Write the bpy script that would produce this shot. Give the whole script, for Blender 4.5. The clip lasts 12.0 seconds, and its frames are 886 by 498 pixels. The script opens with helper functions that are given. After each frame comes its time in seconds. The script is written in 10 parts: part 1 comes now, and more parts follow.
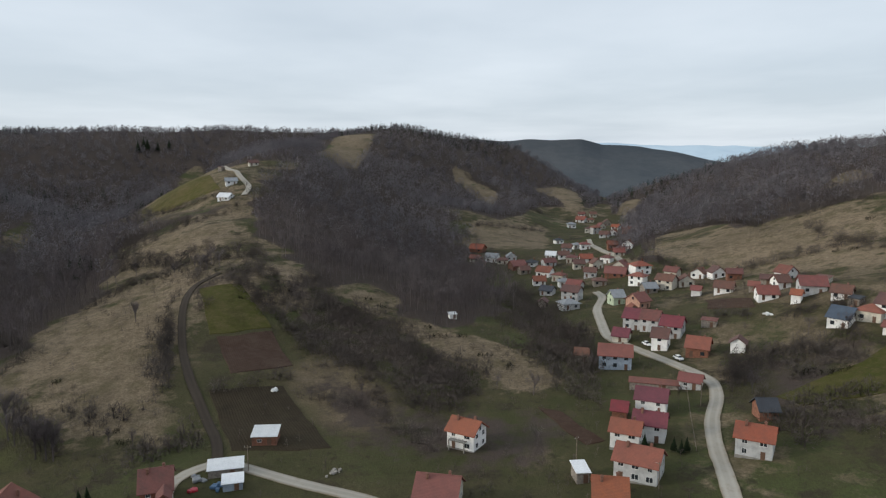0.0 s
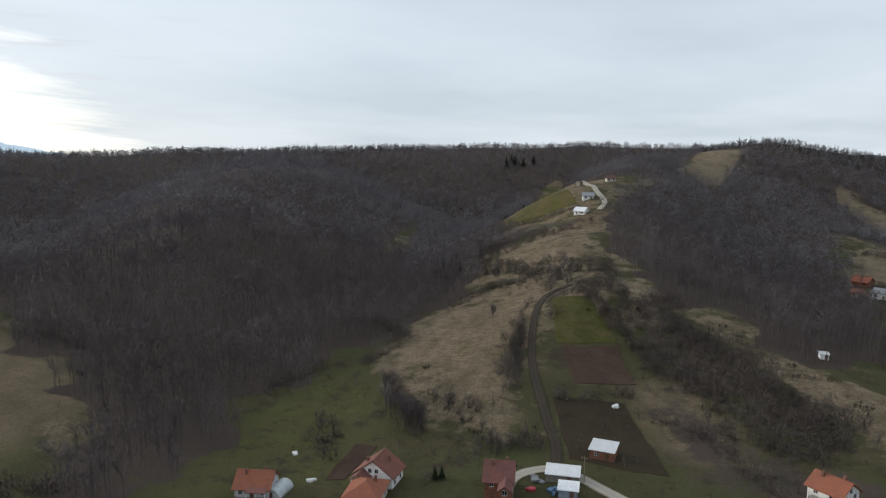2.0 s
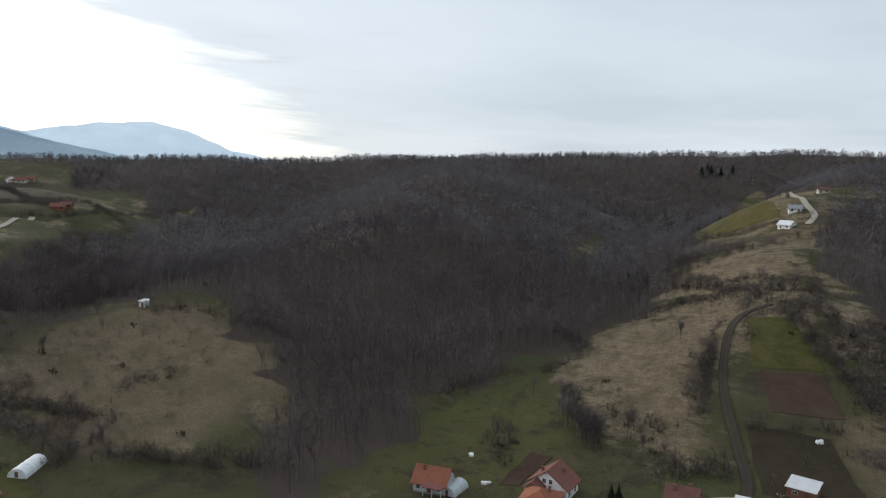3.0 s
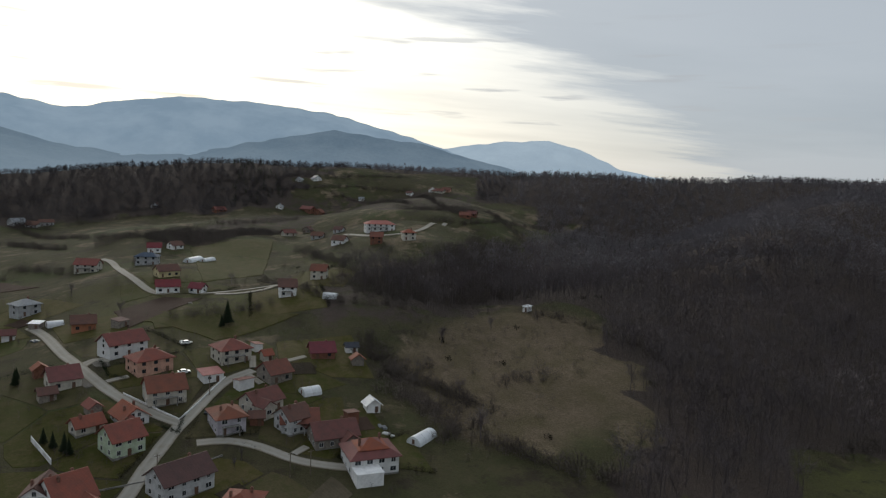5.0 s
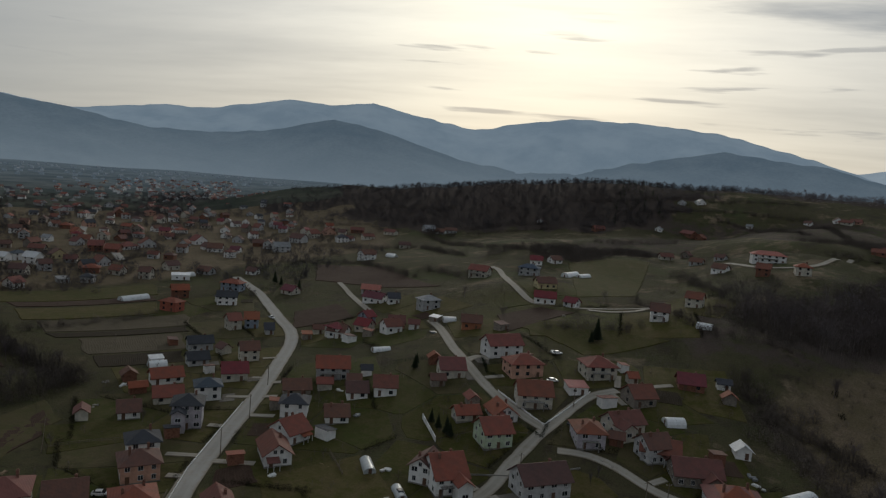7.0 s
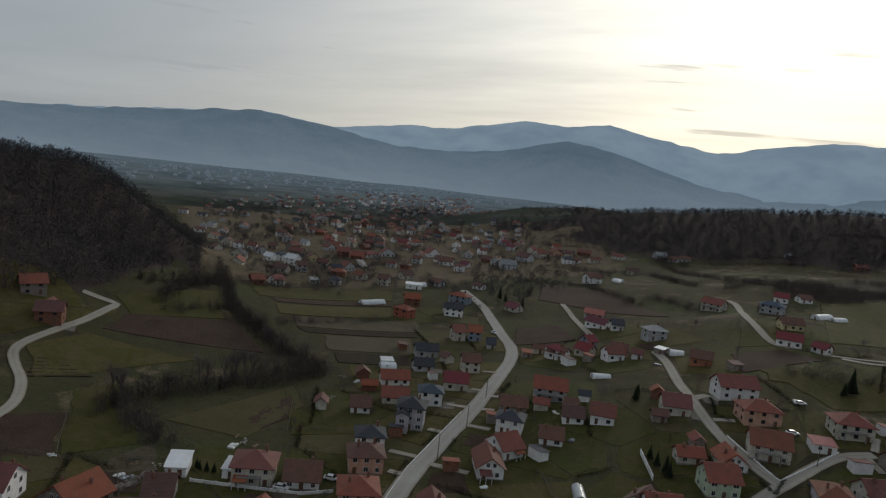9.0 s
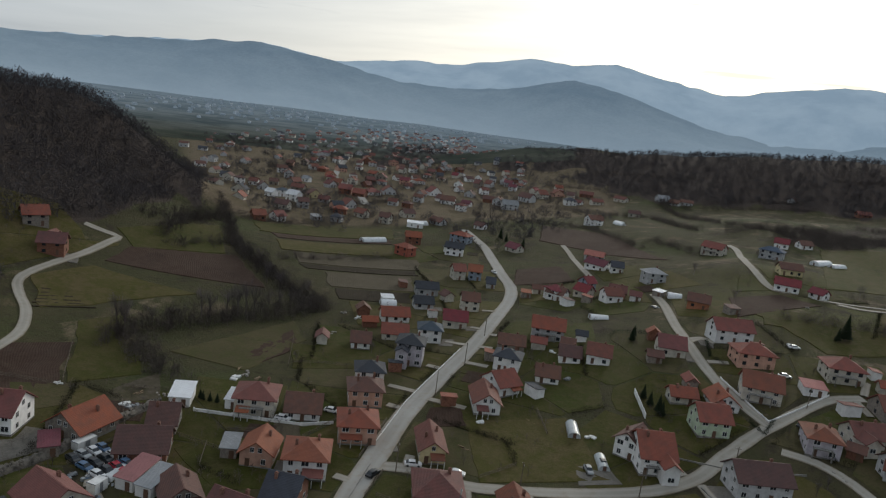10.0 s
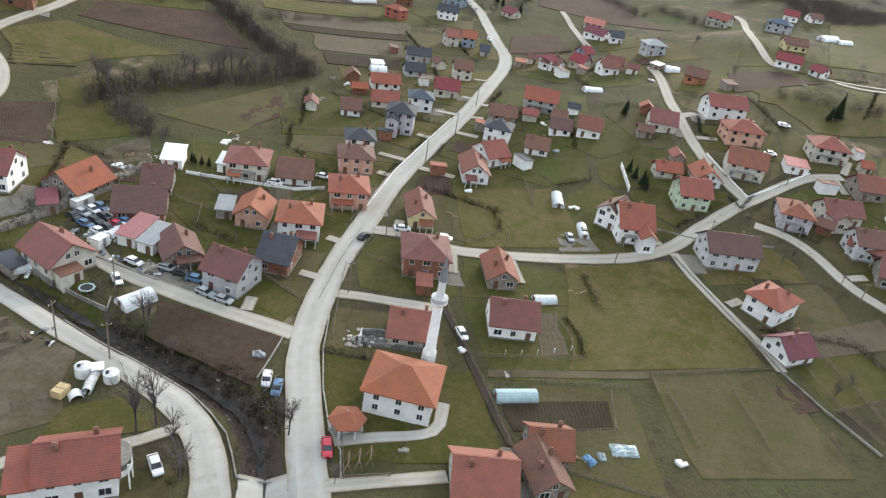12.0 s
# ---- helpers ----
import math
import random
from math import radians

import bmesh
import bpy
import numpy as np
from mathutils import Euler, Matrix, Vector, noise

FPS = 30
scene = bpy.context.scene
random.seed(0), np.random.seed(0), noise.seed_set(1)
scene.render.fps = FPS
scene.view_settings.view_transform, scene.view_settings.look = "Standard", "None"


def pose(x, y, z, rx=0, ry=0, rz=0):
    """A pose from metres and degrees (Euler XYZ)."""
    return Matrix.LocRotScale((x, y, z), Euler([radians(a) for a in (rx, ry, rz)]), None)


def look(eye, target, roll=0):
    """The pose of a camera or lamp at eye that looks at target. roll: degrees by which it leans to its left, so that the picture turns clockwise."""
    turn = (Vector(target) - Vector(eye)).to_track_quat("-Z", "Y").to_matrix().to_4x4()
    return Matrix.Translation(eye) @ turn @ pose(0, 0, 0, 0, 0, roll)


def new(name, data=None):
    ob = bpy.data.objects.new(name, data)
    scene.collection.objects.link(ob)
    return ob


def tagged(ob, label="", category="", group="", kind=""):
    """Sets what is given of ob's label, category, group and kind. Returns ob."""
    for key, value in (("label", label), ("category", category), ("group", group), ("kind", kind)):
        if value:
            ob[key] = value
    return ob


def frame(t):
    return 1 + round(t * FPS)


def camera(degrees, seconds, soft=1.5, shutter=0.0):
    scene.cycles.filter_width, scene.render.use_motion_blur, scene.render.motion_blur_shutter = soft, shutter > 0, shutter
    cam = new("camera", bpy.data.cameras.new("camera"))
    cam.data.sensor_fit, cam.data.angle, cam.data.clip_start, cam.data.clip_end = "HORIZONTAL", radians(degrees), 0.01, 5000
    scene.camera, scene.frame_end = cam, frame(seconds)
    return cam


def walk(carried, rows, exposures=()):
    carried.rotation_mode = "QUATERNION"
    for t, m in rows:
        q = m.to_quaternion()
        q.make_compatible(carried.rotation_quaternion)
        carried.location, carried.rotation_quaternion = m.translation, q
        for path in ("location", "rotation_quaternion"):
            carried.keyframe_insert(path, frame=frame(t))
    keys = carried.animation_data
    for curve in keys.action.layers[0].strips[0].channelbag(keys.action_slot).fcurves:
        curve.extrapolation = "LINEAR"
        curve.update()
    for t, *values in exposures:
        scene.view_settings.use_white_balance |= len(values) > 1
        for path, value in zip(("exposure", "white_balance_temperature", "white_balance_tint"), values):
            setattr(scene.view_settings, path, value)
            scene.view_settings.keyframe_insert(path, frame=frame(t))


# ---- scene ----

# ---- camera ----
cam = camera(64.3, 12.0, soft=1.25)
walk(cam, [
    (0.0, pose(0, 0, 85, 82.000, -0.000, 0.000)),
    (0.5, pose(0, 0, 85, 82.362, -0.138, 7.484)),
    (1.0, pose(0, 0, 85, 82.646, -0.233, 14.114)),
    (1.5, pose(0, 0, 85, 82.900, -0.273, 20.905)),
    (2.0, pose(0, 0, 85, 83.163, -0.401, 28.294)),
    (2.5, pose(0, 0, 85, 83.381, -0.705, 35.767)),
    (3.0, pose(0, 0, 85, 83.596, -0.900, 43.241)),
    (3.2, pose(0, 0, 85, 83.677, -1.024, 46.266)),
    (4.8, pose(0, 0, 85, 84.099, -2.466, 69.556)),
    (5.0, pose(0, 0, 85, 84.133, -2.770, 73.810)),
    (5.5, pose(0, 0, 85, 84.144, -3.278, 81.710)),
    (6.0, pose(0, 0, 85, 84.079, -3.758, 89.588)),
    (6.5, pose(0, 0, 85, 83.969, -4.197, 96.884)),
    (7.0, pose(0, 0, 85, 83.836, -4.653, 104.073)),
    (7.5, pose(0, 0, 85, 83.718, -5.087, 110.541)),
    (7.7, pose(0, 0, 85, 83.668, -5.257, 113.564)),
    (9.3, pose(0, 0, 85, 83.383, -6.640, 123.109)),
    (9.5, pose(0, 0, 85, 82.442, -6.946, 123.083)),
    (10.0, pose(0, 0, 85, 78.737, -7.522, 122.946)),
    (10.5, pose(0, 0, 85, 76.396, -7.940, 122.854)),
    (11.0, pose(0, 0, 85, 70.820, -8.409, 122.766)),
    (11.5, pose(0, 0, 85, 64.733, -8.839, 122.719)),
    (12.0, pose(0, 0, 85, 60.205, -9.108, 122.712)),
], exposures=[(0, 0.1, 6200, 10), (2.5, 0.08, 6200, 10), (3.2, 0.05, 6200, 10), (5, -0.6, 6200, 10), (6.0, -1.0, 6200, 10), (6.3, -1.07, 6200, 10), (7.0, -1.29, 6300, 10), (7.5, -1.24, 6300, 10), (9.5, -0.82, 6200, 10), (10.5, -0.05, 6200, 10), (11.2, 0.62, 6200, 10), (12, 1.16, 6200, 10)])

# ---- sky and sun: overcast late afternoon, the sun behind thin cloud low in the west ----
SUN = Vector((-0.955, -0.10, 0.27)).normalized()


class Tree:
    """Short hand for node trees."""

    def __init__(self, tree):
        self.tree = tree
        tree.nodes.clear()

    def add(self, kind, **values):
        n = self.tree.nodes.new(kind)
        for key, value in values.items():
            if key == "operation":
                n.operation = value
            elif key == "blend_type":
                n.blend_type = value
            elif key == "sky_type":
                n.sky_type = value
            elif key == "attribute_name":
                n.attribute_name = value
            elif key == "wave_type":
                n.wave_type = value
            elif key == "bands_direction":
                n.bands_direction = value
            elif key == "sun_disc":
                n.sun_disc = value
            elif key == "sun_elevation":
                n.sun_elevation = value
            elif key == "sun_rotation":
                n.sun_rotation = value
            else:
                self.put(n, int(key[1:]) if key[0] == "i" and key[1:].isdigit() else key.replace("_", " "), value)
        return n

    def put(self, n, socket, value):
        target = n.inputs[socket]
        if isinstance(value, bpy.types.NodeSocket):
            self.tree.links.new(value, target)
        elif isinstance(value, bpy.types.Node):
            self.tree.links.new(value.outputs[0], target)
        else:
            if isinstance(value, (tuple, list)) and len(value) == 3 and target.type == "RGBA":
                value = (*value, 1)
            target.default_value = value

    def math(self, op, a, b=0.0, c=0.0):
        return self.add("ShaderNodeMath", operation=op, i0=a, i1=b, i2=c)

    def vec(self, op, a, b=(0, 0, 0)):
        return self.add("ShaderNodeVectorMath", operation=op, i0=a, i1=b)

    def mix(self, factor, a, b, blend="MIX"):
        return self.add("ShaderNodeMixRGB", blend_type=blend, i0=factor, i1=a, i2=b)

    def noise(self, where, scale, detail=4.0, rough=0.55):
        return self.add("ShaderNodeTexNoise", Vector=where, Scale=scale, Detail=detail, Roughness=rough)

    def ramp(self, value, *stops):
        n = self.add("ShaderNodeValToRGB", i0=value)
        e = n.color_ramp.elements
        while len(e) < len(stops):
            e.new(0.5)
        for slot, (at, colour) in zip(e, stops):
            slot.position = at
            slot.color = (*colour, 1) if isinstance(colour, (tuple, list)) else (colour, colour, colour, 1)
        return n


world = bpy.data.worlds.new("sky")
scene.world = world
world.use_nodes = True
T = Tree(world.node_tree)
ray = T.add("ShaderNodeTexCoord").outputs["Generated"]
nishita = T.add("ShaderNodeTexSky", sky_type="NISHITA", sun_disc=False, sun_elevation=math.asin(SUN.z), sun_rotation=math.atan2(SUN.x, SUN.y))
clear = T.vec("SCALE", nishita)
clear.inputs["Scale"].default_value = 0.10
# cloud deck seen in perspective
up = T.add("ShaderNodeSeparateXYZ", i0=ray)
lift = T.math("MAXIMUM", up.outputs[2], 0.0)
flat = T.math("ADD", lift, 0.07)
deck = T.add("ShaderNodeCombineXYZ", i0=T.math("DIVIDE", up.outputs[0], flat), i1=T.math("DIVIDE", up.outputs[1], flat), i2=0.0)
soft_cloud = T.noise(T.vec("MULTIPLY", deck, (0.34, 0.26, 1)), 1.0, 5.0, 0.5)
streaks = T.noise(T.vec("ADD", T.vec("MULTIPLY", deck, (1.1, 0.36, 1)), (3.7, 1.2, 0)), 1.0, 7.0, 0.6)
toward = T.vec("DOT_PRODUCT", T.vec("NORMALIZE", ray), tuple(SUN))
facing = T.math("MAXIMUM", toward.outputs["Value"], 0.0)
glow_wide = T.math("POWER", facing, 4.0)
glow_tight = T.math("POWER", facing, 8.0)
grey = T.ramp(soft_cloud, (0.34, (0.585, 0.648, 0.697)), (0.64, (0.78, 0.83, 0.865)))
lit = T.mix(T.math("MULTIPLY", glow_wide, 0.75), grey, (1.26, 1.23, 1.13))
bright = T.mix(T.math("MULTIPLY", glow_tight, T.ramp(streaks, (0.40, 1.0), (0.74, 0.35))), lit, (2.7, 2.55, 2.2))
# thin bright gap in the cloud under the sun
gap = T.math("MAXIMUM", T.vec("DOT_PRODUCT", T.vec("NORMALIZE", ray), (-0.957, -0.127, 0.259)).outputs["Value"], 0.0)
bright = T.mix(T.math("MULTIPLY", T.math("POWER", gap, 38.0), T.ramp(streaks, (0.42, 0.85), (0.72, 0.40))), bright, (2.9, 2.75, 2.2))
# yellowish air low under the sun
low_sky = T.ramp(lift, (0.02, 1.0), (0.20, 0.0))
bright = T.mix(T.math("MULTIPLY", low_sky, T.math("MULTIPLY", glow_wide, 0.6)), bright, (1.62, 1.38, 0.98))
# a thicker grey-blue sheet to the north of the sun, with a torn lower edge
edge = T.math("ADD", T.vec("DOT_PRODUCT", deck, (0.73, 0.68, 0.0)).outputs["Value"], 1.75)
edge = T.math("ADD", edge, T.math("MULTIPLY", T.math("SUBTRACT", streaks, 0.5), 3.2))
sheet = T.ramp(T.math("ADD", T.math("MULTIPLY", edge, 0.5), 0.5), (0.40, 0.0), (0.70, 0.88))
sheet_tone = T.ramp(soft_cloud, (0.36, (0.60, 0.66, 0.71)), (0.62, (0.75, 0.80, 0.84)))
bright = T.mix(sheet, bright, sheet_tone)
# small flat clouds low over the mountains
around = T.math("ARCTAN2", up.outputs[0], up.outputs[1])
lens = T.noise(T.add("ShaderNodeCombineXYZ", i0=T.math("MULTIPLY", around, 5.0), i1=T.math("MULTIPLY", up.outputs[2], 62.0), i2=4.3), 1.0, 4.0, 0.5)
belt = T.ramp(lift, (0.05, 0.0), (0.075, 1.0), (0.17, 1.0), (0.24, 0.0))
bright = T.mix(T.math("MULTIPLY", T.math("MULTIPLY", T.ramp(lens, (0.62, 0.0), (0.70, 0.7)), belt), T.ramp(facing, (0.55, 0.0), (0.80, 1.0))), bright, (0.72, 0.73, 0.74))
deck_share = T.mix(0.12, bright, clear)
below = T.mix(T.math("LESS_THAN", up.outputs[2], -0.02), deck_share, (0.10, 0.10, 0.09))
T.add("ShaderNodeOutputWorld", i0=T.add("ShaderNodeBackground", Color=below, Strength=1.0))

lamp = bpy.data.lights.new("sun", "SUN")
lamp.energy, lamp.angle, lamp.color = 1.5, radians(16), (1.0, 0.92, 0.78)
sun = new("sun", lamp)
sun.matrix_world = look(SUN * 100, (0, 0, 0))

# ---- materials ----
def principled(T, colour, rough=0.85, metal=0.0, height=None, bump=0.3, depth=0.05, **more):
    s = T.add("ShaderNodeBsdfPrincipled", Base_Color=colour, Roughness=rough, Metallic=metal, **more)
    if height is not None:
        s.inputs["Normal"].default_value = (0, 0, 0)
        T.put(s, "Normal", T.add("ShaderNodeBump", Strength=bump, Distance=depth, Height=height))
    T.add("ShaderNodeOutputMaterial", i0=s)
    return s


def material(name):
    m = bpy.data.materials.new(name)
    m.use_nodes = True
    return m, Tree(m.node_tree)


def plain(name, colour, rough=0.7, metal=0.0, wear=0.18, scale=1.2, spread=0.12):
    """Paint, plaster or plastic with stains and a fine grain; each object a little different."""
    m, T = material(name)
    at = T.add("ShaderNodeTexCoord").outputs["Object"]
    stain = T.noise(at, scale * 0.5, 5.0, 0.65)
    grain = T.noise(at, scale * 9, 3.0)
    rnd = T.add("ShaderNodeObjectInfo").outputs["Random"]
    dark = tuple(c * (1 - wear * 2.2) for c in colour)
    c = T.mix(T.ramp(stain, (0.42, 0.0), (0.72, 1.0)), colour, dark)
    c = T.mix(T.math("MULTIPLY", grain, wear), c, tuple(c * 0.5 for c in colour))
    c = T.add("ShaderNodeHueSaturation", Value=T.math("ADD", T.math("MULTIPLY", rnd, spread * 2), 1 - spread), Color=c)
    principled(T, c, rough, metal, grain, 0.15, 0.02)
    return m


def roof_tiles(name, colour, dark, rough=0.8):
    """Rows of pressed clay tiles with lichen and weathering."""
    m, T = material(name)
    uv = T.add("ShaderNodeUVMap")
    obj = T.add("ShaderNodeTexCoord").outputs["Object"]
    rnd = T.add("ShaderNodeObjectInfo").outputs["Random"]
    course = T.add("ShaderNodeTexWave", wave_type="BANDS", bands_direction="Y", Vector=uv, Scale=0.95, Distortion=0.4, Detail=1.0)
    pan = T.add("ShaderNodeTexWave", wave_type="BANDS", bands_direction="X", Vector=uv, Scale=1.1)
    patch = T.noise(obj, 0.45, 5.0, 0.65)
    fleck = T.noise(obj, 3.5, 3.0, 0.7)
    c = T.mix(T.ramp(patch, (0.38, 0.0), (0.68, 1.0)), colour, dark)
    c = T.mix(T.ramp(fleck, (0.45, 0.0), (0.75, 0.55)), c, tuple(x * 0.55 for x in colour))
    c = T.mix(T.math("MULTIPLY", course, 0.22), c, tuple(x * 0.4 for x in dark))
    c = T.add("ShaderNodeHueSaturation", Hue=T.math("ADD", T.math("MULTIPLY", rnd, 0.02), 0.49),
              Saturation=T.math("ADD", T.math("MULTIPLY", rnd, 0.25), 0.9), Value=T.math("ADD", T.math("MULTIPLY", rnd, 0.35), 0.8), Color=c)
    principled(T, c, rough, 0.0, T.math("ADD", course, T.math("MULTIPLY", pan, 0.6)), 0.5, 0.06)
    return m


def earth(name, a, b, c, fine=1.6, rows=0.0):
    """Grass, soil or litter: three colours mixed at field, clump and blade size, in world metres."""
    m, T = material(name)
    at = T.add("ShaderNodeNewGeometry").outputs["Position"]
    big = T.noise(at, 0.035, 5.0, 0.6)
    mid = T.noise(at, 0.35, 5.0, 0.65)
    small = T.noise(at, fine, 4.0, 0.7)
    tread = T.noise(at, 0.12, 6.0, 0.7)
    col = T.mix(T.ramp(big, (0.40, 0.0), (0.58, 1.0)), a, b)
    col = T.mix(T.ramp(tread, (0.50, 0.0), (0.66, 0.8)), col, c)
    col = T.mix(T.ramp(mid, (0.44, 0.0), (0.70, 0.8)), col, c)
    col = T.mix(T.ramp(T.noise(at, 0.9, 6.0, 0.75), (0.50, 0.0), (0.68, 0.45)), col, tuple(x * 0.62 for x in b))
    col = T.mix(T.ramp(T.noise(at, 0.055, 7.0, 0.72), (0.55, 0.0), (0.68, 0.6)), col, tuple(x * 0.5 for x in a))
    col = T.mix(T.ramp(small, (0.40, 0.0), (0.80, 0.5)), col, tuple(x * 0.42 for x in a))
    height = T.math("ADD", small, mid)
    if rows:
        uv = T.add("ShaderNodeUVMap")
        furrow = T.add("ShaderNodeTexWave", wave_type="BANDS", bands_direction="X", Vector=uv, Scale=rows, Distortion=1.5, Detail=2.0)
        col = T.mix(T.math("MULTIPLY", furrow, 0.10), col, tuple(x * 0.5 for x in a))
        height = T.math("ADD", height, T.math("MULTIPLY", furrow, 0.4))
    principled(T, col, 0.95, 0.0, height, 0.7, 0.15, Specular_IOR_Level=0.15)
    return m


GRASS = (0.053, 0.056, 0.023)
DRY = (0.262, 0.202, 0.137)
LITTER = (0.062, 0.050, 0.044)
M_FIELD = {
    "green": earth("green meadow", (0.052, 0.057, 0.010), (0.065, 0.062, 0.015), (0.096, 0.075, 0.032)),
    "lawn": earth("winter lawn", (0.066, 0.064, 0.012), (0.088, 0.075, 0.024), (0.122, 0.092, 0.044)),
    "moss": earth("mossy winter lawn", (0.052, 0.062, 0.011), (0.063, 0.063, 0.016), (0.094, 0.076, 0.033)),
    "fallow": earth("fallow garden", (0.078, 0.066, 0.030), (0.098, 0.080, 0.040), (0.064, 0.066, 0.020)),
    "dry": earth("dry meadow", (0.105, 0.086, 0.054), (0.082, 0.070, 0.038), (0.120, 0.098, 0.062)),
    "soil": earth("ploughed soil", (0.056, 0.032, 0.022), (0.068, 0.042, 0.030), (0.082, 0.056, 0.041), 1.6, 0.45),
    "tilled": earth("tilled plot", (0.046, 0.029, 0.019), (0.056, 0.036, 0.024), (0.066, 0.047, 0.033), 0.9),
    "dark_soil": earth("dark plot", (0.034, 0.025, 0.015), (0.042, 0.031, 0.019), (0.050, 0.040, 0.023), 1.6, 0.4),
    "stubble": earth("stubble", (0.108, 0.088, 0.058), (0.092, 0.076, 0.048), (0.126, 0.103, 0.070), 1.6, 0.3),
    "yard": earth("trodden yard", (0.185, 0.170, 0.148), (0.15, 0.135, 0.112), (0.22, 0.20, 0.175)),
    "rubble": earth("trodden rough ground", (0.092, 0.074, 0.050), (0.066, 0.060, 0.028), (0.128, 0.106, 0.080), 1.2),
}


def paving(name, a, b, dirt, wheel):
    """A road surface: dust and patches, paler wheel tracks, dirt at the ragged edges."""
    m, T = material(name)
    at = T.add("ShaderNodeNewGeometry").outputs["Position"]
    across = T.math("ABSOLUTE", T.add("ShaderNodeSeparateXYZ", i0=T.add("ShaderNodeUVMap")).outputs[0])
    big, mid, small = T.noise(at, 0.06, 5.0, 0.6), T.noise(at, 0.5, 5.0, 0.65), T.noise(at, 3.0, 3.0, 0.7)
    c = T.mix(T.ramp(big, (0.38, 0.0), (0.62, 1.0)), a, b)
    c = T.mix(T.ramp(mid, (0.5, 0.0), (0.72, 0.6)), c, dirt)
    tracks = T.ramp(across, (0.22, 0.0), (0.42, wheel), (0.58, wheel), (0.75, 0.0))
    c = T.mix(tracks, c, tuple(min(1.0, x * 1.25) for x in a))
    edge = T.ramp(T.math("ADD", across, T.math("MULTIPLY", T.math("SUBTRACT", mid, 0.5), 0.5)), (0.78, 0.0), (0.98, 0.85))
    c = T.mix(edge, c, dirt)
    c = T.mix(T.math("MULTIPLY", small, 0.25), c, tuple(x * 0.5 for x in a))
    principled(T, c, 0.9, 0.0, T.math("ADD", small, mid), 0.4, 0.05, Specular_IOR_Level=0.12)
    return m


M_ROAD = paving("pale dusty asphalt", (0.385, 0.370, 0.340), (0.330, 0.315, 0.285), (0.30, 0.255, 0.195), 0.25)
M_LANE = paving("dusty lane", (0.370, 0.345, 0.298), (0.310, 0.286, 0.242), (0.26, 0.215, 0.155), 0.35)
M_TRACK = paving("muddy farm track", (0.056, 0.044, 0.034), (0.046, 0.036, 0.028), (0.040, 0.034, 0.022), 0.35)


def make_ground_material():
    """Meadow, dead grass and leaf litter, by the cover of the land."""
    m, T = material("ground")
    at = T.add("ShaderNodeNewGeometry").outputs["Position"]
    layer = T.add("ShaderNodeAttribute", attribute_name="cover")
    cover = T.add("ShaderNodeSeparateColor", i0=layer.outputs["Color"])
    big = T.noise(at, 0.012, 5.0, 0.6)
    patch = T.noise(at, 0.032, 6.0, 0.65)
    mid = T.noise(at, 0.085, 7.0, 0.7)
    clump = T.noise(at, 0.35, 5.0, 0.7)
    small = T.noise(at, 1.4, 4.0, 0.75)
    ragged = T.math("SUBTRACT", T.math("MULTIPLY", mid, 2.0), 1.0)
    broad = T.math("SUBTRACT", T.math("MULTIPLY", patch, 3.0), 1.5)
    green = T.mix(T.ramp(mid, (0.35, 0.0), (0.65, 1.0)), GRASS, (0.080, 0.070, 0.036))
    green = T.mix(T.ramp(T.noise(at, 0.021, 5.0, 0.6), (0.53, 0.0), (0.64, 0.8)), green, (0.066, 0.080, 0.028))
    fresh = T.math("MULTIPLY", cover.outputs[1], T.ramp(mid, (0.36, 1.0), (0.66, 0.25)))
    green = T.mix(fresh, green, (0.100, 0.100, 0.035))
    dry = T.mix(T.ramp(clump, (0.34, 0.0), (0.80, 1.0)), DRY, (0.114, 0.085, 0.054))
    dry = T.mix(T.ramp(mid, (0.50, 0.0), (0.68, 0.85)), dry, (0.088, 0.078, 0.038))
    dryness = T.ramp(T.math("ADD", cover.outputs[2], T.math("ADD", ragged, broad)), (0.34, 0.0), (0.66, 1.0))
    grass = T.mix(dryness, green, dry)
    grass = T.mix(T.ramp(big, (0.45, 0.0), (0.7, 0.5)), grass, (0.080, 0.064, 0.038))
    scrubby = T.ramp(T.noise(at, 0.05, 8.0, 0.75), (0.53, 0.0), (0.62, 0.85))
    bare = T.math("SUBTRACT", 1.0, T.math("MULTIPLY", dryness, 0.65))
    grass = T.mix(T.math("MULTIPLY", scrubby, bare), grass, (0.046, 0.037, 0.026))
    weeds = T.ramp(T.noise(at, 0.22, 6.0, 0.75), (0.56, 0.0), (0.66, 0.7))
    grass = T.mix(T.math("MULTIPLY", weeds, bare), grass, (0.036, 0.031, 0.020))
    worn = T.mix(T.ramp(mid, (0.38, 0.0), (0.64, 1.0)), (0.186, 0.138, 0.094), (0.124, 0.099, 0.056))
    grass = T.mix(T.math("MULTIPLY", layer.outputs["Alpha"], T.ramp(clump, (0.30, 1.0), (0.75, 0.65))), grass, worn)
    litter = T.mix(T.ramp(mid, (0.35, 0.0), (0.7, 1.0)), LITTER, (0.080, 0.060, 0.050))
    wood = T.ramp(T.math("ADD", cover.outputs[0], T.math("MULTIPLY", ragged, 0.6)), (0.38, 0.0), (0.56, 1.0))
    c = T.mix(wood, grass, litter)
    c = T.mix(T.ramp(small, (0.42, 0.0), (0.8, 0.6)), c, (0.034, 0.028, 0.018))
    principled(T, c, 0.95, 0.0, T.math("ADD", small, clump), 0.9, 0.3, Specular_IOR_Level=0.1)
    return m


M_GROUND = make_ground_material()
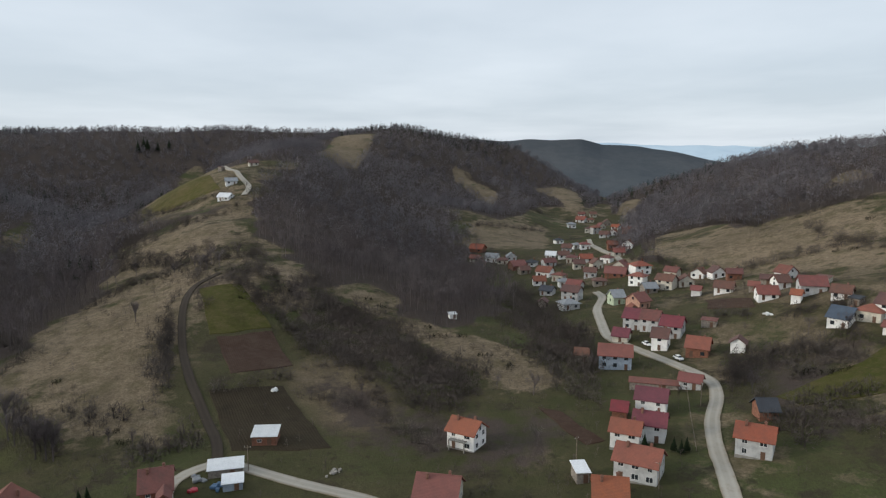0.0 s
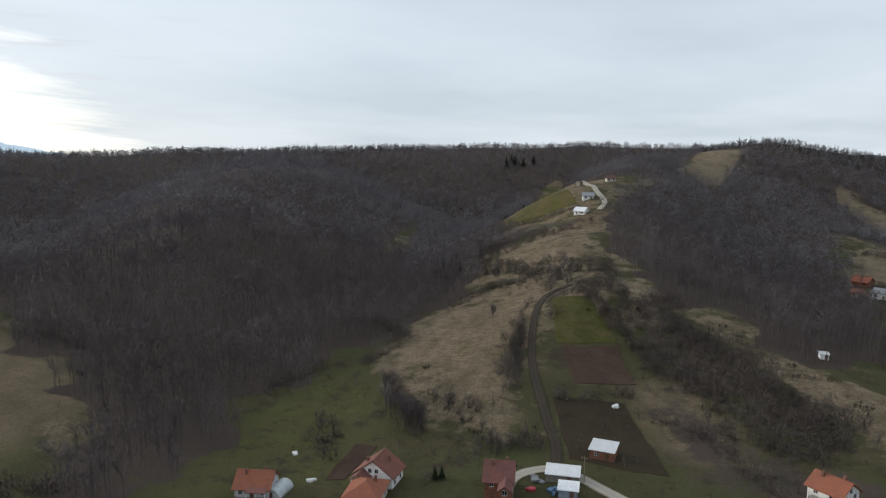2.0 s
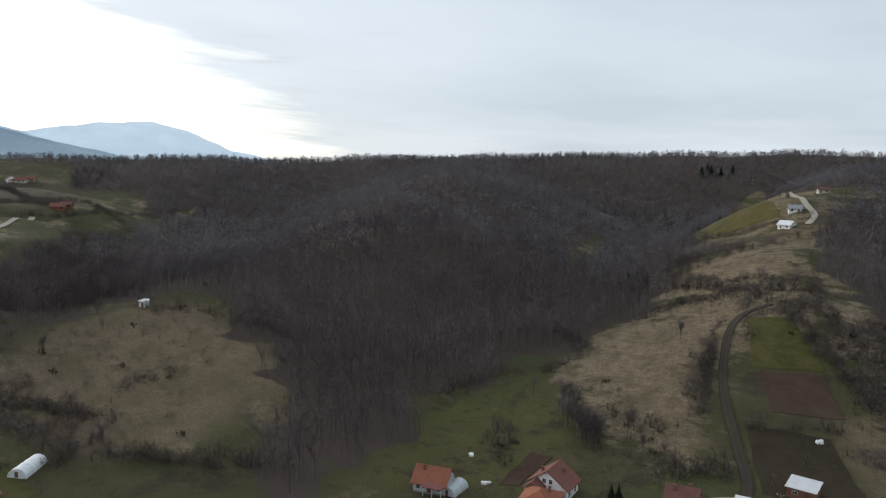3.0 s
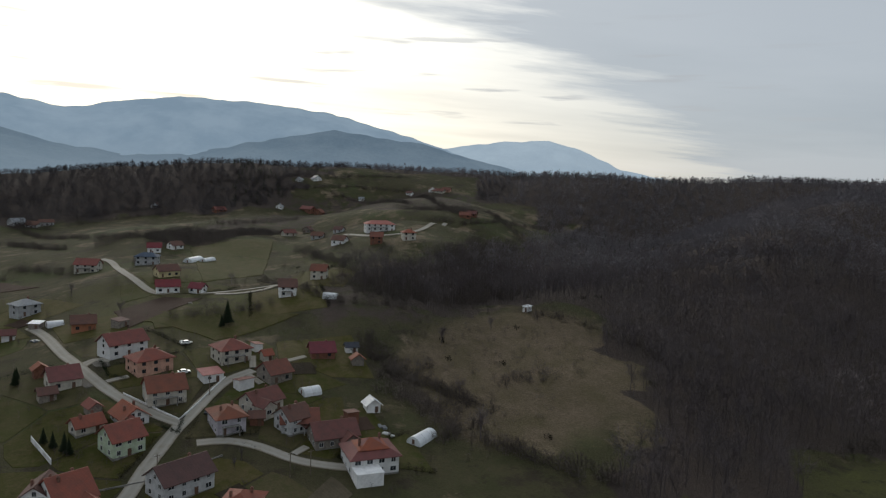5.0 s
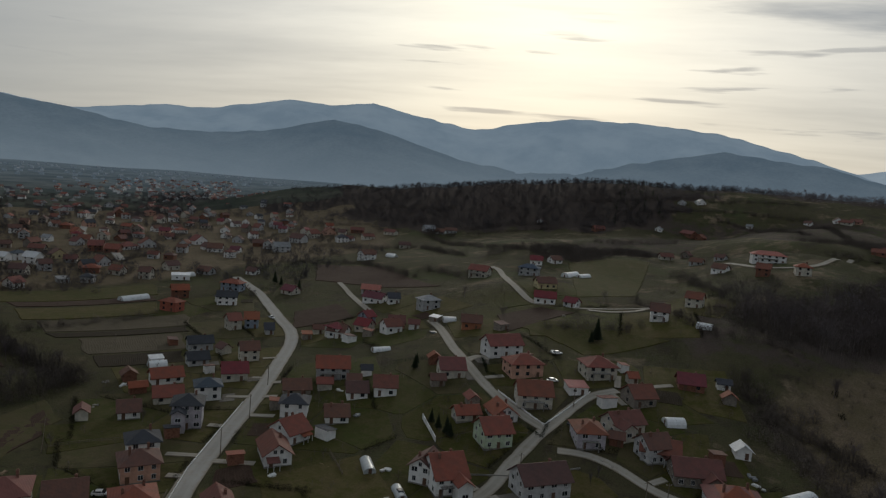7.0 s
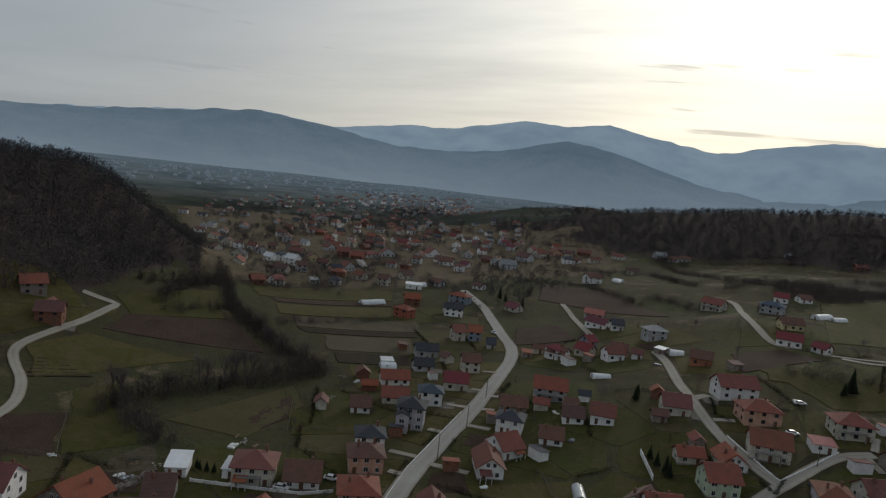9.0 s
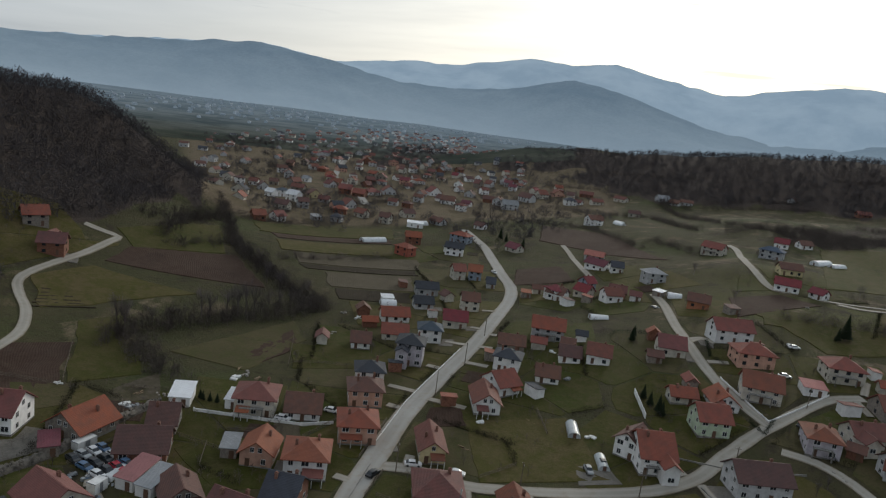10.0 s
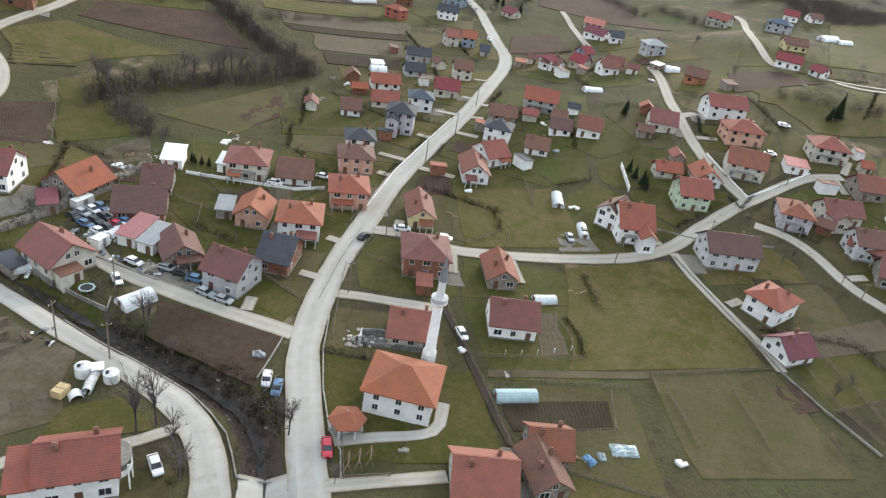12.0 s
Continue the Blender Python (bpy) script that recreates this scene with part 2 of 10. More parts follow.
# ---- the lie of the land ----
def ridge(X, Y, nodes):
    """Height of a ridge along nodes (x, y, z, half width)."""
    best = np.zeros_like(X)
    for (x0, y0, z0, w0), (x1, y1, z1, w1) in zip(nodes, nodes[1:]):
        dx, dy = x1 - x0, y1 - y0
        s = np.clip(((X - x0) * dx + (Y - y0) * dy) / (dx * dx + dy * dy), 0, 1)
        d = np.hypot(X - x0 - s * dx, Y - y0 - s * dy)
        z, w = z0 + s * (z1 - z0), w0 + s * (w1 - w0)
        best = np.maximum(best, z * np.exp(-(d / w) ** 2 * 0.8))
    return best


def polar(*nodes):
    """Nodes given as bearing (degrees to the left of north), distance, height, half width."""
    return [(-d * math.sin(radians(a)), d * math.cos(radians(a)), z, w) for a, d, z, w in nodes]


RIDGES = [
    # spur with the farm track, up to the hamlet and the far hills
    polar((17, 205, 5, 45), (19, 262, 13, 52), (19, 310, 23, 60), (14.5, 350, 31, 70), (16, 450, 50, 80),
          (16, 580, 69, 100), (12, 720, 86, 130), (8.4, 850, 101, 150), (4, 950, 112, 170), (0, 1000, 104, 130),
          (-4, 1020, 92, 110)),
    polar((14, 350, 28, 70), (8, 335, 20, 60), (0, 275, 12, 50), (-8, 240, 7, 40)),
    polar((8, 850, 90, 150), (1, 900, 70, 90), (-2.3, 860, 54, 62), (-4.6, 770, 34, 48), (-6, 690, 20, 42)),
    polar((0, 1000, 96, 120), (-5, 985, 72, 80), (-8.3, 940, 50, 60), (-9.8, 850, 33, 46), (-10.9, 770, 20, 36)),
    polar((2, 620, 34, 110), (-3, 520, 16, 70)),
    # wooded hill across the gully
    polar((41, 900, 98, 160), (43, 680, 80, 150), (46, 500, 52, 110), (49, 390, 26, 75), (52, 320, 13, 50)),
    polar((62, 1000, 84, 200), (50, 1000, 98, 220), (42, 960, 100, 220), (30, 1000, 107, 220), (23, 1000, 108, 200),
          (16, 1000, 111, 200), (10, 1010, 109, 160), (5, 1000, 106, 150)),
    # plateau of woods and its spurs with the upper hamlets
    polar((60, 950, 92, 200), (68, 1000, 90, 200), (77, 1000, 92, 200), (91, 1000, 89, 200), (96, 1020, 80, 200), (100, 1040, 72, 190),
          (104, 1060, 63, 180), (108, 1100, 54, 170), (112, 1120, 46, 150), (116, 1150, 22, 130)),
    polar((72, 1000, 70, 200), (75, 640, 56, 140), (76, 480, 42, 100), (81, 350, 28, 75), (85, 285, 15, 60)),
    polar((88, 900, 46, 180), (92, 560, 34, 130), (93.5, 410, 26, 90), (96.5, 280, 14, 70)),
    # pasture hill
    polar((59, 420, 24, 70), (65, 345, 23, 60), (62, 285, 14, 48), (64, 235, 4, 40)),
    # hill on the other side of the valley
    polar((-60, 480, 105, 200), (-45, 580, 108, 200), (-36, 660, 100, 170), (-32, 720, 92, 150), (-27, 820, 84, 140), (-23.4, 880, 74, 120),
          (-19.8, 880, 55, 95), (-17.4, 810, 34, 70), (-15.9, 740, 16, 50)),
    # meadow spur below its woods, and the rise with the upper houses
    polar((-42, 440, 66, 90), (-34, 450, 58, 75), (-30, 450, 49, 65), (-27, 430, 40, 58), (-24, 420, 31, 52), (-20.5, 415, 22, 48), (-17.6, 400, 15, 42)),
    polar((-34, 300, 36, 60), (-27.5, 318, 27, 55), (-22, 330, 18, 50), (-18, 335, 12, 40)),
    # dark wooded hill down the valley, and the slopes behind
    polar((151.5, 490, 66, 72), (163, 430, 76, 105), (180, 420, 80, 130), (210, 450, 80, 150), (250, 500, 85, 160),
          (285, 500, 95, 180), (300, 480, 105, 200)),
]


CREEK = [(-57.5, -160), (-58.6, -135), (-59.4, -126.9), (-60.1, -117.1), (-60.7, -109.1), (-61.5, -97), (-62.5, -87.7), (-63, -81), (-63.6, -74.6), (-63.6, -69.5),
         (-63.3, -64.5), (-61.9, -60.6), (-60, -57.3), (-57.4, -54), (-55.4, -51.7), (-50, -45), (-44, -37), (-36, -20)]


def from_line(X, Y, line):
    """Distance from a polyline."""
    best = np.full(np.shape(X), 1e9)
    for (x0, y0), (x1, y1) in zip(line, line[1:]):
        dx, dy = x1 - x0, y1 - y0
        s = np.clip(((X - x0) * dx + (Y - y0) * dy) / (dx * dx + dy * dy), 0, 1)
        best = np.minimum(best, np.hypot(X - x0 - s * dx, Y - y0 - s * dy))
    return best


def land(X, Y):
    """Height of the ground before the mesh rounds it."""
    parts = [ridge(X, Y, r) for r in RIDGES]
    k = 5.0
    z = k * np.log(sum(np.exp(p / k) for p in parts) - (len(parts) - 1))
    dist = np.hypot(X, Y)
    rough = np.sin(X * 0.031 + 1.3 * np.sin(Y * 0.023)) * np.cos(Y * 0.037 + np.sin(X * 0.019))
    z += rough * np.clip((z - 4) / 20, 0, 1) * 1.8
    gully = np.abs(np.sin(X * 0.0125 + 1.1 * np.sin(Y * 0.011 + 0.7)) + 0.7 * np.sin(Y * 0.0173 + 1.7 * np.cos(X * 0.0092)))
    z -= (1.0 - np.clip(gully * 1.3, 0, 1)) * 7.5 * np.clip((z - 12) / 25, 0, 1) * np.clip((dist - 330) / 150, 0, 1) * np.clip((1000 - dist) / 200, 0, 1)
    far = np.clip((dist - 1300) / 2000, 0, 1)
    ditch = 2.6 * np.clip(1.42 - from_line(X, Y, CREEK) / 3.0, 0, 1)
    return z * (1 - far * 0.5) - ditch


AXIS = 120 * np.sinh(np.linspace(-4.38, 4.38, 421))
GX, GY = np.meshgrid(AXIS, AXIS, indexing="ij")
GZ = land(GX, GY)


def ground_z(x, y):
    """Height of the ground mesh at a place, or at arrays of places."""
    x, y = np.asarray(x, float), np.asarray(y, float)
    last = AXIS.size - 2
    i = np.clip(np.searchsorted(AXIS, x) - 1, 0, last)
    j = np.clip(np.searchsorted(AXIS, y) - 1, 0, last)
    u = (x - AXIS[i]) / (AXIS[i + 1] - AXIS[i])
    v = (y - AXIS[j]) / (AXIS[j + 1] - AXIS[j])
    a, b, c, d = GZ[i, j], GZ[i + 1, j], GZ[i + 1, j + 1], GZ[i, j + 1]
    return np.where(u >= v, a + u * (b - a) + v * (c - b), a + v * (d - a) + u * (c - d))


# ---- building helpers ----
def part(name, bm, mat, parent=None, label=""):
    """Link a bmesh as one mesh object, under a thing or a part."""
    me = bpy.data.meshes.new(name)
    bm.to_mesh(me)
    bm.free()
    me.materials.append(mat)
    ob = new(name, me)
    if parent is not None:
        ob.parent = parent
    if label:
        tagged(ob, label)
    return ob


def mesh_part(name, verts, faces, mat, parent=None, label=""):
    me = bpy.data.meshes.new(name)
    me.from_pydata(verts, [], faces)
    me.materials.append(mat)
    ob = new(name, me)
    if parent is not None:
        ob.parent = parent
    if label:
        tagged(ob, label)
    return ob


def inside(X, Y, poly):
    """Which places lie in a polygon."""
    hit = np.zeros(np.shape(X), bool)
    for (x0, y0), (x1, y1) in zip(poly, poly[1:] + poly[:1]):
        if y0 != y1:
            hit ^= ((Y > y0) != (Y > y1)) & (X < (x1 - x0) * (Y - y0) / (y1 - y0) + x0)
    return hit


def bearing(X, Y):
    return np.degrees(np.arctan2(-X, Y))


WOODS = [
    [(-125, 468), (-92, 374), (-58, 320), (-35, 319), (-11, 291), (18, 283.8), (34.5, 367.7), (15.1, 501.9), (-2, 716.4), (-50, 742), (-93, 709), (-129, 615)],
    [(-263, 152), (-228, 156), (-181, 131), (-152, 104), (-146, 114), (-174, 179), (-185, 217), (-170, 240), (-163, 291), (-175, 371), (-224, 493),
     (-318, 771), (-513, 620), (-749, 433), (-679, 398), (-341, 189)],
    [(-691, 383), (-544, 234), (-376, 158), (-295, 168), (-208, 140), (-198, 178), (-699, 589), (-883, 335), (-808, 287)],
    [(163.3, 600.9), (199.3, 597.8), (185.6, 406), (235.2, 440.9), (247.8, 399.3), (324.5, 527.7), (349.4, 714.7), (236.9, 806.5)],
]
BRUSH = [
    [(-60, 279), (-43, 283), (-5, 242), (12, 219), (3, 208), (-30, 255), (-57, 261)],
    [(93, 221), (117, 231), (139, 217), (130, 202), (111, 210), (87, 202)],
]
WOODS += [
    [(-168.5, 241.8), (-162.9, 289), (-173.9, 315.9), (-161.2, 342.2), (-193.8, 407.2), (-189, 427.9), (-171.4, 434.5), (-237.3, 514.8), (-241.2, 463.2), (-218.8, 349.2), (-202.3, 286.2)],
    [(-845.8, -353.3), (-936.7, -290), (-926.2, -167.9), (-902.2, -13.1), (-825.2, -7.4), (-783.1, -175.5), (-784.6, -263.4)],
    [(-733.1, -576.5), (-1240.9, -874.9), (-1355.3, -846), (-829.8, -542.4)],
    [(-2193.3, -1280.1), (-3183.7, -1663.6), (-2197.2, -1121.8), (-1726.4, -986.3)],
    [(-2715.8, -1229.9), (-3628.3, -1348.9), (-1000.8, -378.9), (-1003.1, -443)],
    [(-881.5, -481.3), (-927.9, -452.3), (-883.1, -411.6), (-830.2, -434.6)],
    [(121.4, 432.8), (153, 424.5), (170.7, 373.1), (157, 341.7), (135.6, 350.4), (116, 379.8)],
    [(-764.4, -228.1), (-856.8, -194), (-871.7, -80.6), (-854.6, 27), (-872.5, 96.8), (-824.1, 59.4), (-766.1, -22.7), (-790.5, -108.2), (-756.5, -192.9)],
]
WOODS += [
    [(-269.9, 153.3), (-256.3, 164.9), (-219.8, 148.9), (-200.3, 144.2), (-178.7, 128.3), (-155.8, 105.4), (-143.4, 111), (-158.7, 151.8), (-171.8, 184.1), (-171.8, 208.3), (-176.3, 249), (-218.5, 264.7), (-255.7, 225), (-293.9, 189.7)],
    [(-215, 149), (-189, 160), (-170, 170), (-153, 141), (-138, 108), (-146, 96), (-168, 107), (-189, 127)],
    [(-359.1, 63.1), (-379.1, 54.1), (-383.6, 86.3), (-404.6, 125.8), (-469, 187.9), (-656.4, 362), (-327.3, 183.4), (-324.5, 140.7), (-329.5, 121.5), (-318, 88.8), (-320.9, 62)],
    [(-970.5, -274.6), (-922.2, -110.8), (-913.9, 13.8), (-929.2, 127.9), (-849.9, 35.4), (-835.5, -53.7), (-802.1, -150.3), (-785.5, -222.8)],
    [(-952, -313.9), (-967.2, -106), (-930.5, 118.7), (-861.1, 32.4), (-810, -54), (-785.6, -207.5), (-823, -290.5)],
]
BRUSH += [
    [(-72, 289.8), (-57.2, 313.4), (-19.8, 287.1), (9.2, 241.6), (11, 215.3), (-4.4, 221.8), (-19, 244.1), (-46.1, 249.1)],
    [(-256.5, 48.4), (-286.8, 57.1), (-281.8, 64.6), (-239.8, 68.4), (-207.1, 76.7), (-196.7, 69.5), (-221.9, 55.8)],
    [(-841.3, 13.1), (-829.4, 115.2), (-857.1, 231.8), (-802.9, 281), (-582.8, 199.7), (-612.4, 135.5), (-792.9, 85.6), (-788.5, 18.5)],
    [(-370.5, 49.9), (-407.2, 122.9), (-477.6, 159.5), (-531.7, 217.2), (-346.7, 145.2), (-320, 81.5), (-332.7, 53.5)],
    [(-695.1, -20.4), (-766.9, 31.5), (-793.4, 102.7), (-653.8, 74.5), (-545, 1.6), (-508.5, -45.7), (-537.7, -65)],
    [(-72, 307.7), (-59.8, 324.2), (-28.7, 279.9), (-8.8, 263.9), (11, 221.1), (0.1, 213.3), (-25.4, 236.1), (-51.8, 272)],
    [(-97.8, 231.4), (-109.5, 288.2), (-105.1, 310.3), (-96.9, 265), (-88.5, 227.6), (-80.9, 200.8)],
    [(-81, 183.1), (-72.8, 194.5), (-62.9, 179.5), (-68.2, 169.3)],
    [(-134.9, 161.3), (-131.8, 178.9), (-119.4, 165.9), (-125.7, 157.2)],
    [(87, 206.8), (105.3, 229.4), (118.7, 226.2), (120.5, 209), (105.1, 205.5), (85.7, 187.7)],
    [(92.1, 178.6), (109.3, 182.9), (118, 180.4), (104.6, 158.5), (88.8, 160.6)],
    [(-32.4, 273.8), (-5, 251.9), (15.6, 218.2), (6.1, 203.1), (-15.5, 221.6), (-45.2, 243.8)],
    [(-240.1, 523.6), (-191.8, 483.4), (-151.2, 474.9), (-138.6, 473.6), (-136.6, 459.7), (-162.5, 438.3), (-178.6, 403.6), (-185.6, 391.1)],
    [(-108.5, 312.8), (-98.9, 317.1), (-96.5, 327.7), (-82.6, 328.2), (-75.9, 311.9), (-86.6, 302.4), (-99.1, 292.5)],
    [(31.7, 405.1), (48.1, 333.5), (58, 275.2), (46.2, 208.2), (39.2, 241.8), (27.2, 286)],
]
CLEARINGS = [
    [(-132.6, -278.5), (-170.1, -279.5), (-190.4, -291.1), (-242.8, -328.2), (-269.4, -349.2), (-233.3, -261.3), (-121.1, -185.1), (-92.3, -191.1)],
    [(-552, 170), (-632, 251), (-695.4, 382), (-672.9, 357.3), (-578, 263.1), (-476.1, 181.7), (-488.8, 159.6)],
    [(-271.5, 413), (-293.6, 466.4), (-307.2, 529), (-282.4, 482.3), (-265.9, 430.5)],
    [(-171, 363.8), (-176.5, 382.9), (-162.7, 415.6), (-140.4, 467.1), (-126.6, 434), (-137.6, 377.3), (-147.9, 335.4)],
    [(-229.9, 514.8), (-288.4, 780.9), (-277.2, 812.9), (-192.6, 623.8), (-154.7, 491.4), (-199.8, 508.5)],
    [(-143.6, 808.3), (-84.1, 734.1), (-111.6, 763.9)],
    [(242.9, 455.7), (269.3, 491.7), (286.4, 501.8), (292.5, 486.7), (280.4, 460), (255.1, 445.7)],
    [(180, 736.4), (210, 808.2), (226.9, 799.7), (202.6, 724.7), (185.4, 707.1)],
    [(99.4, 882.5), (140.4, 873.6), (166.9, 861.3), (155.9, 777.1), (135.1, 736.6), (133.3, 827.5)],
    [(7.2, 825.7), (31.9, 833.9), (61.9, 773), (51.6, 729.9), (22.5, 782.6)],
    [(27.6, 612.5), (60.5, 648), (80.7, 584.1), (52.2, 492.1), (28, 524.7)],
    [(120, 451.8), (175.5, 523.3), (180.3, 442.4), (170.4, 409.4), (172.7, 371.1), (187.2, 377), (206.6, 380.1), (249.5, 397.7), (158.4, 248), (158, 315.5), (145.7, 321.8), (125.6, 371.6)],
    [(-185, 401), (-132, 445), (-109, 392), (-128, 349), (-160, 340)],
]


def wooded(X, Y):
    """Where the woods stand."""
    b, d, z = bearing(X, Y), np.hypot(X, Y), ground_z(X, Y)
    w = np.zeros(np.shape(X), bool)
    XR = X + 7 * np.sin(Y * 0.11 + 1) + 4 * np.sin(Y * 0.29 + X * 0.17)
    YR = Y + 7 * np.sin(X * 0.12 + 2) + 4 * np.sin(X * 0.27 - Y * 0.15)
    for poly in WOODS:
        w |= inside(XR, YR, poly)
    w |= (d > 640) & (b > -14) & (b < 66) & (z > 22)
    w |= (d > 820) & (b >= 64) & (b < 71) & (z > 30)
    w |= (d > 955) & (d < 1090) & (b >= 66) & (b < 115)
    w |= (b > 141) & (b < 215) & (z > 9) & (d > 250)
    w |= (d > 455) & (b < -13.5) & (b > -75) & (z > 18)
    for poly in CLEARINGS:
        w &= ~inside(X, Y, poly)
    w &= ~((np.abs(b - 7 + (d - 850) * 0.01) < 1.6) & (d > 700) & (d < 900))
    return w


DRY = [
    [(-66.3, 701.9), (-104.4, 682.1), (-140.8, 888.9), (-94.6, 900)],
    [(-155, 223), (-160.8, 252.5), (-164.8, 294.1), (-156.3, 325.2), (-134.2, 337.4), (-117.6, 316.9), (-109.4, 270.7), (-99.9, 239.1), (-92, 215.4), (-110.5, 214.3), (-134.1, 231.2), (-146, 221.6)],
    [(-171, 363.8), (-176.5, 382.9), (-162.7, 415.6), (-140.4, 467.1), (-126.6, 434), (-137.6, 377.3), (-147.9, 335.4)],
    [(-54.7, 321.2), (-37.2, 316.6), (-14.8, 282), (3.5, 263.2), (29.2, 241.1), (25.8, 212.3), (13, 237.1), (-5, 251.5), (-24.4, 285.8)],
    [(-143.6, 808.3), (-84.1, 734.1), (-111.6, 763.9)],
    [(242.9, 455.7), (269.3, 491.7), (286.4, 501.8), (292.5, 486.7), (280.4, 460), (255.1, 445.7)],
    [(180, 736.4), (210, 808.2), (226.9, 799.7), (202.6, 724.7), (185.4, 707.1)],
    [(99.4, 882.5), (140.4, 873.6), (166.9, 861.3), (155.9, 777.1), (135.1, 736.6), (133.3, 827.5)],
    [(7.2, 825.7), (31.9, 833.9), (61.9, 773), (51.6, 729.9), (22.5, 782.6)],
    [(-162.9, 289), (-128.4, 333.6), (-137.7, 439.9), (-135.3, 471.2), (-124, 438.8), (-118.7, 350), (-101.1, 269.4), (-93.7, 221.7), (-106.3, 203.2), (-143.7, 220.3)],
    [(-97.1, 329.7), (-62.8, 326.1), (-57.9, 279), (-85.8, 309.9)],
    [(-53.8, 323.8), (-20.3, 295.1), (30.8, 255.7), (39.3, 218.6), (21, 217), (-5.2, 263.6), (-35.8, 303.6)],
    [(112.8, 413.6), (185.3, 406.1), (223.9, 359.4), (179.3, 284.5), (146.6, 349.7)],
    [(-177.3, 388.4), (-167.5, 402.9), (-152.8, 443.3), (-136.6, 466.5), (-120.5, 420.7), (-118.6, 371), (-132.5, 339.2), (-147.4, 331.6)],
    [(22.4, 605.6), (93, 656.2), (76.8, 510.3), (30.9, 502.2)],
]
HALF_DRY = [
    [(27.6, 612.5), (60.5, 648), (80.7, 584.1), (52.2, 492.1), (28, 524.7)],
    [(124.4, 419.6), (173, 515.6), (178.1, 436.8), (165.5, 397.1), (144.5, 391.6)],
    [(176, 371.9), (185.5, 373.3), (244.2, 389.2), (204.8, 323.5), (189.3, 352)],
    [(-148.8, 209.4), (-137.2, 225.6), (-95.6, 226.3), (-76.7, 195), (-77.8, 175.8), (-100.9, 178.2), (-126.2, 193)],
    [(-277.9, 58.3), (-301.7, 132), (-283.1, 152.3), (-225.7, 149.9), (-178.3, 126.9), (-183.9, 91.2), (-198.6, 77.5), (-254.4, 66)],
]
PASTURE = [
    [(-287, -318.6), (-276.8, -356.6), (-609, -791.1), (-1189.8, -1039.1), (-1939.4, -1109.6), (-773.8, -252.9), (-658.4, -212.3), (-492.4, -272.5), (-396.3, -286)],
    [(-264.4, 61), (-288.3, 81), (-309.9, 106), (-312.2, 135.6), (-292.1, 161.6), (-268, 152.3), (-244.3, 156.4), (-217.7, 142.7), (-196.6, 113.7), (-189.1, 90.5), (-195.6, 72.8), (-226.2, 60.8)],
    [(-313.1, 124.8), (-304.8, 134.3), (-286.8, 158.1), (-256.6, 162.5), (-219.5, 147.5), (-198.8, 142.5), (-212.4, 115.9), (-230.1, 90)],
    [(-55.6, 236.3), (-38.1, 250.3), (-17.4, 222.1), (-13.7, 193.8), (-29.8, 193.2), (-47.7, 216.6)],
]
GREENS = [
    [(-139.5, 110.6), (-156.5, 150.8), (-166, 182.2), (-163.7, 205.3), (-153.2, 220.4), (-128.1, 205.5), (-116.8, 177.7), (-116.2, 161.9), (-128.7, 132.2), (-130.5, 117.7)],
    [(-471.8, 40.7), (-411.6, 71.8), (-402.3, 57.2), (-440.7, 34.7)],
    [(-142.3, 128.9), (-156.6, 224.3), (-121.3, 185.3), (-99.9, 146.8)],
    [(-138.1, 112.8), (-167.4, 175), (-160.5, 229.2), (-123.3, 186.7), (-118.1, 139.5)],
    [(-376.6, -84.4), (-410.5, -36.5), (-324.8, 28.4), (-288.1, -6.6), (-301.4, -40)],
]
ROUGH = [
    [(-64.8, 258.4), (-45.2, 243.8), (-15.5, 221.6), (6.1, 203.1), (37.7, 209.6), (40.6, 174.5), (15.6, 158), (-20.7, 169.6), (-36.3, 192.8)],
    [(-389.9, 8.3), (-409.7, 102.5), (-547, 220.6), (-318.2, 137.1), (-287.2, 74), (-293.3, 26.2)],
    [(85.3, 202.3), (115.2, 226.5), (138.8, 217), (117.1, 180.9), (79.7, 173.8)],
]

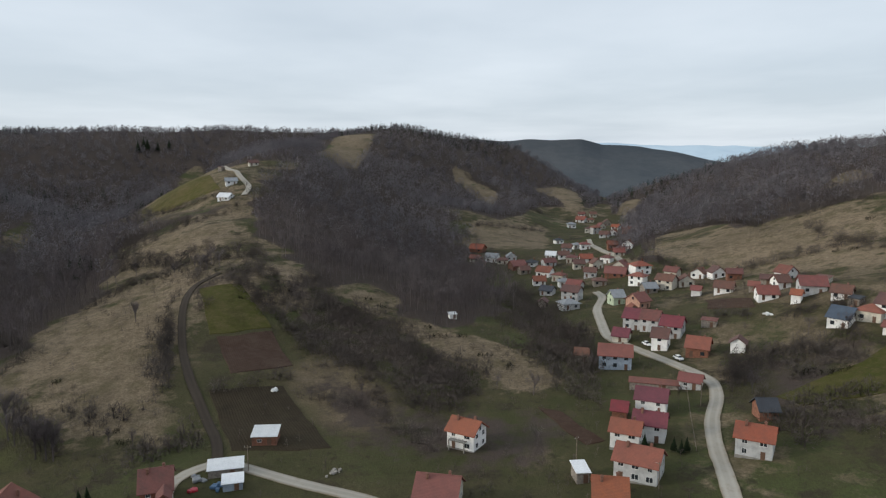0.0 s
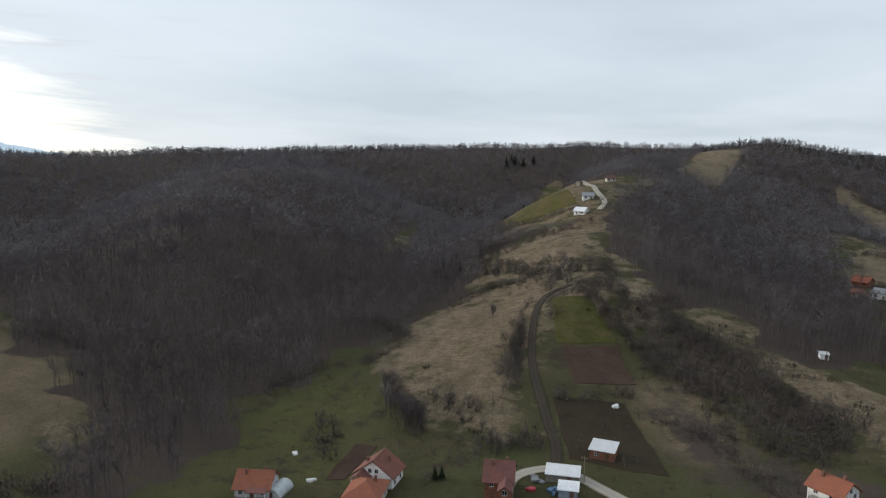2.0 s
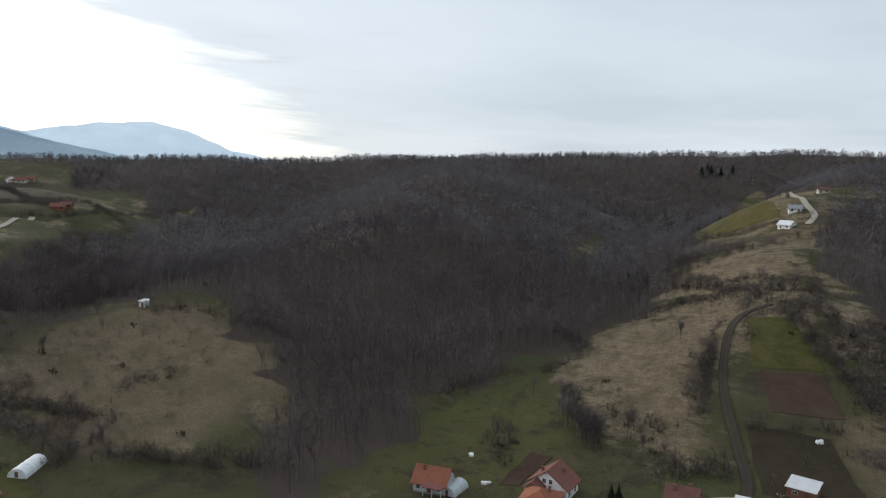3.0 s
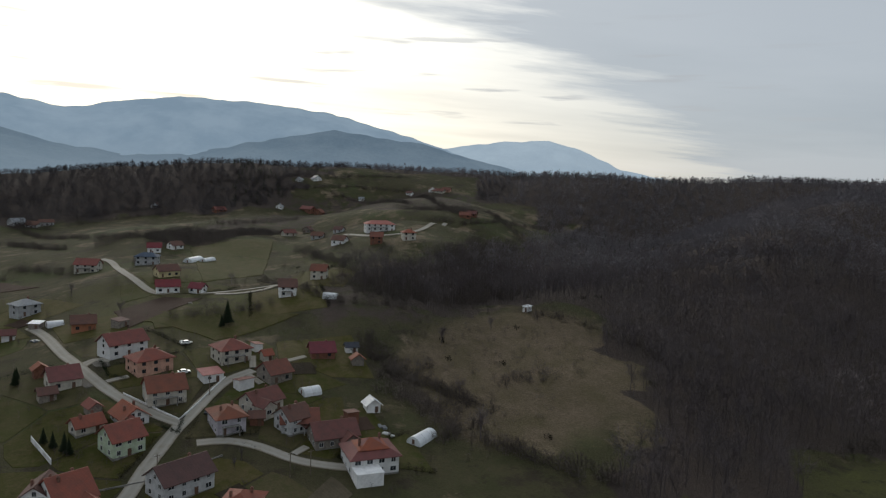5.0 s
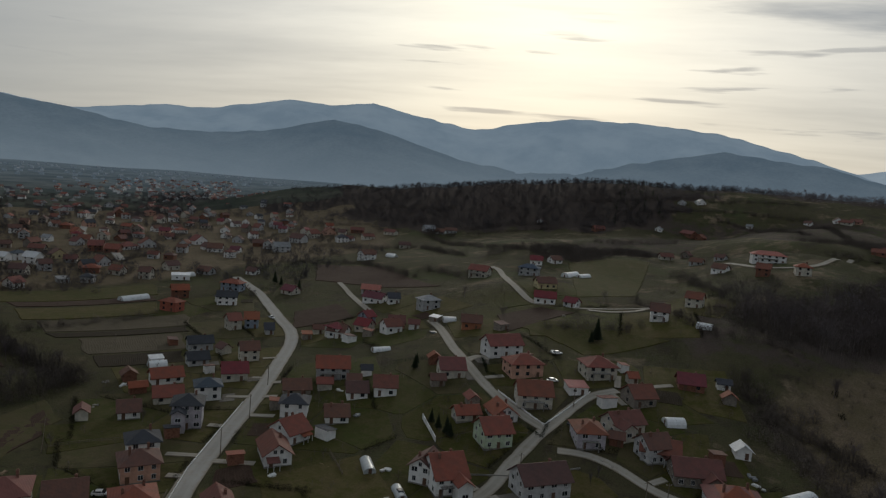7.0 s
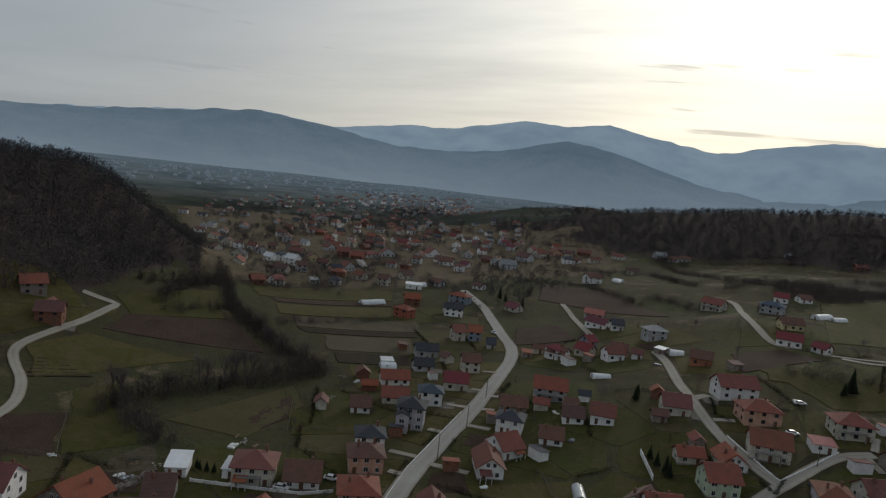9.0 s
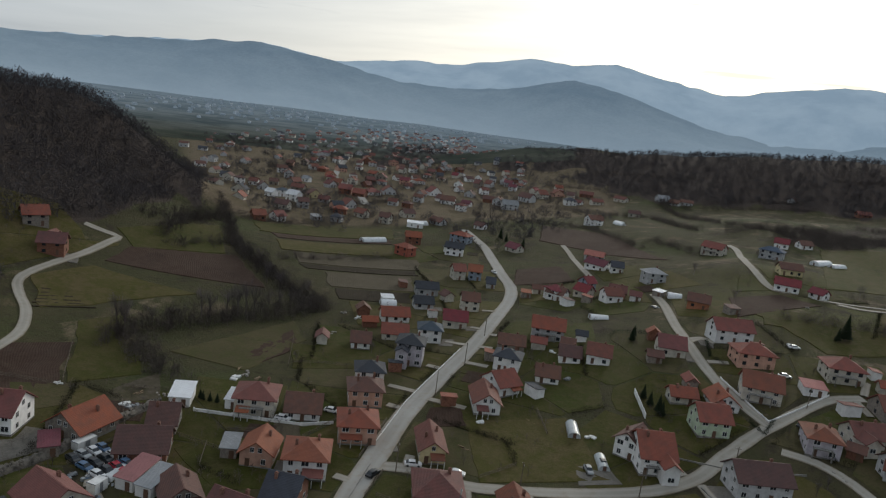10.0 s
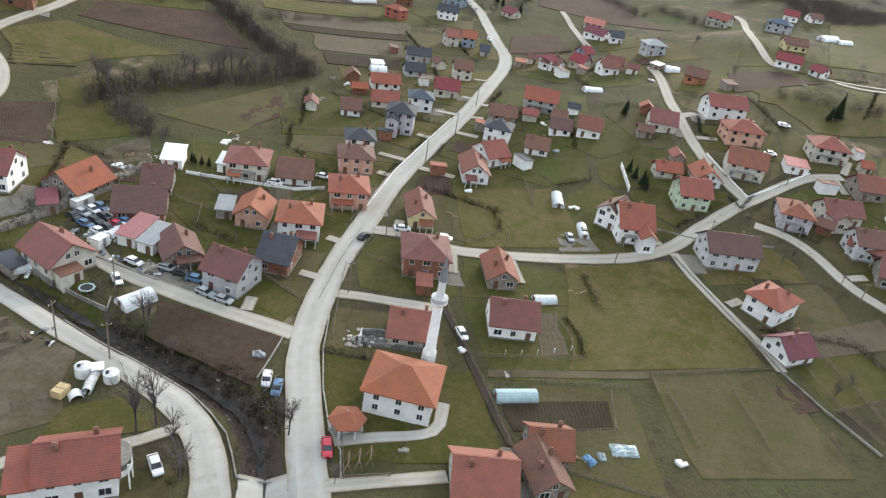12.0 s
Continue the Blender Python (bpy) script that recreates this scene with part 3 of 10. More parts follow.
# ---- ground: one sheet out to the horizon ----
def make_ground():
    n = AXIS.size
    verts = np.stack([GX, GY, GZ], -1).reshape(-1, 3)
    i = np.arange(n * n).reshape(n, n)
    a, b, c, d = i[:-1, :-1], i[1:, :-1], i[1:, 1:], i[:-1, 1:]
    tris = np.stack([a, b, c, a, c, d], -1).reshape(-1, 3)
    me = bpy.data.meshes.new("ground")
    me.vertices.add(len(verts))
    me.vertices.foreach_set("co", verts.ravel())
    me.loops.add(tris.size)
    me.loops.foreach_set("vertex_index", tris.ravel())
    me.polygons.add(len(tris))
    me.polygons.foreach_set("loop_start", np.arange(0, tris.size, 3))
    me.polygons.foreach_set("loop_total", np.full(len(tris), 3))
    me.polygons.foreach_set("use_smooth", np.ones(len(tris), bool))
    def soft_mask(test, reach):
        """A mask with its border blurred over a few metres."""
        total = np.zeros_like(GX)
        for k in range(9):
            a, r = k * 2.4, reach * (k / 8.0) ** 0.5
            total += test(GX + r * math.cos(a), GY + r * math.sin(a))
        return total / 9.0

    def any_of(polys):
        def test(X, Y):
            hit = np.zeros(np.shape(X), bool)
            for poly in polys:
                hit |= inside(X, Y, poly)
            return hit
        return test

    wood = soft_mask(wooded, 5.0)
    wood = np.maximum(wood, 0.5 * soft_mask(any_of(BRUSH), 7.0))
    wood = np.maximum(wood, 0.53 * soft_mask(any_of(ROUGH), 14.0))
    slope = np.clip((GZ - 8) / 14, 0, 1)
    dead = 0.02 + np.where(bearing(GX, GY) < 57, 0.46, 0.22) * slope
    for polys, value in ((HALF_DRY, 0.55), (PASTURE, 0.3), (DRY, 1.0), (GREENS, 0.0)):
        m = soft_mask(any_of(polys), 8.0)
        dead = dead * (1 - m) + value * m
    bed = np.clip(1.5 - from_line(GX, GY, CREEK) / 3.0, 0, 1)
    wood = np.maximum(wood, bed)
    cover = np.stack([wood, soft_mask(any_of(GREENS), 9.0), dead, soft_mask(any_of(PASTURE), 7.0)], -1).reshape(-1, 4)
    col = me.color_attributes.new("cover", "FLOAT_COLOR", "POINT")
    col.data.foreach_set("color", cover.ravel())
    me.update()
    me.materials.append(M_GROUND)
    tagged(new("ground", me), "winter meadow, dead grass and leaf litter on rolling hills", "ground", kind="structure")


make_ground()


# ---- mountains far off, pale with haze painted into colour and glow ----
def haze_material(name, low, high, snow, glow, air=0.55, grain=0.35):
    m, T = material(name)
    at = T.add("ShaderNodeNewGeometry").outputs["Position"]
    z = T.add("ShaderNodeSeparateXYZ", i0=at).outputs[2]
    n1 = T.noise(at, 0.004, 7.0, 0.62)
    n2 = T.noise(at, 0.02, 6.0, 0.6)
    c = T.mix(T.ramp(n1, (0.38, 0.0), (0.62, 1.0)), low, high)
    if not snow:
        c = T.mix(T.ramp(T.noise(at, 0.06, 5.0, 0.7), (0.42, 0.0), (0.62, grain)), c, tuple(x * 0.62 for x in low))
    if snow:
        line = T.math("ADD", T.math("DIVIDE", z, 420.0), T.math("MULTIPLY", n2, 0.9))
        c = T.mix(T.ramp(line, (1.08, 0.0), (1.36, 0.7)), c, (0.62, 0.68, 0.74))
    # haze mixed into the colour, thickest at the foot, and emitted as glow
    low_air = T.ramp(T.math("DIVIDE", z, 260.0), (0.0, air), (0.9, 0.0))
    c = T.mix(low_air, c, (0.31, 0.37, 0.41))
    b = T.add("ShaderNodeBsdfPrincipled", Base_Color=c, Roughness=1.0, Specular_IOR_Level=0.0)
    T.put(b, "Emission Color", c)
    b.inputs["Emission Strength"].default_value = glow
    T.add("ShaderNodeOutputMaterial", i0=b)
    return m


def mountains(name, label, crest, near, far, mat, seed):
    """A range: crest as (bearing, degrees above the eye); slopes fall from the far line to the near one."""
    bs = np.arange(crest[0][0], crest[-1][0], 0.2)
    el = np.interp(bs, [c[0] for c in crest], [c[1] for c in crest])
    rows = 26
    verts, faces = [], []
    for k in range(rows + 1):
        s = k / rows
        d = near + (far - near) * s
        top = 85 + far * np.tan(np.radians(el))
        for b, t in zip(bs, top):
            x, y = -d * math.sin(radians(b)), d * math.cos(radians(b))
            spur = 0.5 + 0.5 * noise.fractal(Vector((x * 0.0014, y * 0.0014, seed)), 0.7, 2.0, 5)
            h = t * (s ** (0.75 + 1.5 * spur * (1 - s))) + 9 * noise.noise(Vector((x * 0.012, y * 0.012, seed))) * s
            verts.append((x, y, h - 25 * (1 - s)))
    n = len(bs)
    for k in range(rows):
        for j in range(n - 1):
            faces.append((k * n + j, k * n + j + 1, (k + 1) * n + j + 1, (k + 1) * n + j))
    ob = mesh_part(name, verts, faces, mat)
    ob.data.polygons.foreach_set("use_smooth", [True] * len(faces))
    return tagged(ob, label, "mountain", kind="structure")


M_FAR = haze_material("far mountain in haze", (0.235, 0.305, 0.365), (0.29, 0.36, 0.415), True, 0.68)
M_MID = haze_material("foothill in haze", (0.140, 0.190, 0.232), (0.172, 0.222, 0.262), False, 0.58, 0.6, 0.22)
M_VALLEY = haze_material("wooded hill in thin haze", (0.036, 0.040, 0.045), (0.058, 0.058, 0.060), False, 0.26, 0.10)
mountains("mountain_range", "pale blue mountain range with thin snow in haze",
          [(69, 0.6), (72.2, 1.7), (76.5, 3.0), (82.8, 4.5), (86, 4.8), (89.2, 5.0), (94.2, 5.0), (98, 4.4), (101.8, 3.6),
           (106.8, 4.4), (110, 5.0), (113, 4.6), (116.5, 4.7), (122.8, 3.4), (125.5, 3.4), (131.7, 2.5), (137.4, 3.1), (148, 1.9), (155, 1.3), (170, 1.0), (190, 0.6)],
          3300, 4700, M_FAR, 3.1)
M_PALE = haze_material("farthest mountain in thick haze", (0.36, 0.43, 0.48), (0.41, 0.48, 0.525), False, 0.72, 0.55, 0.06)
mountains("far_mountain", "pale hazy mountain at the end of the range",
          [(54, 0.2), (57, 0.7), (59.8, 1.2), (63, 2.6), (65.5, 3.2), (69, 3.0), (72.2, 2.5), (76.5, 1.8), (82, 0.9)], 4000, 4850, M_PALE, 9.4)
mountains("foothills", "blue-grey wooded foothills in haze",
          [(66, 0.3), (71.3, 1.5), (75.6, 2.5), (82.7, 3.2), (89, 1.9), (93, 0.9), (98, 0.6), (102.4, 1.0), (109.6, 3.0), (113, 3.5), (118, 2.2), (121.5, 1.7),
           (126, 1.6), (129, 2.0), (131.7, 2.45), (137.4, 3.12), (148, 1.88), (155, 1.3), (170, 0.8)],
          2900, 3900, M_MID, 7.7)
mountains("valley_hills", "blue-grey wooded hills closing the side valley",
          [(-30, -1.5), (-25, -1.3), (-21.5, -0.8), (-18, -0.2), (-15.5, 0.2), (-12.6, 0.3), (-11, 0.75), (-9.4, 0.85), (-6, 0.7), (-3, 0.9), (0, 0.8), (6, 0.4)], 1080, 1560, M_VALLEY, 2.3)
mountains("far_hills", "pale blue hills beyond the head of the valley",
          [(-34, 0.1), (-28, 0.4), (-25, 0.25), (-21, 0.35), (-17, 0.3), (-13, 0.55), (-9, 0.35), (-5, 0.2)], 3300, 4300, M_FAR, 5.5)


# ---- the plain beyond the lower village, haze painted into its colour ----
def make_far_plain():
    m, T = material("far plain in haze")
    at = T.add("ShaderNodeNewGeometry").outputs["Position"]
    strips = T.vec("MULTIPLY", at, (1.0, 1.0, 0.0))
    n1 = T.noise(strips, 0.0065, 6.0, 0.68)
    n2 = T.add("ShaderNodeTexVoronoi", Vector=strips, Scale=0.011)
    c = T.ramp(n1, (0.38, (0.040, 0.056, 0.066)), (0.47, (0.075, 0.092, 0.095)), (0.56, (0.19, 0.21, 0.21)), (0.64, (0.055, 0.07, 0.078)))
    tone = T.add("ShaderNodeSeparateColor", i0=n2.outputs["Color"]).outputs[0]
    c = T.mix(0.4, c, T.ramp(tone, (0.1, (0.055, 0.07, 0.075)), (0.5, (0.095, 0.11, 0.10)), (0.9, (0.20, 0.215, 0.21))))
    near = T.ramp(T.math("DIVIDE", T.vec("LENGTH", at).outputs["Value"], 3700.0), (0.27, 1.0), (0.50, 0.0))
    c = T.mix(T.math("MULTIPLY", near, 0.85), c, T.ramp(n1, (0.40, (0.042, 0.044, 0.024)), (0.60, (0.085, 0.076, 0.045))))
    # painted haze: bluer and faintly glowing the farther out it lies
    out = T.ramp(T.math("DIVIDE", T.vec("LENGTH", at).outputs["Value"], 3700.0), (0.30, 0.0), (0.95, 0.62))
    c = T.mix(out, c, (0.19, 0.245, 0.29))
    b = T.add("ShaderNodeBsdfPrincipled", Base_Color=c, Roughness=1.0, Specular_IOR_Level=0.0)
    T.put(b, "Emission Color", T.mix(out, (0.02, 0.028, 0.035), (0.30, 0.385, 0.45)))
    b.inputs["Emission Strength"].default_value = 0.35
    T.add("ShaderNodeOutputMaterial", i0=b)
    verts, faces = [], []
    bs = np.linspace(112, 172, 70)
    ds = np.concatenate([[1000], np.geomspace(1030, 3700, 26)])
    for k, d in enumerate(ds):
        for a in bs:
            x, y = -d * math.sin(radians(a)), d * math.cos(radians(a))
            z = float(ground_z(x, y))
            verts.append((x, y, z + 2.0 + 6 * max(0.0, noise.noise(Vector((x * 0.003, y * 0.003, 1)))) if k else z - 4))
    n = len(bs)
    for k in range(len(ds) - 1):
        for j in range(n - 1):
            faces.append((k * n + j, k * n + j + 1, (k + 1) * n + j + 1, (k + 1) * n + j))
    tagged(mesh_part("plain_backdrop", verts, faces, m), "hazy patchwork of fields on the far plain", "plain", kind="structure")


make_far_plain()




# ---- roads, lanes and plots ----
def smooth_line(points, step=2.5):
    """Catmull-Rom through the points, in steps of about so many metres."""
    pts = [Vector((2 * points[0][0] - points[1][0], 2 * points[0][1] - points[1][1]))] + [Vector(p) for p in points]
    pts.append(pts[-1] * 2 - pts[-2])
    out = []
    for p0, p1, p2, p3 in zip(pts, pts[1:], pts[2:], pts[3:]):
        n = max(2, int((p2 - p1).length / step))
        for k in range(n):
            t = k / n
            out.append(0.5 * (2 * p1 + (p2 - p0) * t + (2 * p0 - 5 * p1 + 4 * p2 - p3) * t * t + (3 * p1 - p0 - 3 * p2 + p3) * t * t * t))
    out.append(pts[-2])
    return out


ROADS = []


def road(name, label, points, width, mat, lift):
    """A road laid on the ground, with worn edges and a shallow crown."""
    line = smooth_line(points)
    verts, faces = [], []
    cross = (-1.0, -1.0, -0.55, 0.0, 0.55, 1.0, 1.0)
    for k, p in enumerate(line):
        q = line[min(k + 1, len(line) - 1)] - line[max(k - 1, 0)]
        side = Vector((-q.y, q.x)).normalized()
        ragged = 1 + 0.10 * noise.noise(Vector((p.x * 0.2, p.y * 0.2, 3)))
        for n, c in enumerate(cross):
            s = p + side * c * width * 0.5 * ragged
            z = float(ground_z(s.x, s.y)) + lift + 0.0005 * p.length + (0.04 if n == 3 else 0)
            verts.append((s.x, s.y, z - (0.9 if n in (0, 6) else 0)))
    for k in range(len(line) - 1):
        for n in range(6):
            a = k * 7 + n
            faces.append((a, a + 7, a + 8, a + 1))
    ob = mesh_part(name, verts, faces, mat)
    layer = ob.data.uv_layers.new(name="lane")
    for loop in ob.data.loops:
        k, n = divmod(loop.vertex_index, 7)
        layer.data[loop.index].uv = (cross[n], k * 2.5)
    ROADS.append([tuple(p) for p in line])
    return tagged(ob, label, "road", kind="structure")


PLOTS = []


def field(name, label, kind, corners, level=-99.0):
    """A plot laid on the ground between four corners, rows along its first side."""
    a, b, c, d = (Vector(p) for p in corners[:4])
    PLOTS.append(list(corners))
    nu = max(5, min(40, int(max((b - a).length, (c - d).length) / 3)))
    nv = max(5, min(40, int(max((d - a).length, (c - b).length) / 3)))
    verts, faces, uvs = [], [], []
    for i in range(nu + 1):
        for j in range(nv + 1):
            u = (0.0, 0.008)[i] if i < 2 else (0.992, 1.0)[i - nu + 1] if i > nu - 2 else i / nu
            v = (0.0, 0.008)[j] if j < 2 else (0.992, 1.0)[j - nv + 1] if j > nv - 2 else j / nv
            p = (a * (1 - u) + b * u) * (1 - v) + (d * (1 - u) + c * u) * v
            edge = min(u, 1 - u, v, 1 - v)
            wob = 1.2 * noise.noise(Vector((p.x * 0.11, p.y * 0.11, 9)))
            p = p + Vector((wob, -wob))
            z = max(level, float(ground_z(p.x, p.y))) + (0.07 + 0.0006 * p.length if edge > 0 else -0.04)
            verts.append((p.x, p.y, z))
            uvs.append((u * (b - a).length, v * (d - a).length))
    for i in range(nu):
        for j in range(nv):
            k = i * (nv + 1) + j
            faces.append((k, k + nv + 1, k + nv + 2, k + 1))
    ob = mesh_part(name, verts, faces, M_FIELD[kind])
    layer = ob.data.uv_layers.new(name="rows")
    for loop in ob.data.loops:
        layer.data[loop.index].uv = uvs[loop.vertex_index]
    return tagged(ob, label, "field", kind="structure")


# water in the creek bed
def make_creek():
    m, T = material("dark creek water")
    at = T.add("ShaderNodeNewGeometry").outputs["Position"]
    ripples = T.noise(at, 2.5, 3.0)
    principled(T, T.mix(T.ramp(T.noise(at, 0.6, 4.0), (0.45, 0.0), (0.65, 1.0)), (0.014, 0.012, 0.010), (0.038, 0.032, 0.026)), 0.65, 0.0, ripples, 0.25, 0.05)
    verts, faces = [], []
    line = smooth_line(CREEK, 1.5)
    for k, p in enumerate(line):
        q = line[min(k + 1, len(line) - 1)] - line[max(k - 1, 0)]
        side = Vector((-q.y, q.x)).normalized()
        w = 0.75 + 0.65 * noise.noise(Vector((p.x * 0.35, p.y * 0.35, 0)))
        z = float(ground_z(p.x, p.y)) + 0.35
        verts += [(p.x - side.x * w, p.y - side.y * w, z), (p.x + side.x * w, p.y + side.y * w, z)]
    for k in range(len(line) - 1):
        faces.append((2 * k, 2 * k + 1, 2 * k + 3, 2 * k + 2))
    tagged(mesh_part("water", verts, faces, m), "narrow dark creek between brushy banks", "creek", kind="structure")


make_creek()
field("vegetable_plot", "bare dark brown tilled plot", "tilled", [(-73.2, -97.2), (-81.5, -72.4), (-67.5, -67.3), (-64.6, -90.6)], 0.25)
field("lawn", "flat winter lawn, green and straw-coloured", "lawn", [(-148, -43), (-170.9, -23.1), (-143.7, 6.9), (-112.2, -25.7)])
field("vegetable_plot", "dark ridged vegetable plot", "dark_soil", [(-94.3, -32.4), (-109.2, -16.4), (-102.6, -12.6), (-89.3, -27)])
field("lawn", "short green and straw-coloured winter lawn", "lawn", [(-163.1, -85.7), (-184.2, -64.2), (-161.7, -41.5), (-137.6, -66.2)])
field("lawn", "green mosque lawn", "green", [(-94.2, -44.2), (-98.7, -40.7), (-82, -24.2), (-69.5, -38.5)])
field("garden_plot", "olive-brown fallow garden plot", "fallow", [(-122.1, -12.6), (-143.6, 8.3), (-121.5, 26.6), (-101.4, 3.2)])
field("garden_plot", "grey-brown bare plot", "stubble", [(-163.9, 12.2), (-183.3, 26.1), (-173.5, 30.6), (-155.8, 15.8)])
field("ploughed_field", "brown ploughed field", "soil", [(-96.1, -198.4), (-112.4, -191.7), (-96.2, -169.8), (-77.4, -167.2)])
field("meadow", "bright green meadow", "green", [(-122.4, -205.4), (-138.9, -205.5), (-116.3, -162.8), (-97.4, -168.3)])
field("ploughed_field", "long dark brown ploughed field", "soil", [(-177, -261.2), (-223.3, -247.9), (-205.2, -208.5), (-158.8, -249.4)])
field("meadow", "yellow-green meadow", "lawn", [(-127.3, -243.3), (-151.9, -246.4), (-172.9, -213.3), (-117.3, -218.6)])
field("meadow", "dull green meadow", "green", [(-181.5, -276.4), (-250.1, -292), (-219.2, -250.7), (-177.6, -260.2)])
field("fallow_field", "brownish fallow field", "fallow", [(-131.8, -173.1), (-186.9, -174.1), (-175.5, -157.4), (-141.6, -148.9)])
field("lawn", "green winter lawn", "green", [(-168.8, -158.8), (-180.8, -142.9), (-179.5, -121.8), (-153.7, -142.3)])
field("storage_yard", "trodden earth yard with rubble", "rubble", [(-49.8, -116.7), (-53.6, -94.6), (-42.8, -81.9), (-31.8, -86.4)])
field("lawn", "rough green lawn", "green", [(-44.4, -84.3), (-52.7, -79.3), (-50.5, -70.5), (-37.7, -79.9)])
field("lawn", "small green garden", "green", [(-84.5, -87.3), (-90, -85.8), (-89.7, -77.7), (-84.8, -75.4)])
field("lawn", "green garden", "green", [(-97.8, -124.9), (-113, -122.5), (-102.9, -96.9), (-93.6, -104.9)])
field("meadow", "green terrace on the spur", "green", [(-104.6, 296.6), (-88, 300.6), (-66.2, 266.6), (-86.7, 255.3)])
field("ploughed_field", "dark red-brown tilled plot", "soil", [(-83.9, 254.6), (-65.6, 264.1), (-52.1, 238), (-70.7, 226.5)])
field("ploughed_field", "dark fallow plot", "dark_soil", [(-74.5, 215), (-52.5, 222.2), (-29.5, 180.6), (-56, 178.3)])
field("meadow", "green hillside meadow", "green", [(94.1, 190.8), (134.6, 207.7), (125.7, 180.5), (97.1, 182.6)])
field("ploughed_field", "brown strip below the spur", "soil", [(28.4, 202), (34.2, 198.5), (42, 177.6), (37.2, 175.9)])
field("vegetable_plot", "dark tilled strip", "soil", [(-118.3, 166.1), (-111.2, 167), (-107.3, 145.4), (-112.2, 143.2)])
field("fallow_field", "brown fallow patch", "soil", [(111.5, 292.7), (123.5, 276.5), (119.9, 265.5), (106.4, 277.6)])
field("meadow", "green meadow below the hamlet", "green", [(-318.2, -39.9), (-327.9, -8.1), (-310.9, 27.4), (-288.1, -6.6)])
field("meadow", "green meadow", "green", [(-516.9, -30.5), (-546.9, 27.7), (-413.8, 15.3), (-385.4, -16.1)])
field("ploughed_strip", "brown strip", "soil", [(-516.8, -227.1), (-508, -169.6), (-421.1, -100.8), (-447.1, -196.5)])
field("meadow", "olive-green meadow on the ridge", "lawn", [(-226.8, 518.5), (-221.2, 627.7), (-157.2, 499.1), (-193.9, 504.4)])
field("yard", "pale concrete yard", "yard", [(-161.3, -51.4), (-168.4, -45.6), (-161.6, -39.2), (-153.9, -47.3)])
field("yard", "pale trodden yard behind the barn", "yard", [(-70.1, -151.7), (-78.4, -147.6), (-76.6, -141.5), (-65.5, -141.4)])
field("yard", "pale workshop yard", "yard", [(-73.2, -111.4), (-84.8, -103.5), (-78.8, -88.2), (-76.8, -98.9)])
field("ploughed_field", "brown bare plot behind the road", "soil", [(-350.9, -165.5), (-376.1, -150.6), (-343.3, -127.3), (-316.7, -149.1)])
field("fallow_field", "reddish-brown fallow field", "soil", [(-337.8, -51.9), (-356.3, -32.7), (-348.3, -14.9), (-306.9, -41.3)])
field("garden_plot", "brown garden plot", "soil", [(-163, -97.1), (-169.8, -90.9), (-160.7, -83.2), (-152.1, -90.9)])
field("dirt_path", "dry earth path between plots", "dry", [(-100.7, -38.6), (-123.5, -13), (-121.4, -12.3), (-98.9, -37.4)])
field("garden_plot", "bare plot beside the white house", "stubble", [(-125.2, -39.9), (-128.6, -36.4), (-116.7, -27.9), (-111.5, -32.9)])
field("meadow", "green meadow below the spruce", "green", [(-326.3, -36.5), (-329.5, -16.8), (-306.7, -12.9), (-303.2, -31.6)])
field("yard", "pale yard by the hall", "yard", [(-270.3, -50.2), (-273, -44.6), (-261.8, -40.9), (-262.3, -45.8)])
field("terrace_bed", "narrow dark ridged bed", "dark_soil", [(-124.7, -233.3), (-130.5, -229.8), (-130.9, -230.6), (-125.1, -234.1)])
field("terrace_bed", "narrow dark ridged bed", "dark_soil", [(-123, -230.5), (-131, -226.9), (-131.4, -227.7), (-123.4, -231.3)])
field("terrace_bed", "narrow dark ridged bed", "dark_soil", [(-121.2, -227.8), (-131.5, -224), (-131.9, -224.8), (-121.6, -228.6)])
field("terrace_bed", "narrow dark ridged bed", "dark_soil", [(-119.5, -225.1), (-131.5, -220.3), (-131.9, -221.1), (-119.9, -225.9)])
field("terrace_bed", "narrow dark ridged bed", "dark_soil", [(-117.9, -222.3), (-132.1, -217.4), (-132.3, -218.2), (-118.1, -223.1)])
field("terrace_bed", "narrow dark ridged bed", "dark_soil", [(-116.2, -219.6), (-132.5, -214.5), (-132.7, -215.3), (-116.4, -220.4)])
field("field_strip", "narrow green strip of meadow", "green", [(-292.6, -313.8), (-384.2, -277.4), (-357, -254.9), (-275.5, -289.9)])
field("field_strip", "narrow dark ploughed strip", "soil", [(-281.8, -286.5), (-351.8, -254.8), (-342, -245.1), (-277.5, -276.8)])
field("field_strip", "pale green fallow strip", "lawn", [(-273.3, -274), (-337.3, -242.8), (-315.1, -224.3), (-259.7, -255.3)])
field("field_strip", "straw-brown stubble strip", "stubble", [(-262.4, -250.6), (-321.4, -212.1), (-301.4, -196.5), (-250.3, -234.1)])
field("field_strip", "narrow dark ploughed strip", "dark_soil", [(-249, -232.6), (-297.9, -196.8), (-291, -190.2), (-246, -225.2)])
field("field_strip", "grey-brown stubble strip", "stubble", [(-250.8, -218.1), (-285.7, -191.1), (-263.1, -173.7), (-234.4, -199.3)])
field("field_strip", "dark fallow strip", "dark_soil", [(-233.4, -196.7), (-259.7, -173.1), (-246, -162), (-223.7, -184.4)])
field("rubble_patch", "trodden earth with rubble beside the creek", "rubble", [(-91.2, -154.7), (-106.5, -160), (-119.8, -160.9), (-111.3, -147.7)])
field("dirt_patch", "bare brown earth with mounds", "soil", [(-151.8, -161.1), (-180, -167.5), (-169.1, -154), (-145.7, -150.4)])
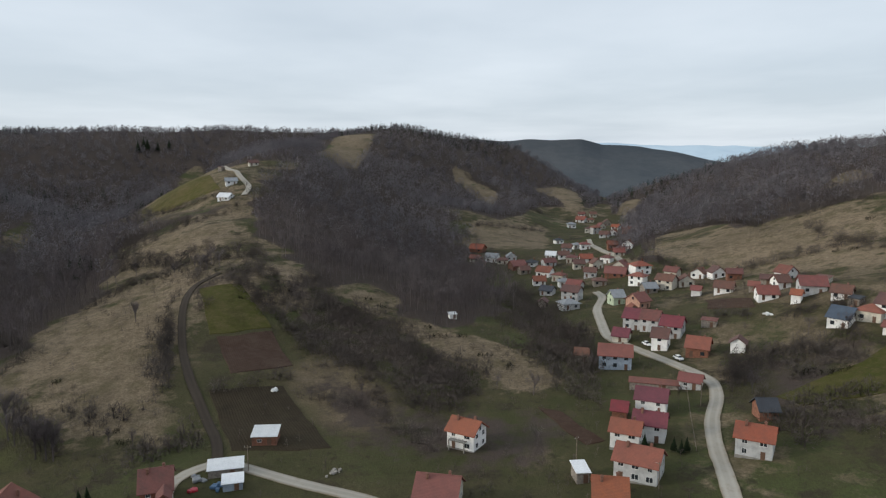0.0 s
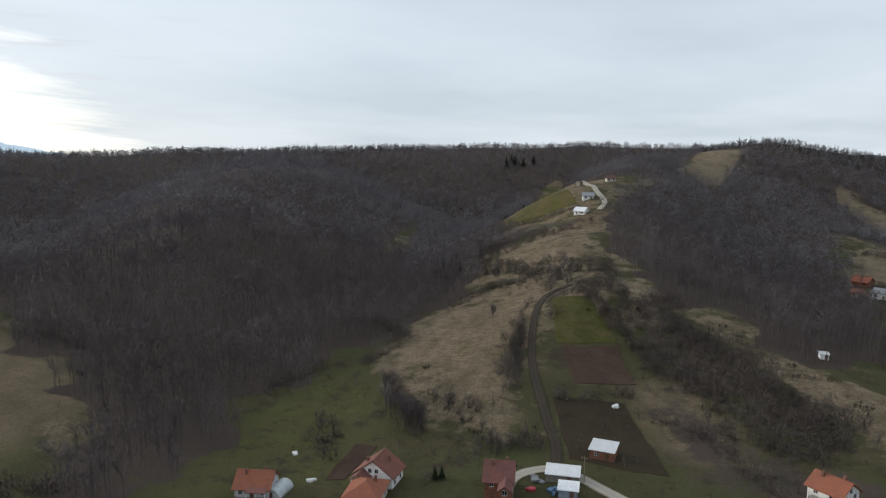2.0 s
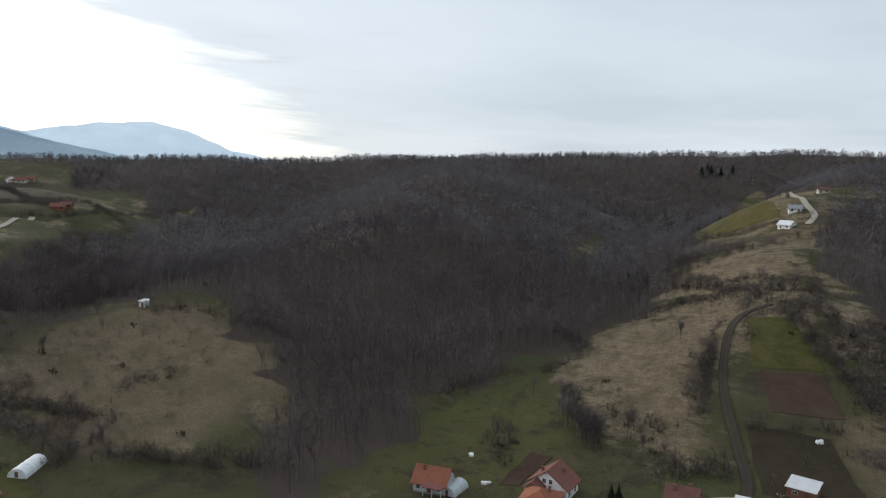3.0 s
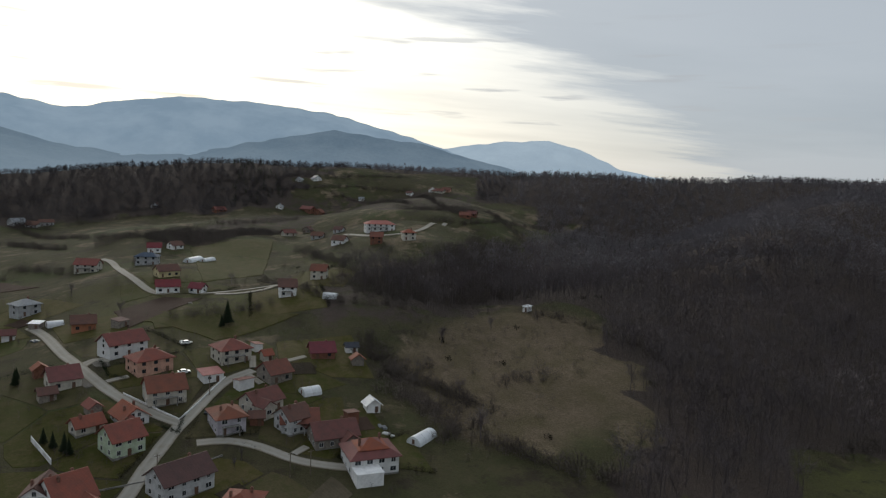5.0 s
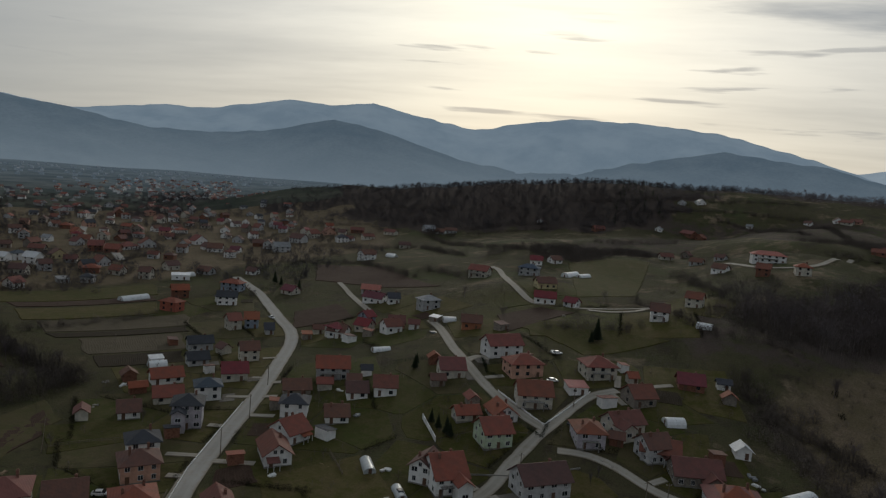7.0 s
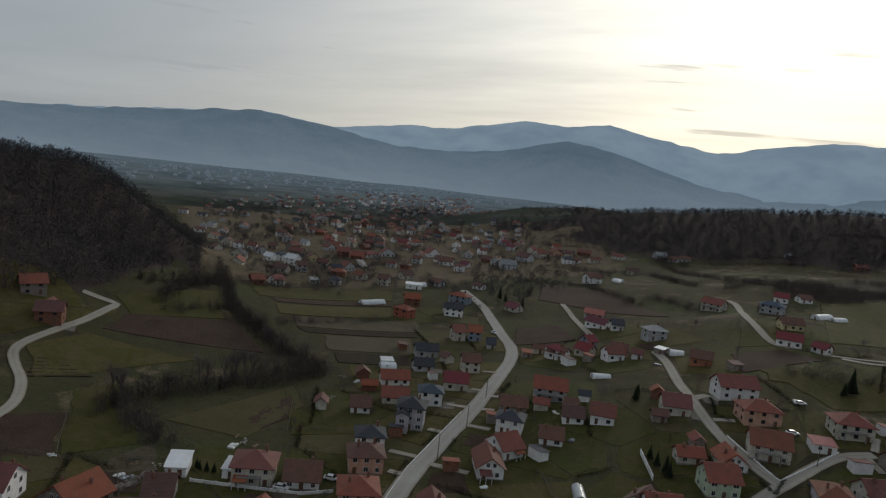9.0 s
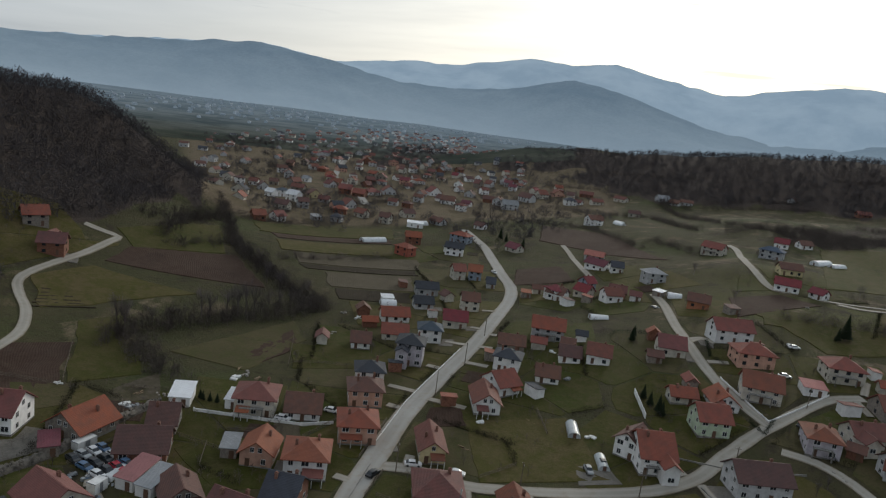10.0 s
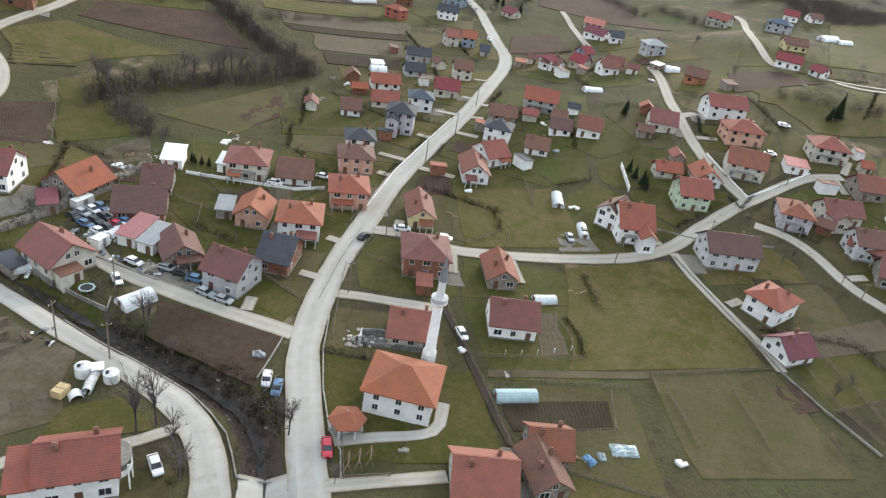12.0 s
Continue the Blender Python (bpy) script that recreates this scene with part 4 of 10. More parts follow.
field("dirt_patch", "trampled brown earth beside the barn", "fallow", [(-87.2, -175.2), (-97.4, -167.9), (-92.3, -157.7), (-78.2, -159.4)])
road("main_road", "pale dusty asphalt road through the village", [(-51.4, -38.2), (-56.7, -43.8), (-62.8, -50), (-72.1, -59), (-81.2, -67.2), (-93, -74.6), (-110.3, -83.1), (-130.5, -90.8), (-154.5, -99.5), (-183, -106.8), (-216.1, -114.3), (-258.6, -126.9), (-289.9, -137.4), (-311.3, -148.3), (-330.3, -162.9), (-363, -187.0), (-391.1, -208.3), (-411.1, -226.7), (-436.6, -251.1)], 6.0, M_ROAD, 0.2)
road("far_street", "grey street between the roofs of the lower village", [(-450.9, -354.8), (-491.8, -395.9), (-523.6, -435), (-546.8, -466.8), (-571, -494.3), (-628.5, -540), (-714.2, -605.3), (-811, -675.7), (-933.5, -755.7), (-1110.9, -851)], 7, M_ROAD, 0.3)
road("creek_road", "pale dusty road beside the creek", [(-53.6, -131), (-54.4, -121), (-55.0, -111), (-55.5, -101), (-56.2, -94), (-57.0, -87), (-57.3, -81)], 4.2, M_ROAD, 0.15)
road("creek_road", "pale dusty road widening towards the junction", [(-57.0, -89), (-57.2, -81), (-56.9, -73.5), (-55.6, -67), (-52.8, -61), (-49.4, -56.4), (-43.5, -50.0)], 5.6, M_ROAD, 0.16)
road("bridge_road", "pale paved junction over the creek", [(-46.2, -55.8), (-51.7, -52.1), (-55.5, -47.8), (-56.4, -43.5)], 6.4, M_ROAD, 0.19)
road("driveway", "grey paved drive behind the corner house", [(-53.5, -68), (-45.8, -71.2), (-40.7, -75.4), (-36.9, -78.9), (-30, -80.5)], 2.2, M_LANE, 0.18)
road("lane", "pale concrete lane between houses", [(-83.4, -71.8), (-82.2, -76.5), (-79.4, -85.8), (-76.3, -98.2), (-74.3, -107.6), (-73.6, -113.8), (-75.1, -120.6)], 4, M_LANE, 0.14)
road("lane", "pale winding village lane", [(-125.9, -89.1), (-132, -79.5), (-134.3, -67.5), (-140.6, -58.2), (-147.7, -49.1), (-157.8, -38), (-166.5, -30.5), (-177.5, -25), (-192.2, -21.7), (-209.6, -16.8), (-220.2, -12.7), (-236.7, -6.2), (-245.7, -1), (-252, 6.6)], 4.2, M_LANE, 0.16)
road("lane", "pale lane climbing past the houses", [(-216, -14.8), (-223.1, -22.9), (-236.4, -35), (-254.8, -46.6), (-281.5, -59.9), (-314.1, -73.8), (-332.4, -83.7)], 4, M_LANE, 0.18)
road("driveway", "pale concrete driveway", [(-263.9, -50.8), (-269.8, -47.9), (-268.2, -41.8)], 4, M_LANE, 0.15)
road("farm_track", "two-rut farm track along a concrete channel", [(-174.5, -23.7), (-167, -16.5), (-157.6, -4.9), (-150.8, 3.7), (-144.3, 9.6)], 2.6, M_LANE, 0.13)
road("lane", "pale gravel lane on the slope", [(-204.2, -9.7), (-204.4, -1.1), (-200.7, 7.2), (-192.5, 17.1), (-188.7, 25.6), (-185.6, 36)], 3.6, M_LANE, 0.14)
road("footpath", "narrow worn path beside a fence", [(-112, -56), (-109.2, -51.7), (-102.4, -44.1), (-93.8, -34.5), (-86.2, -25.4)], 1.6, M_TRACK, 0.2)
road("mosque_path", "grey paved path to the mosque", [(-67.1, -48.1), (-72.1, -43.9), (-79.8, -37.3), (-87, -39.6)], 2.2, M_ROAD, 0.2)
road("driveway", "pale paved driveway", [(-59.5, -43.2), (-64.1, -38.9), (-73.2, -30.2)], 2.6, M_LANE, 0.2)
road("driveway", "grey driveway beside the old house", [(-99.3, -75.5), (-102.7, -70.6), (-106.3, -64.2), (-111.4, -55.7)], 3, M_LANE, 0.2)
road("lane", "pale lane to the upper houses", [(-485.3, -81.4), (-467.7, -72.2), (-410.9, -57.3), (-379.9, -45.3), (-364.7, -36.2), (-365.1, -29.3)], 4, M_LANE, 0.2)
road("lane", "pale lane leaving the upper houses", [(-360.1, -16.4), (-361, -9.4), (-363, 1.9), (-369, 21.2)], 3, M_LANE, 0.2)
road("lane", "pale lane between gardens", [(-441.7, -176.6), (-415.6, -159.9), (-377.8, -138), (-348.8, -119.4)], 3.4, M_LANE, 0.2)
road("river_lane", "pale winding gravel lane by the wooded hill", [(-87.2, -192.3), (-94.9, -196.7), (-104.2, -204.3), (-112.5, -217.4), (-117.1, -230.7), (-121.4, -240.1), (-127.8, -245.3), (-140.4, -250.9), (-154.6, -256.7), (-170.7, -265.4), (-176.9, -269.2), (-173.3, -273.7), (-167.9, -279.4)], 3.3, M_LANE, 0.16)
road("valley_road", "pale road winding up the valley", [(59.9, 127.6), (62.2, 141.4), (64.8, 153.1), (67.9, 167.2), (72.7, 182.1), (79.6, 197.1), (82.6, 210.8), (78.4, 227.4), (72, 244.7), (66.5, 259), (64.3, 268.1), (66, 286.9), (69.5, 311), (76.8, 333.5), (76.9, 347.6)], 3.9, M_LANE, 0.2)
road("valley_road", "pale road among the upper village houses", [(101.5, 371.3), (109.2, 440.2), (107.2, 466.1), (108.4, 507.5), (116.7, 560)], 4, M_LANE, 0.3)
road("farm_road", "pale gravel road at the foot of the spur", [(-61.5, 139.2), (-65.8, 156.4), (-65.8, 164.4), (-62.2, 169.3), (-57.5, 171.7), (-50.9, 169.9), (-36.5, 162.9), (-20.4, 155.8), (-10.8, 150.4)], 3.6, M_LANE, 0.15)
road("farm_track", "muddy farm track climbing the spur", [(-58, 171.7), (-62.6, 185.1), (-72.5, 203.4), (-84.2, 224.9), (-96, 252.1), (-104.6, 278.9), (-107.6, 300.5), (-101.1, 313.9)], 3.0, M_TRACK, 0.2)
road("ridge_track", "pale track through the hill hamlet", [(-135.3, 479.7), (-136.5, 496.3), (-151.4, 527), (-193.1, 624.8)], 4, M_LANE, 0.3)
road("lane", "pale lane past the upper houses", [(-356.9, -9.1), (-353.8, 2.2), (-357.5, 13.5), (-369.3, 21.3)], 3.5, M_LANE, 0.25)
road("lane", "pale lane on the hillside", [(-514.8, 76), (-480.2, 90.8), (-476.5, 109.9), (-505, 133.3), (-557.2, 165.8)], 4, M_LANE, 0.25)


# ---- woods of bare trees ----
def bare_tree_arrays(rng, height, limbs, twigs, girth=0.2, twig_width=0.3, low=0.32, slender=1.0):
    """Triangles of a leafless tree: tapering trunk, rising limbs, sprays of twigs."""
    tris = []

    def stick(a, b, r0, r1):
        a, b = np.array(a), np.array(b)
        ax = (b - a) / (np.linalg.norm(b - a) + 1e-6)
        u = np.cross(ax, (0.3, 0.5, 0.8))
        u /= np.linalg.norm(u) + 1e-6
        v = np.cross(ax, u)
        ring = [(math.cos(k * 2.094), math.sin(k * 2.094)) for k in range(3)]
        lo = [a + (u * c + v * s) * r0 for c, s in ring]
        hi = [b + (u * c + v * s) * r1 for c, s in ring]
        for k in range(3):
            q = (k + 1) % 3
            tris.extend([(lo[k], lo[q], hi[q]), (lo[k], hi[q], hi[k])])

    def blade(a, b, w):
        a, b = np.array(a), np.array(b)
        side = rng.normal(size=3)
        side -= (b - a) * np.dot(side, b - a) / (np.dot(b - a, b - a) + 1e-6)
        side *= w / (np.linalg.norm(side) + 1e-6)
        tris.append((a - side, a + side, b))

    lean = rng.normal(size=2) * 0.03 * height
    top = np.array((lean[0], lean[1], height * 0.8))
    stick((0, 0, -0.6), top * 0.5, girth, girth * 0.6)
    stick(top * 0.5, top, girth * 0.6, girth * 0.1)
    spread, crown = slender * height * (0.28 + 0.08 * rng.random()), height * 0.36
    for k in range(limbs):
        s = low + (0.82 - low) * (k + rng.random()) / limbs
        base = top * s
        turn = rng.random() * 6.28
        f = 0.65 + 0.4 * rng.random()
        rise = rng.random() * 1.35 - 0.35
        tip = np.array((math.cos(turn) * spread * f * math.cos(rise), math.sin(turn) * spread * f * math.cos(rise), height * 0.62 + crown * f * math.sin(rise)))
        tip[2] = max(tip[2] - height * (0.32 - low) * (1 - s) * 1.5, base[2] + 0.08 * height) + (1 - slender) * 0.4 * height * rng.random()
        blade(base, tip, girth * 0.4)
        for q in range(twigs):
            start = base + (tip - base) * (0.35 + 0.65 * rng.random())
            way = rng.normal(size=3) * 0.8 + np.array((math.cos(turn) * 0.6, math.sin(turn) * 0.6, 0.5 + 2 * (1 - slender)))
            blade(start, start + way / np.linalg.norm(way) * height * (0.08 + 0.09 * rng.random()), girth * twig_width)
    return np.array(tris)


def crown_tree_arrays(rng, height, count, size, low=0.58, slim=0.30):
    """Triangles of a broad leafless tree seen from afar: stem and a round, open crown of twig sprays."""
    tris = [((-0.2, 0, -0.5), (0.2, 0, -0.5), (0, 0, height * 0.7)), ((0, -0.2, -0.5), (0, 0.2, -0.5), (0, 0, height * 0.7))]
    wide, tall = height * (0.36 + 0.08 * rng.random()), height * (0.94 - low)
    for k in range(count):
        d = rng.normal(size=3)
        d /= np.linalg.norm(d)
        r = 0.45 + 0.55 * rng.random() ** 0.5
        at = np.array((d[0] * wide * r, d[1] * wide * r, height * low + d[2] * tall * r))
        way = d * np.array((0.7, 0.7, 0.5)) + rng.normal(size=3) * 0.35 + np.array((0, 0, 0.35))
        way *= size * (0.6 + 0.8 * rng.random()) / np.linalg.norm(way)
        side = np.cross(way, rng.normal(size=3))
        side *= size * slim / (np.linalg.norm(side) + 1e-6)
        tris.append((at - side, at + side, at + way))
    return np.array(tris, float)


def scatter(name, label, mat, places, kinds, rng, low, high, category="woods"):
    """Many trees as one object."""
    chunks = []
    places = off_roads(places)
    for (x, y), z in zip(places, ground_z(places[:, 0], places[:, 1])):
        t = kinds[rng.integers(len(kinds))]
        a, s = rng.random() * 6.28, low + (high - low) * rng.random()
        c, n = math.cos(a) * s, math.sin(a) * s
        m = np.array(((c, -n, 0), (n, c, 0), (0, 0, s * (0.85 + 0.3 * rng.random()))))
        chunks.append(t @ m.T + (x, y, z))
    v = np.concatenate(chunks).reshape(-1, 3)
    me = bpy.data.meshes.new(name)
    me.vertices.add(len(v))
    me.vertices.foreach_set("co", v.ravel())
    me.loops.add(len(v))
    me.loops.foreach_set("vertex_index", np.arange(len(v)))
    me.polygons.add(len(v) // 3)
    me.polygons.foreach_set("loop_start", np.arange(0, len(v), 3))
    me.polygons.foreach_set("loop_total", np.full(len(v) // 3, 3))
    me.update()
    me.materials.append(mat)
    return tagged(new(name, me), label, category, kind="stuff")


def bark(name, a, b):
    m, T = material(name)
    at = T.add("ShaderNodeNewGeometry").outputs["Position"]
    isle = T.add("ShaderNodeNewGeometry").outputs["Random Per Island"]
    stand = T.ramp(T.noise(at, 0.012, 4.0), (0.38, 0.0), (0.62, 1.0))
    single = T.ramp(T.noise(T.vec("MULTIPLY", at, (1, 1, 0)), 0.13, 2.0), (0.35, 0.0), (0.65, 1.0))
    c = T.mix(stand, a, b)
    group = T.ramp(T.noise(T.vec("MULTIPLY", at, (1, 1, 0.3)), 0.045, 3.0), (0.40, 0.0), (0.60, 1.0))
    c = T.mix(T.math("MULTIPLY", group, 0.55), c, tuple(x * y for x, y in zip(b, (0.62, 0.55, 0.55))))
    c = T.mix(T.math("MULTIPLY", single, 0.45), c, tuple(x * 0.5 for x in b))
    c = T.mix(T.math("MULTIPLY", isle, 0.05), c, tuple(x * 0.5 for x in a))
    s = principled(T, c, 0.95, 0.0, None, Specular_IOR_Level=0.05)
    lean = T.vec("MULTIPLY", T.add("ShaderNodeNewGeometry").outputs["Normal"], (0.24, 0.24, 0.16))
    T.put(s, "Normal", T.vec("NORMALIZE", T.vec("ADD", lean, (0, 0, 0.7))))
    return m


M_WOOD = bark("bare brown wood", (0.226, 0.186, 0.178), (0.138, 0.117, 0.116))
# paler and bluer than the near wood: distance haze put into the bark colour
M_HAZED_WOOD = bark("bare wood greyed for haze", (0.300, 0.268, 0.274), (0.200, 0.183, 0.194))
M_HEDGEROW = bark("dark brown hedgerow wood", (0.130, 0.106, 0.090), (0.090, 0.076, 0.068))
M_TWIG = bark("brushwood", (0.165, 0.135, 0.112), (0.115, 0.097, 0.085))
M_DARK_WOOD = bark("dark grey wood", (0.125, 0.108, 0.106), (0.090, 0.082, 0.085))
M_THICKET = bark("dark thicket twigs", (0.040, 0.036, 0.022), (0.030, 0.030, 0.018))
M_PINE = bark("dark needles", (0.022, 0.040, 0.017), (0.030, 0.042, 0.022))
rng = np.random.default_rng(5)
TREES = [bare_tree_arrays(rng, 11 + k % 3, 11, 10, 0.13, 0.6, 0.12) for k in range(8)]
TALL_TREES = [bare_tree_arrays(rng, 14 + k % 3, 10, 11, 0.15, 0.42, 0.30, 0.8) for k in range(8)]
FAR_TREES = [crown_tree_arrays(rng, 10.5, 64, 1.3, 0.54, 0.19) for k in range(7)]
SKY_TREES = [crown_tree_arrays(rng, 9, 44, 1.5, 0.46, 0.42) for k in range(7)]
BUSHES = [bare_tree_arrays(rng, 2.6, 7, 5, 0.07, 0.6, 0.1) for k in range(6)]
SHRUBS = [crown_tree_arrays(rng, 3.0, 40, 0.95, 0.40, 0.085) for k in range(7)]
HILL_TREES = [crown_tree_arrays(rng, 10.5, 62, 1.7, 0.5, 0.17) for k in range(7)]
TUFTS = [bare_tree_arrays(rng, 2.0, 5, 4, 0.08, 0.8, 0.04) for k in range(6)]


ROAD_POINTS = np.concatenate([np.array(r) for r in ROADS])


def off_roads(p, gap=3.6):
    """Leave out places on or beside a road."""
    keep = np.ones(len(p), bool)
    for k in range(0, len(p), 2000):
        q = p[k:k + 2000]
        near = np.full(len(q), 1e9)
        for m in range(0, len(ROAD_POINTS), 400):
            r = ROAD_POINTS[m:m + 400]
            near = np.minimum(near, np.hypot(q[:, None, 0] - r[None, :, 0], q[:, None, 1] - r[None, :, 1]).min(1))
        keep[k:k + 2000] = near > gap
    return p[keep]


def places_in(rng, x0, x1, y0, y1, step, test):
    gx, gy = np.meshgrid(np.arange(x0, x1, step), np.arange(y0, y1, step))
    p = np.stack([gx.ravel(), gy.ravel()], -1)
    p = p + rng.uniform(-0.5, 0.5, p.shape) * step
    return p[test(p[:, 0], p[:, 1])]


def dark_hill(X, Y):
    return wooded(X, Y) & (bearing(X, Y) > 138) & (bearing(X, Y) < 172) & (np.hypot(X, Y) < 640)


def woods_band(lo, hi):
    def test(X, Y):
        b = bearing(X, Y)
        mingle = np.sin(X * 12.9898 + Y * 78.233) * 437.58
        d = np.hypot(X, Y) + 150 * (mingle - np.floor(mingle) - 0.5)
        seen = (b > -40) & (b < 172)
        return wooded(X, Y) & (d >= lo) & (d < hi) & seen & ~dark_hill(X, Y)
    return test


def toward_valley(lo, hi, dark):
    """The same band, split: plateau woods towards the sun take a darker, backlit colour."""
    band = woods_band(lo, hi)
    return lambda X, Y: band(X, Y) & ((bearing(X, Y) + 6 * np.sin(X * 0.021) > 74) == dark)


scatter("near_woods", "bare grey-brown winter woodland on the slopes", M_WOOD, places_in(rng, -540, 320, -540, 560, 5.3, woods_band(0, 460)), TALL_TREES, rng, 0.65, 1.2)
# dark: the shade of woods seen against the sun, put into the bark colour
for dark, mat, label in ((False, M_HAZED_WOOD, "bare grey-brown winter woodland on the hills"), (True, M_DARK_WOOD, "dark bare woodland on the plateau")):
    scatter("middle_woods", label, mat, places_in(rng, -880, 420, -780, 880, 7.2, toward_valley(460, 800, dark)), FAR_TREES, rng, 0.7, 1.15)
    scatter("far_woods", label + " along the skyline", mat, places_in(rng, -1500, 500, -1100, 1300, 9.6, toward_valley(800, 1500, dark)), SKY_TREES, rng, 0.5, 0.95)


def pines_here(X, Y):
    """Clumps of pine among the bare woods on the tops."""
    patch = np.sin(X * 0.011 + 2) * np.cos(Y * 0.013 - X * 0.004)
    return woods_band(560, 1250)(X, Y) & (patch > 0.50 - 0.40 * (np.hypot(X, Y) > 940))


def pine_arrays(rng, height, whorls, sprays):
    """Triangles of a pine: whorls of drooping sprays round a stem."""
    tris = []
    for k in range(whorls):
        f = k / (whorls - 1)
        z, r = height * (0.15 + 0.83 * f), height * 0.24 * (1.04 - f)
        for q in range(sprays):
            a = rng.random() * 6.28
            d = np.array((math.cos(a), math.sin(a), 0))
            side = np.array((-math.sin(a), math.cos(a), 0)) * r * 0.34
            root = np.array((0, 0, z + height * 0.06))
            tip = d * r * (0.8 + 0.4 * rng.random()) + np.array((0, 0, z - height * 0.04 * rng.random()))
            tris.append((root, tip - side, tip + side))
    return np.array(tris)


PINES = [pine_arrays(rng, 11, 8, 5) for k in range(4)]
def between_far_houses(X, Y):
    """Clumps of trees in and round the lower village."""
    clump = np.sin(X * 0.031 + 0.6) * np.cos(Y * 0.043 + X * 0.012) + 0.5 * np.sin(X * 0.11 - Y * 0.09)
    return ~wooded(X, Y) & (np.hypot(X, Y) > 430) & (bearing(X, Y) > 108) & (bearing(X, Y) < 141) & (clump > -0.15)


scatter("village_trees", "dark leafless trees between the far houses", M_DARK_WOOD, places_in(rng, -1150, -300, -860, -200, 9.5, between_far_houses), SKY_TREES, rng, 0.3, 0.75, "trees")


scatter("dark_hill_woods", "dark dense woodland on the hill down the valley", M_DARK_WOOD, places_in(rng, -420, 10, -640, -180, 4.9, dark_hill), HILL_TREES, rng, 0.5, 0.9)
scatter("pine_clumps", "dark green pines among bare woods", M_PINE, places_in(rng, -1200, 400, 0, 1250, 12.0, pines_here), PINES, rng, 0.6, 0.95)


# ---- brush, hedgerow trees and tussocks ----
def along(rows, step, off):
    out = []
    for line in rows:
        for (x0, y0), (x1, y1) in zip(line, line[1:]):
            n = max(2, int(math.hypot(x1 - x0, y1 - y0) / step))
            for k in range(n):
                t = (k + rng.random()) / n
                out.append((x0 + (x1 - x0) * t + rng.normal() * off, y0 + (y1 - y0) * t + rng.normal() * off))
    return np.array(out)


TREE_ROWS = [
    [(-117.2, -185.4), (-128.6, -192.5), (-122.1, -171.8), (-121.3, -160.9)],
    [(-124.7, -193.3), (-132.8, -191.9), (-145.4, -189.2), (-161.4, -186.2), (-180.8, -182.0), (-201.9, -176.8)],
    [(-134.3, -195.4), (-146.9, -192.7), (-162.9, -189.7), (-182.3, -185.5), (-203.4, -180.3)],
    [(-224.9, -237.7), (-218.9, -217.8), (-209.6, -195.9), (-207, -175.7)],
    [(-238.3, -273.4), (-228.9, -250), (-228.3, -233.9)],
    [(-202.8, -291.7), (-233.1, -298), (-261, -305)],
    [(-129.5, 201.6), (-107.1, 180.4), (-102.6, 177.7)],
    [(-171.3, 367), (-131.2, 348.1), (-97.1, 348.2)],
    [(-294.2, -342.9), (-235.1, -261.3), (-217.2, -223.8), (-212.3, -201.3), (-201.3, -175.1)],
    [(-200.2, -273), (-223.9, -288.3), (-269.6, -313.1)],
    [(-756.9, -204), (-741.3, -167.3)],
    [(-535.7, -93), (-580.6, -58.6)],
    [(-538.7, -561.1), (-563.9, -518.7)],
    [(-631.1, -826.2), (-675.4, -773.6), (-768.9, -757.3)],
    [(83.8, 202.9), (102.2, 222)],
    [(49.4, 277.7), (52.8, 240)],
]
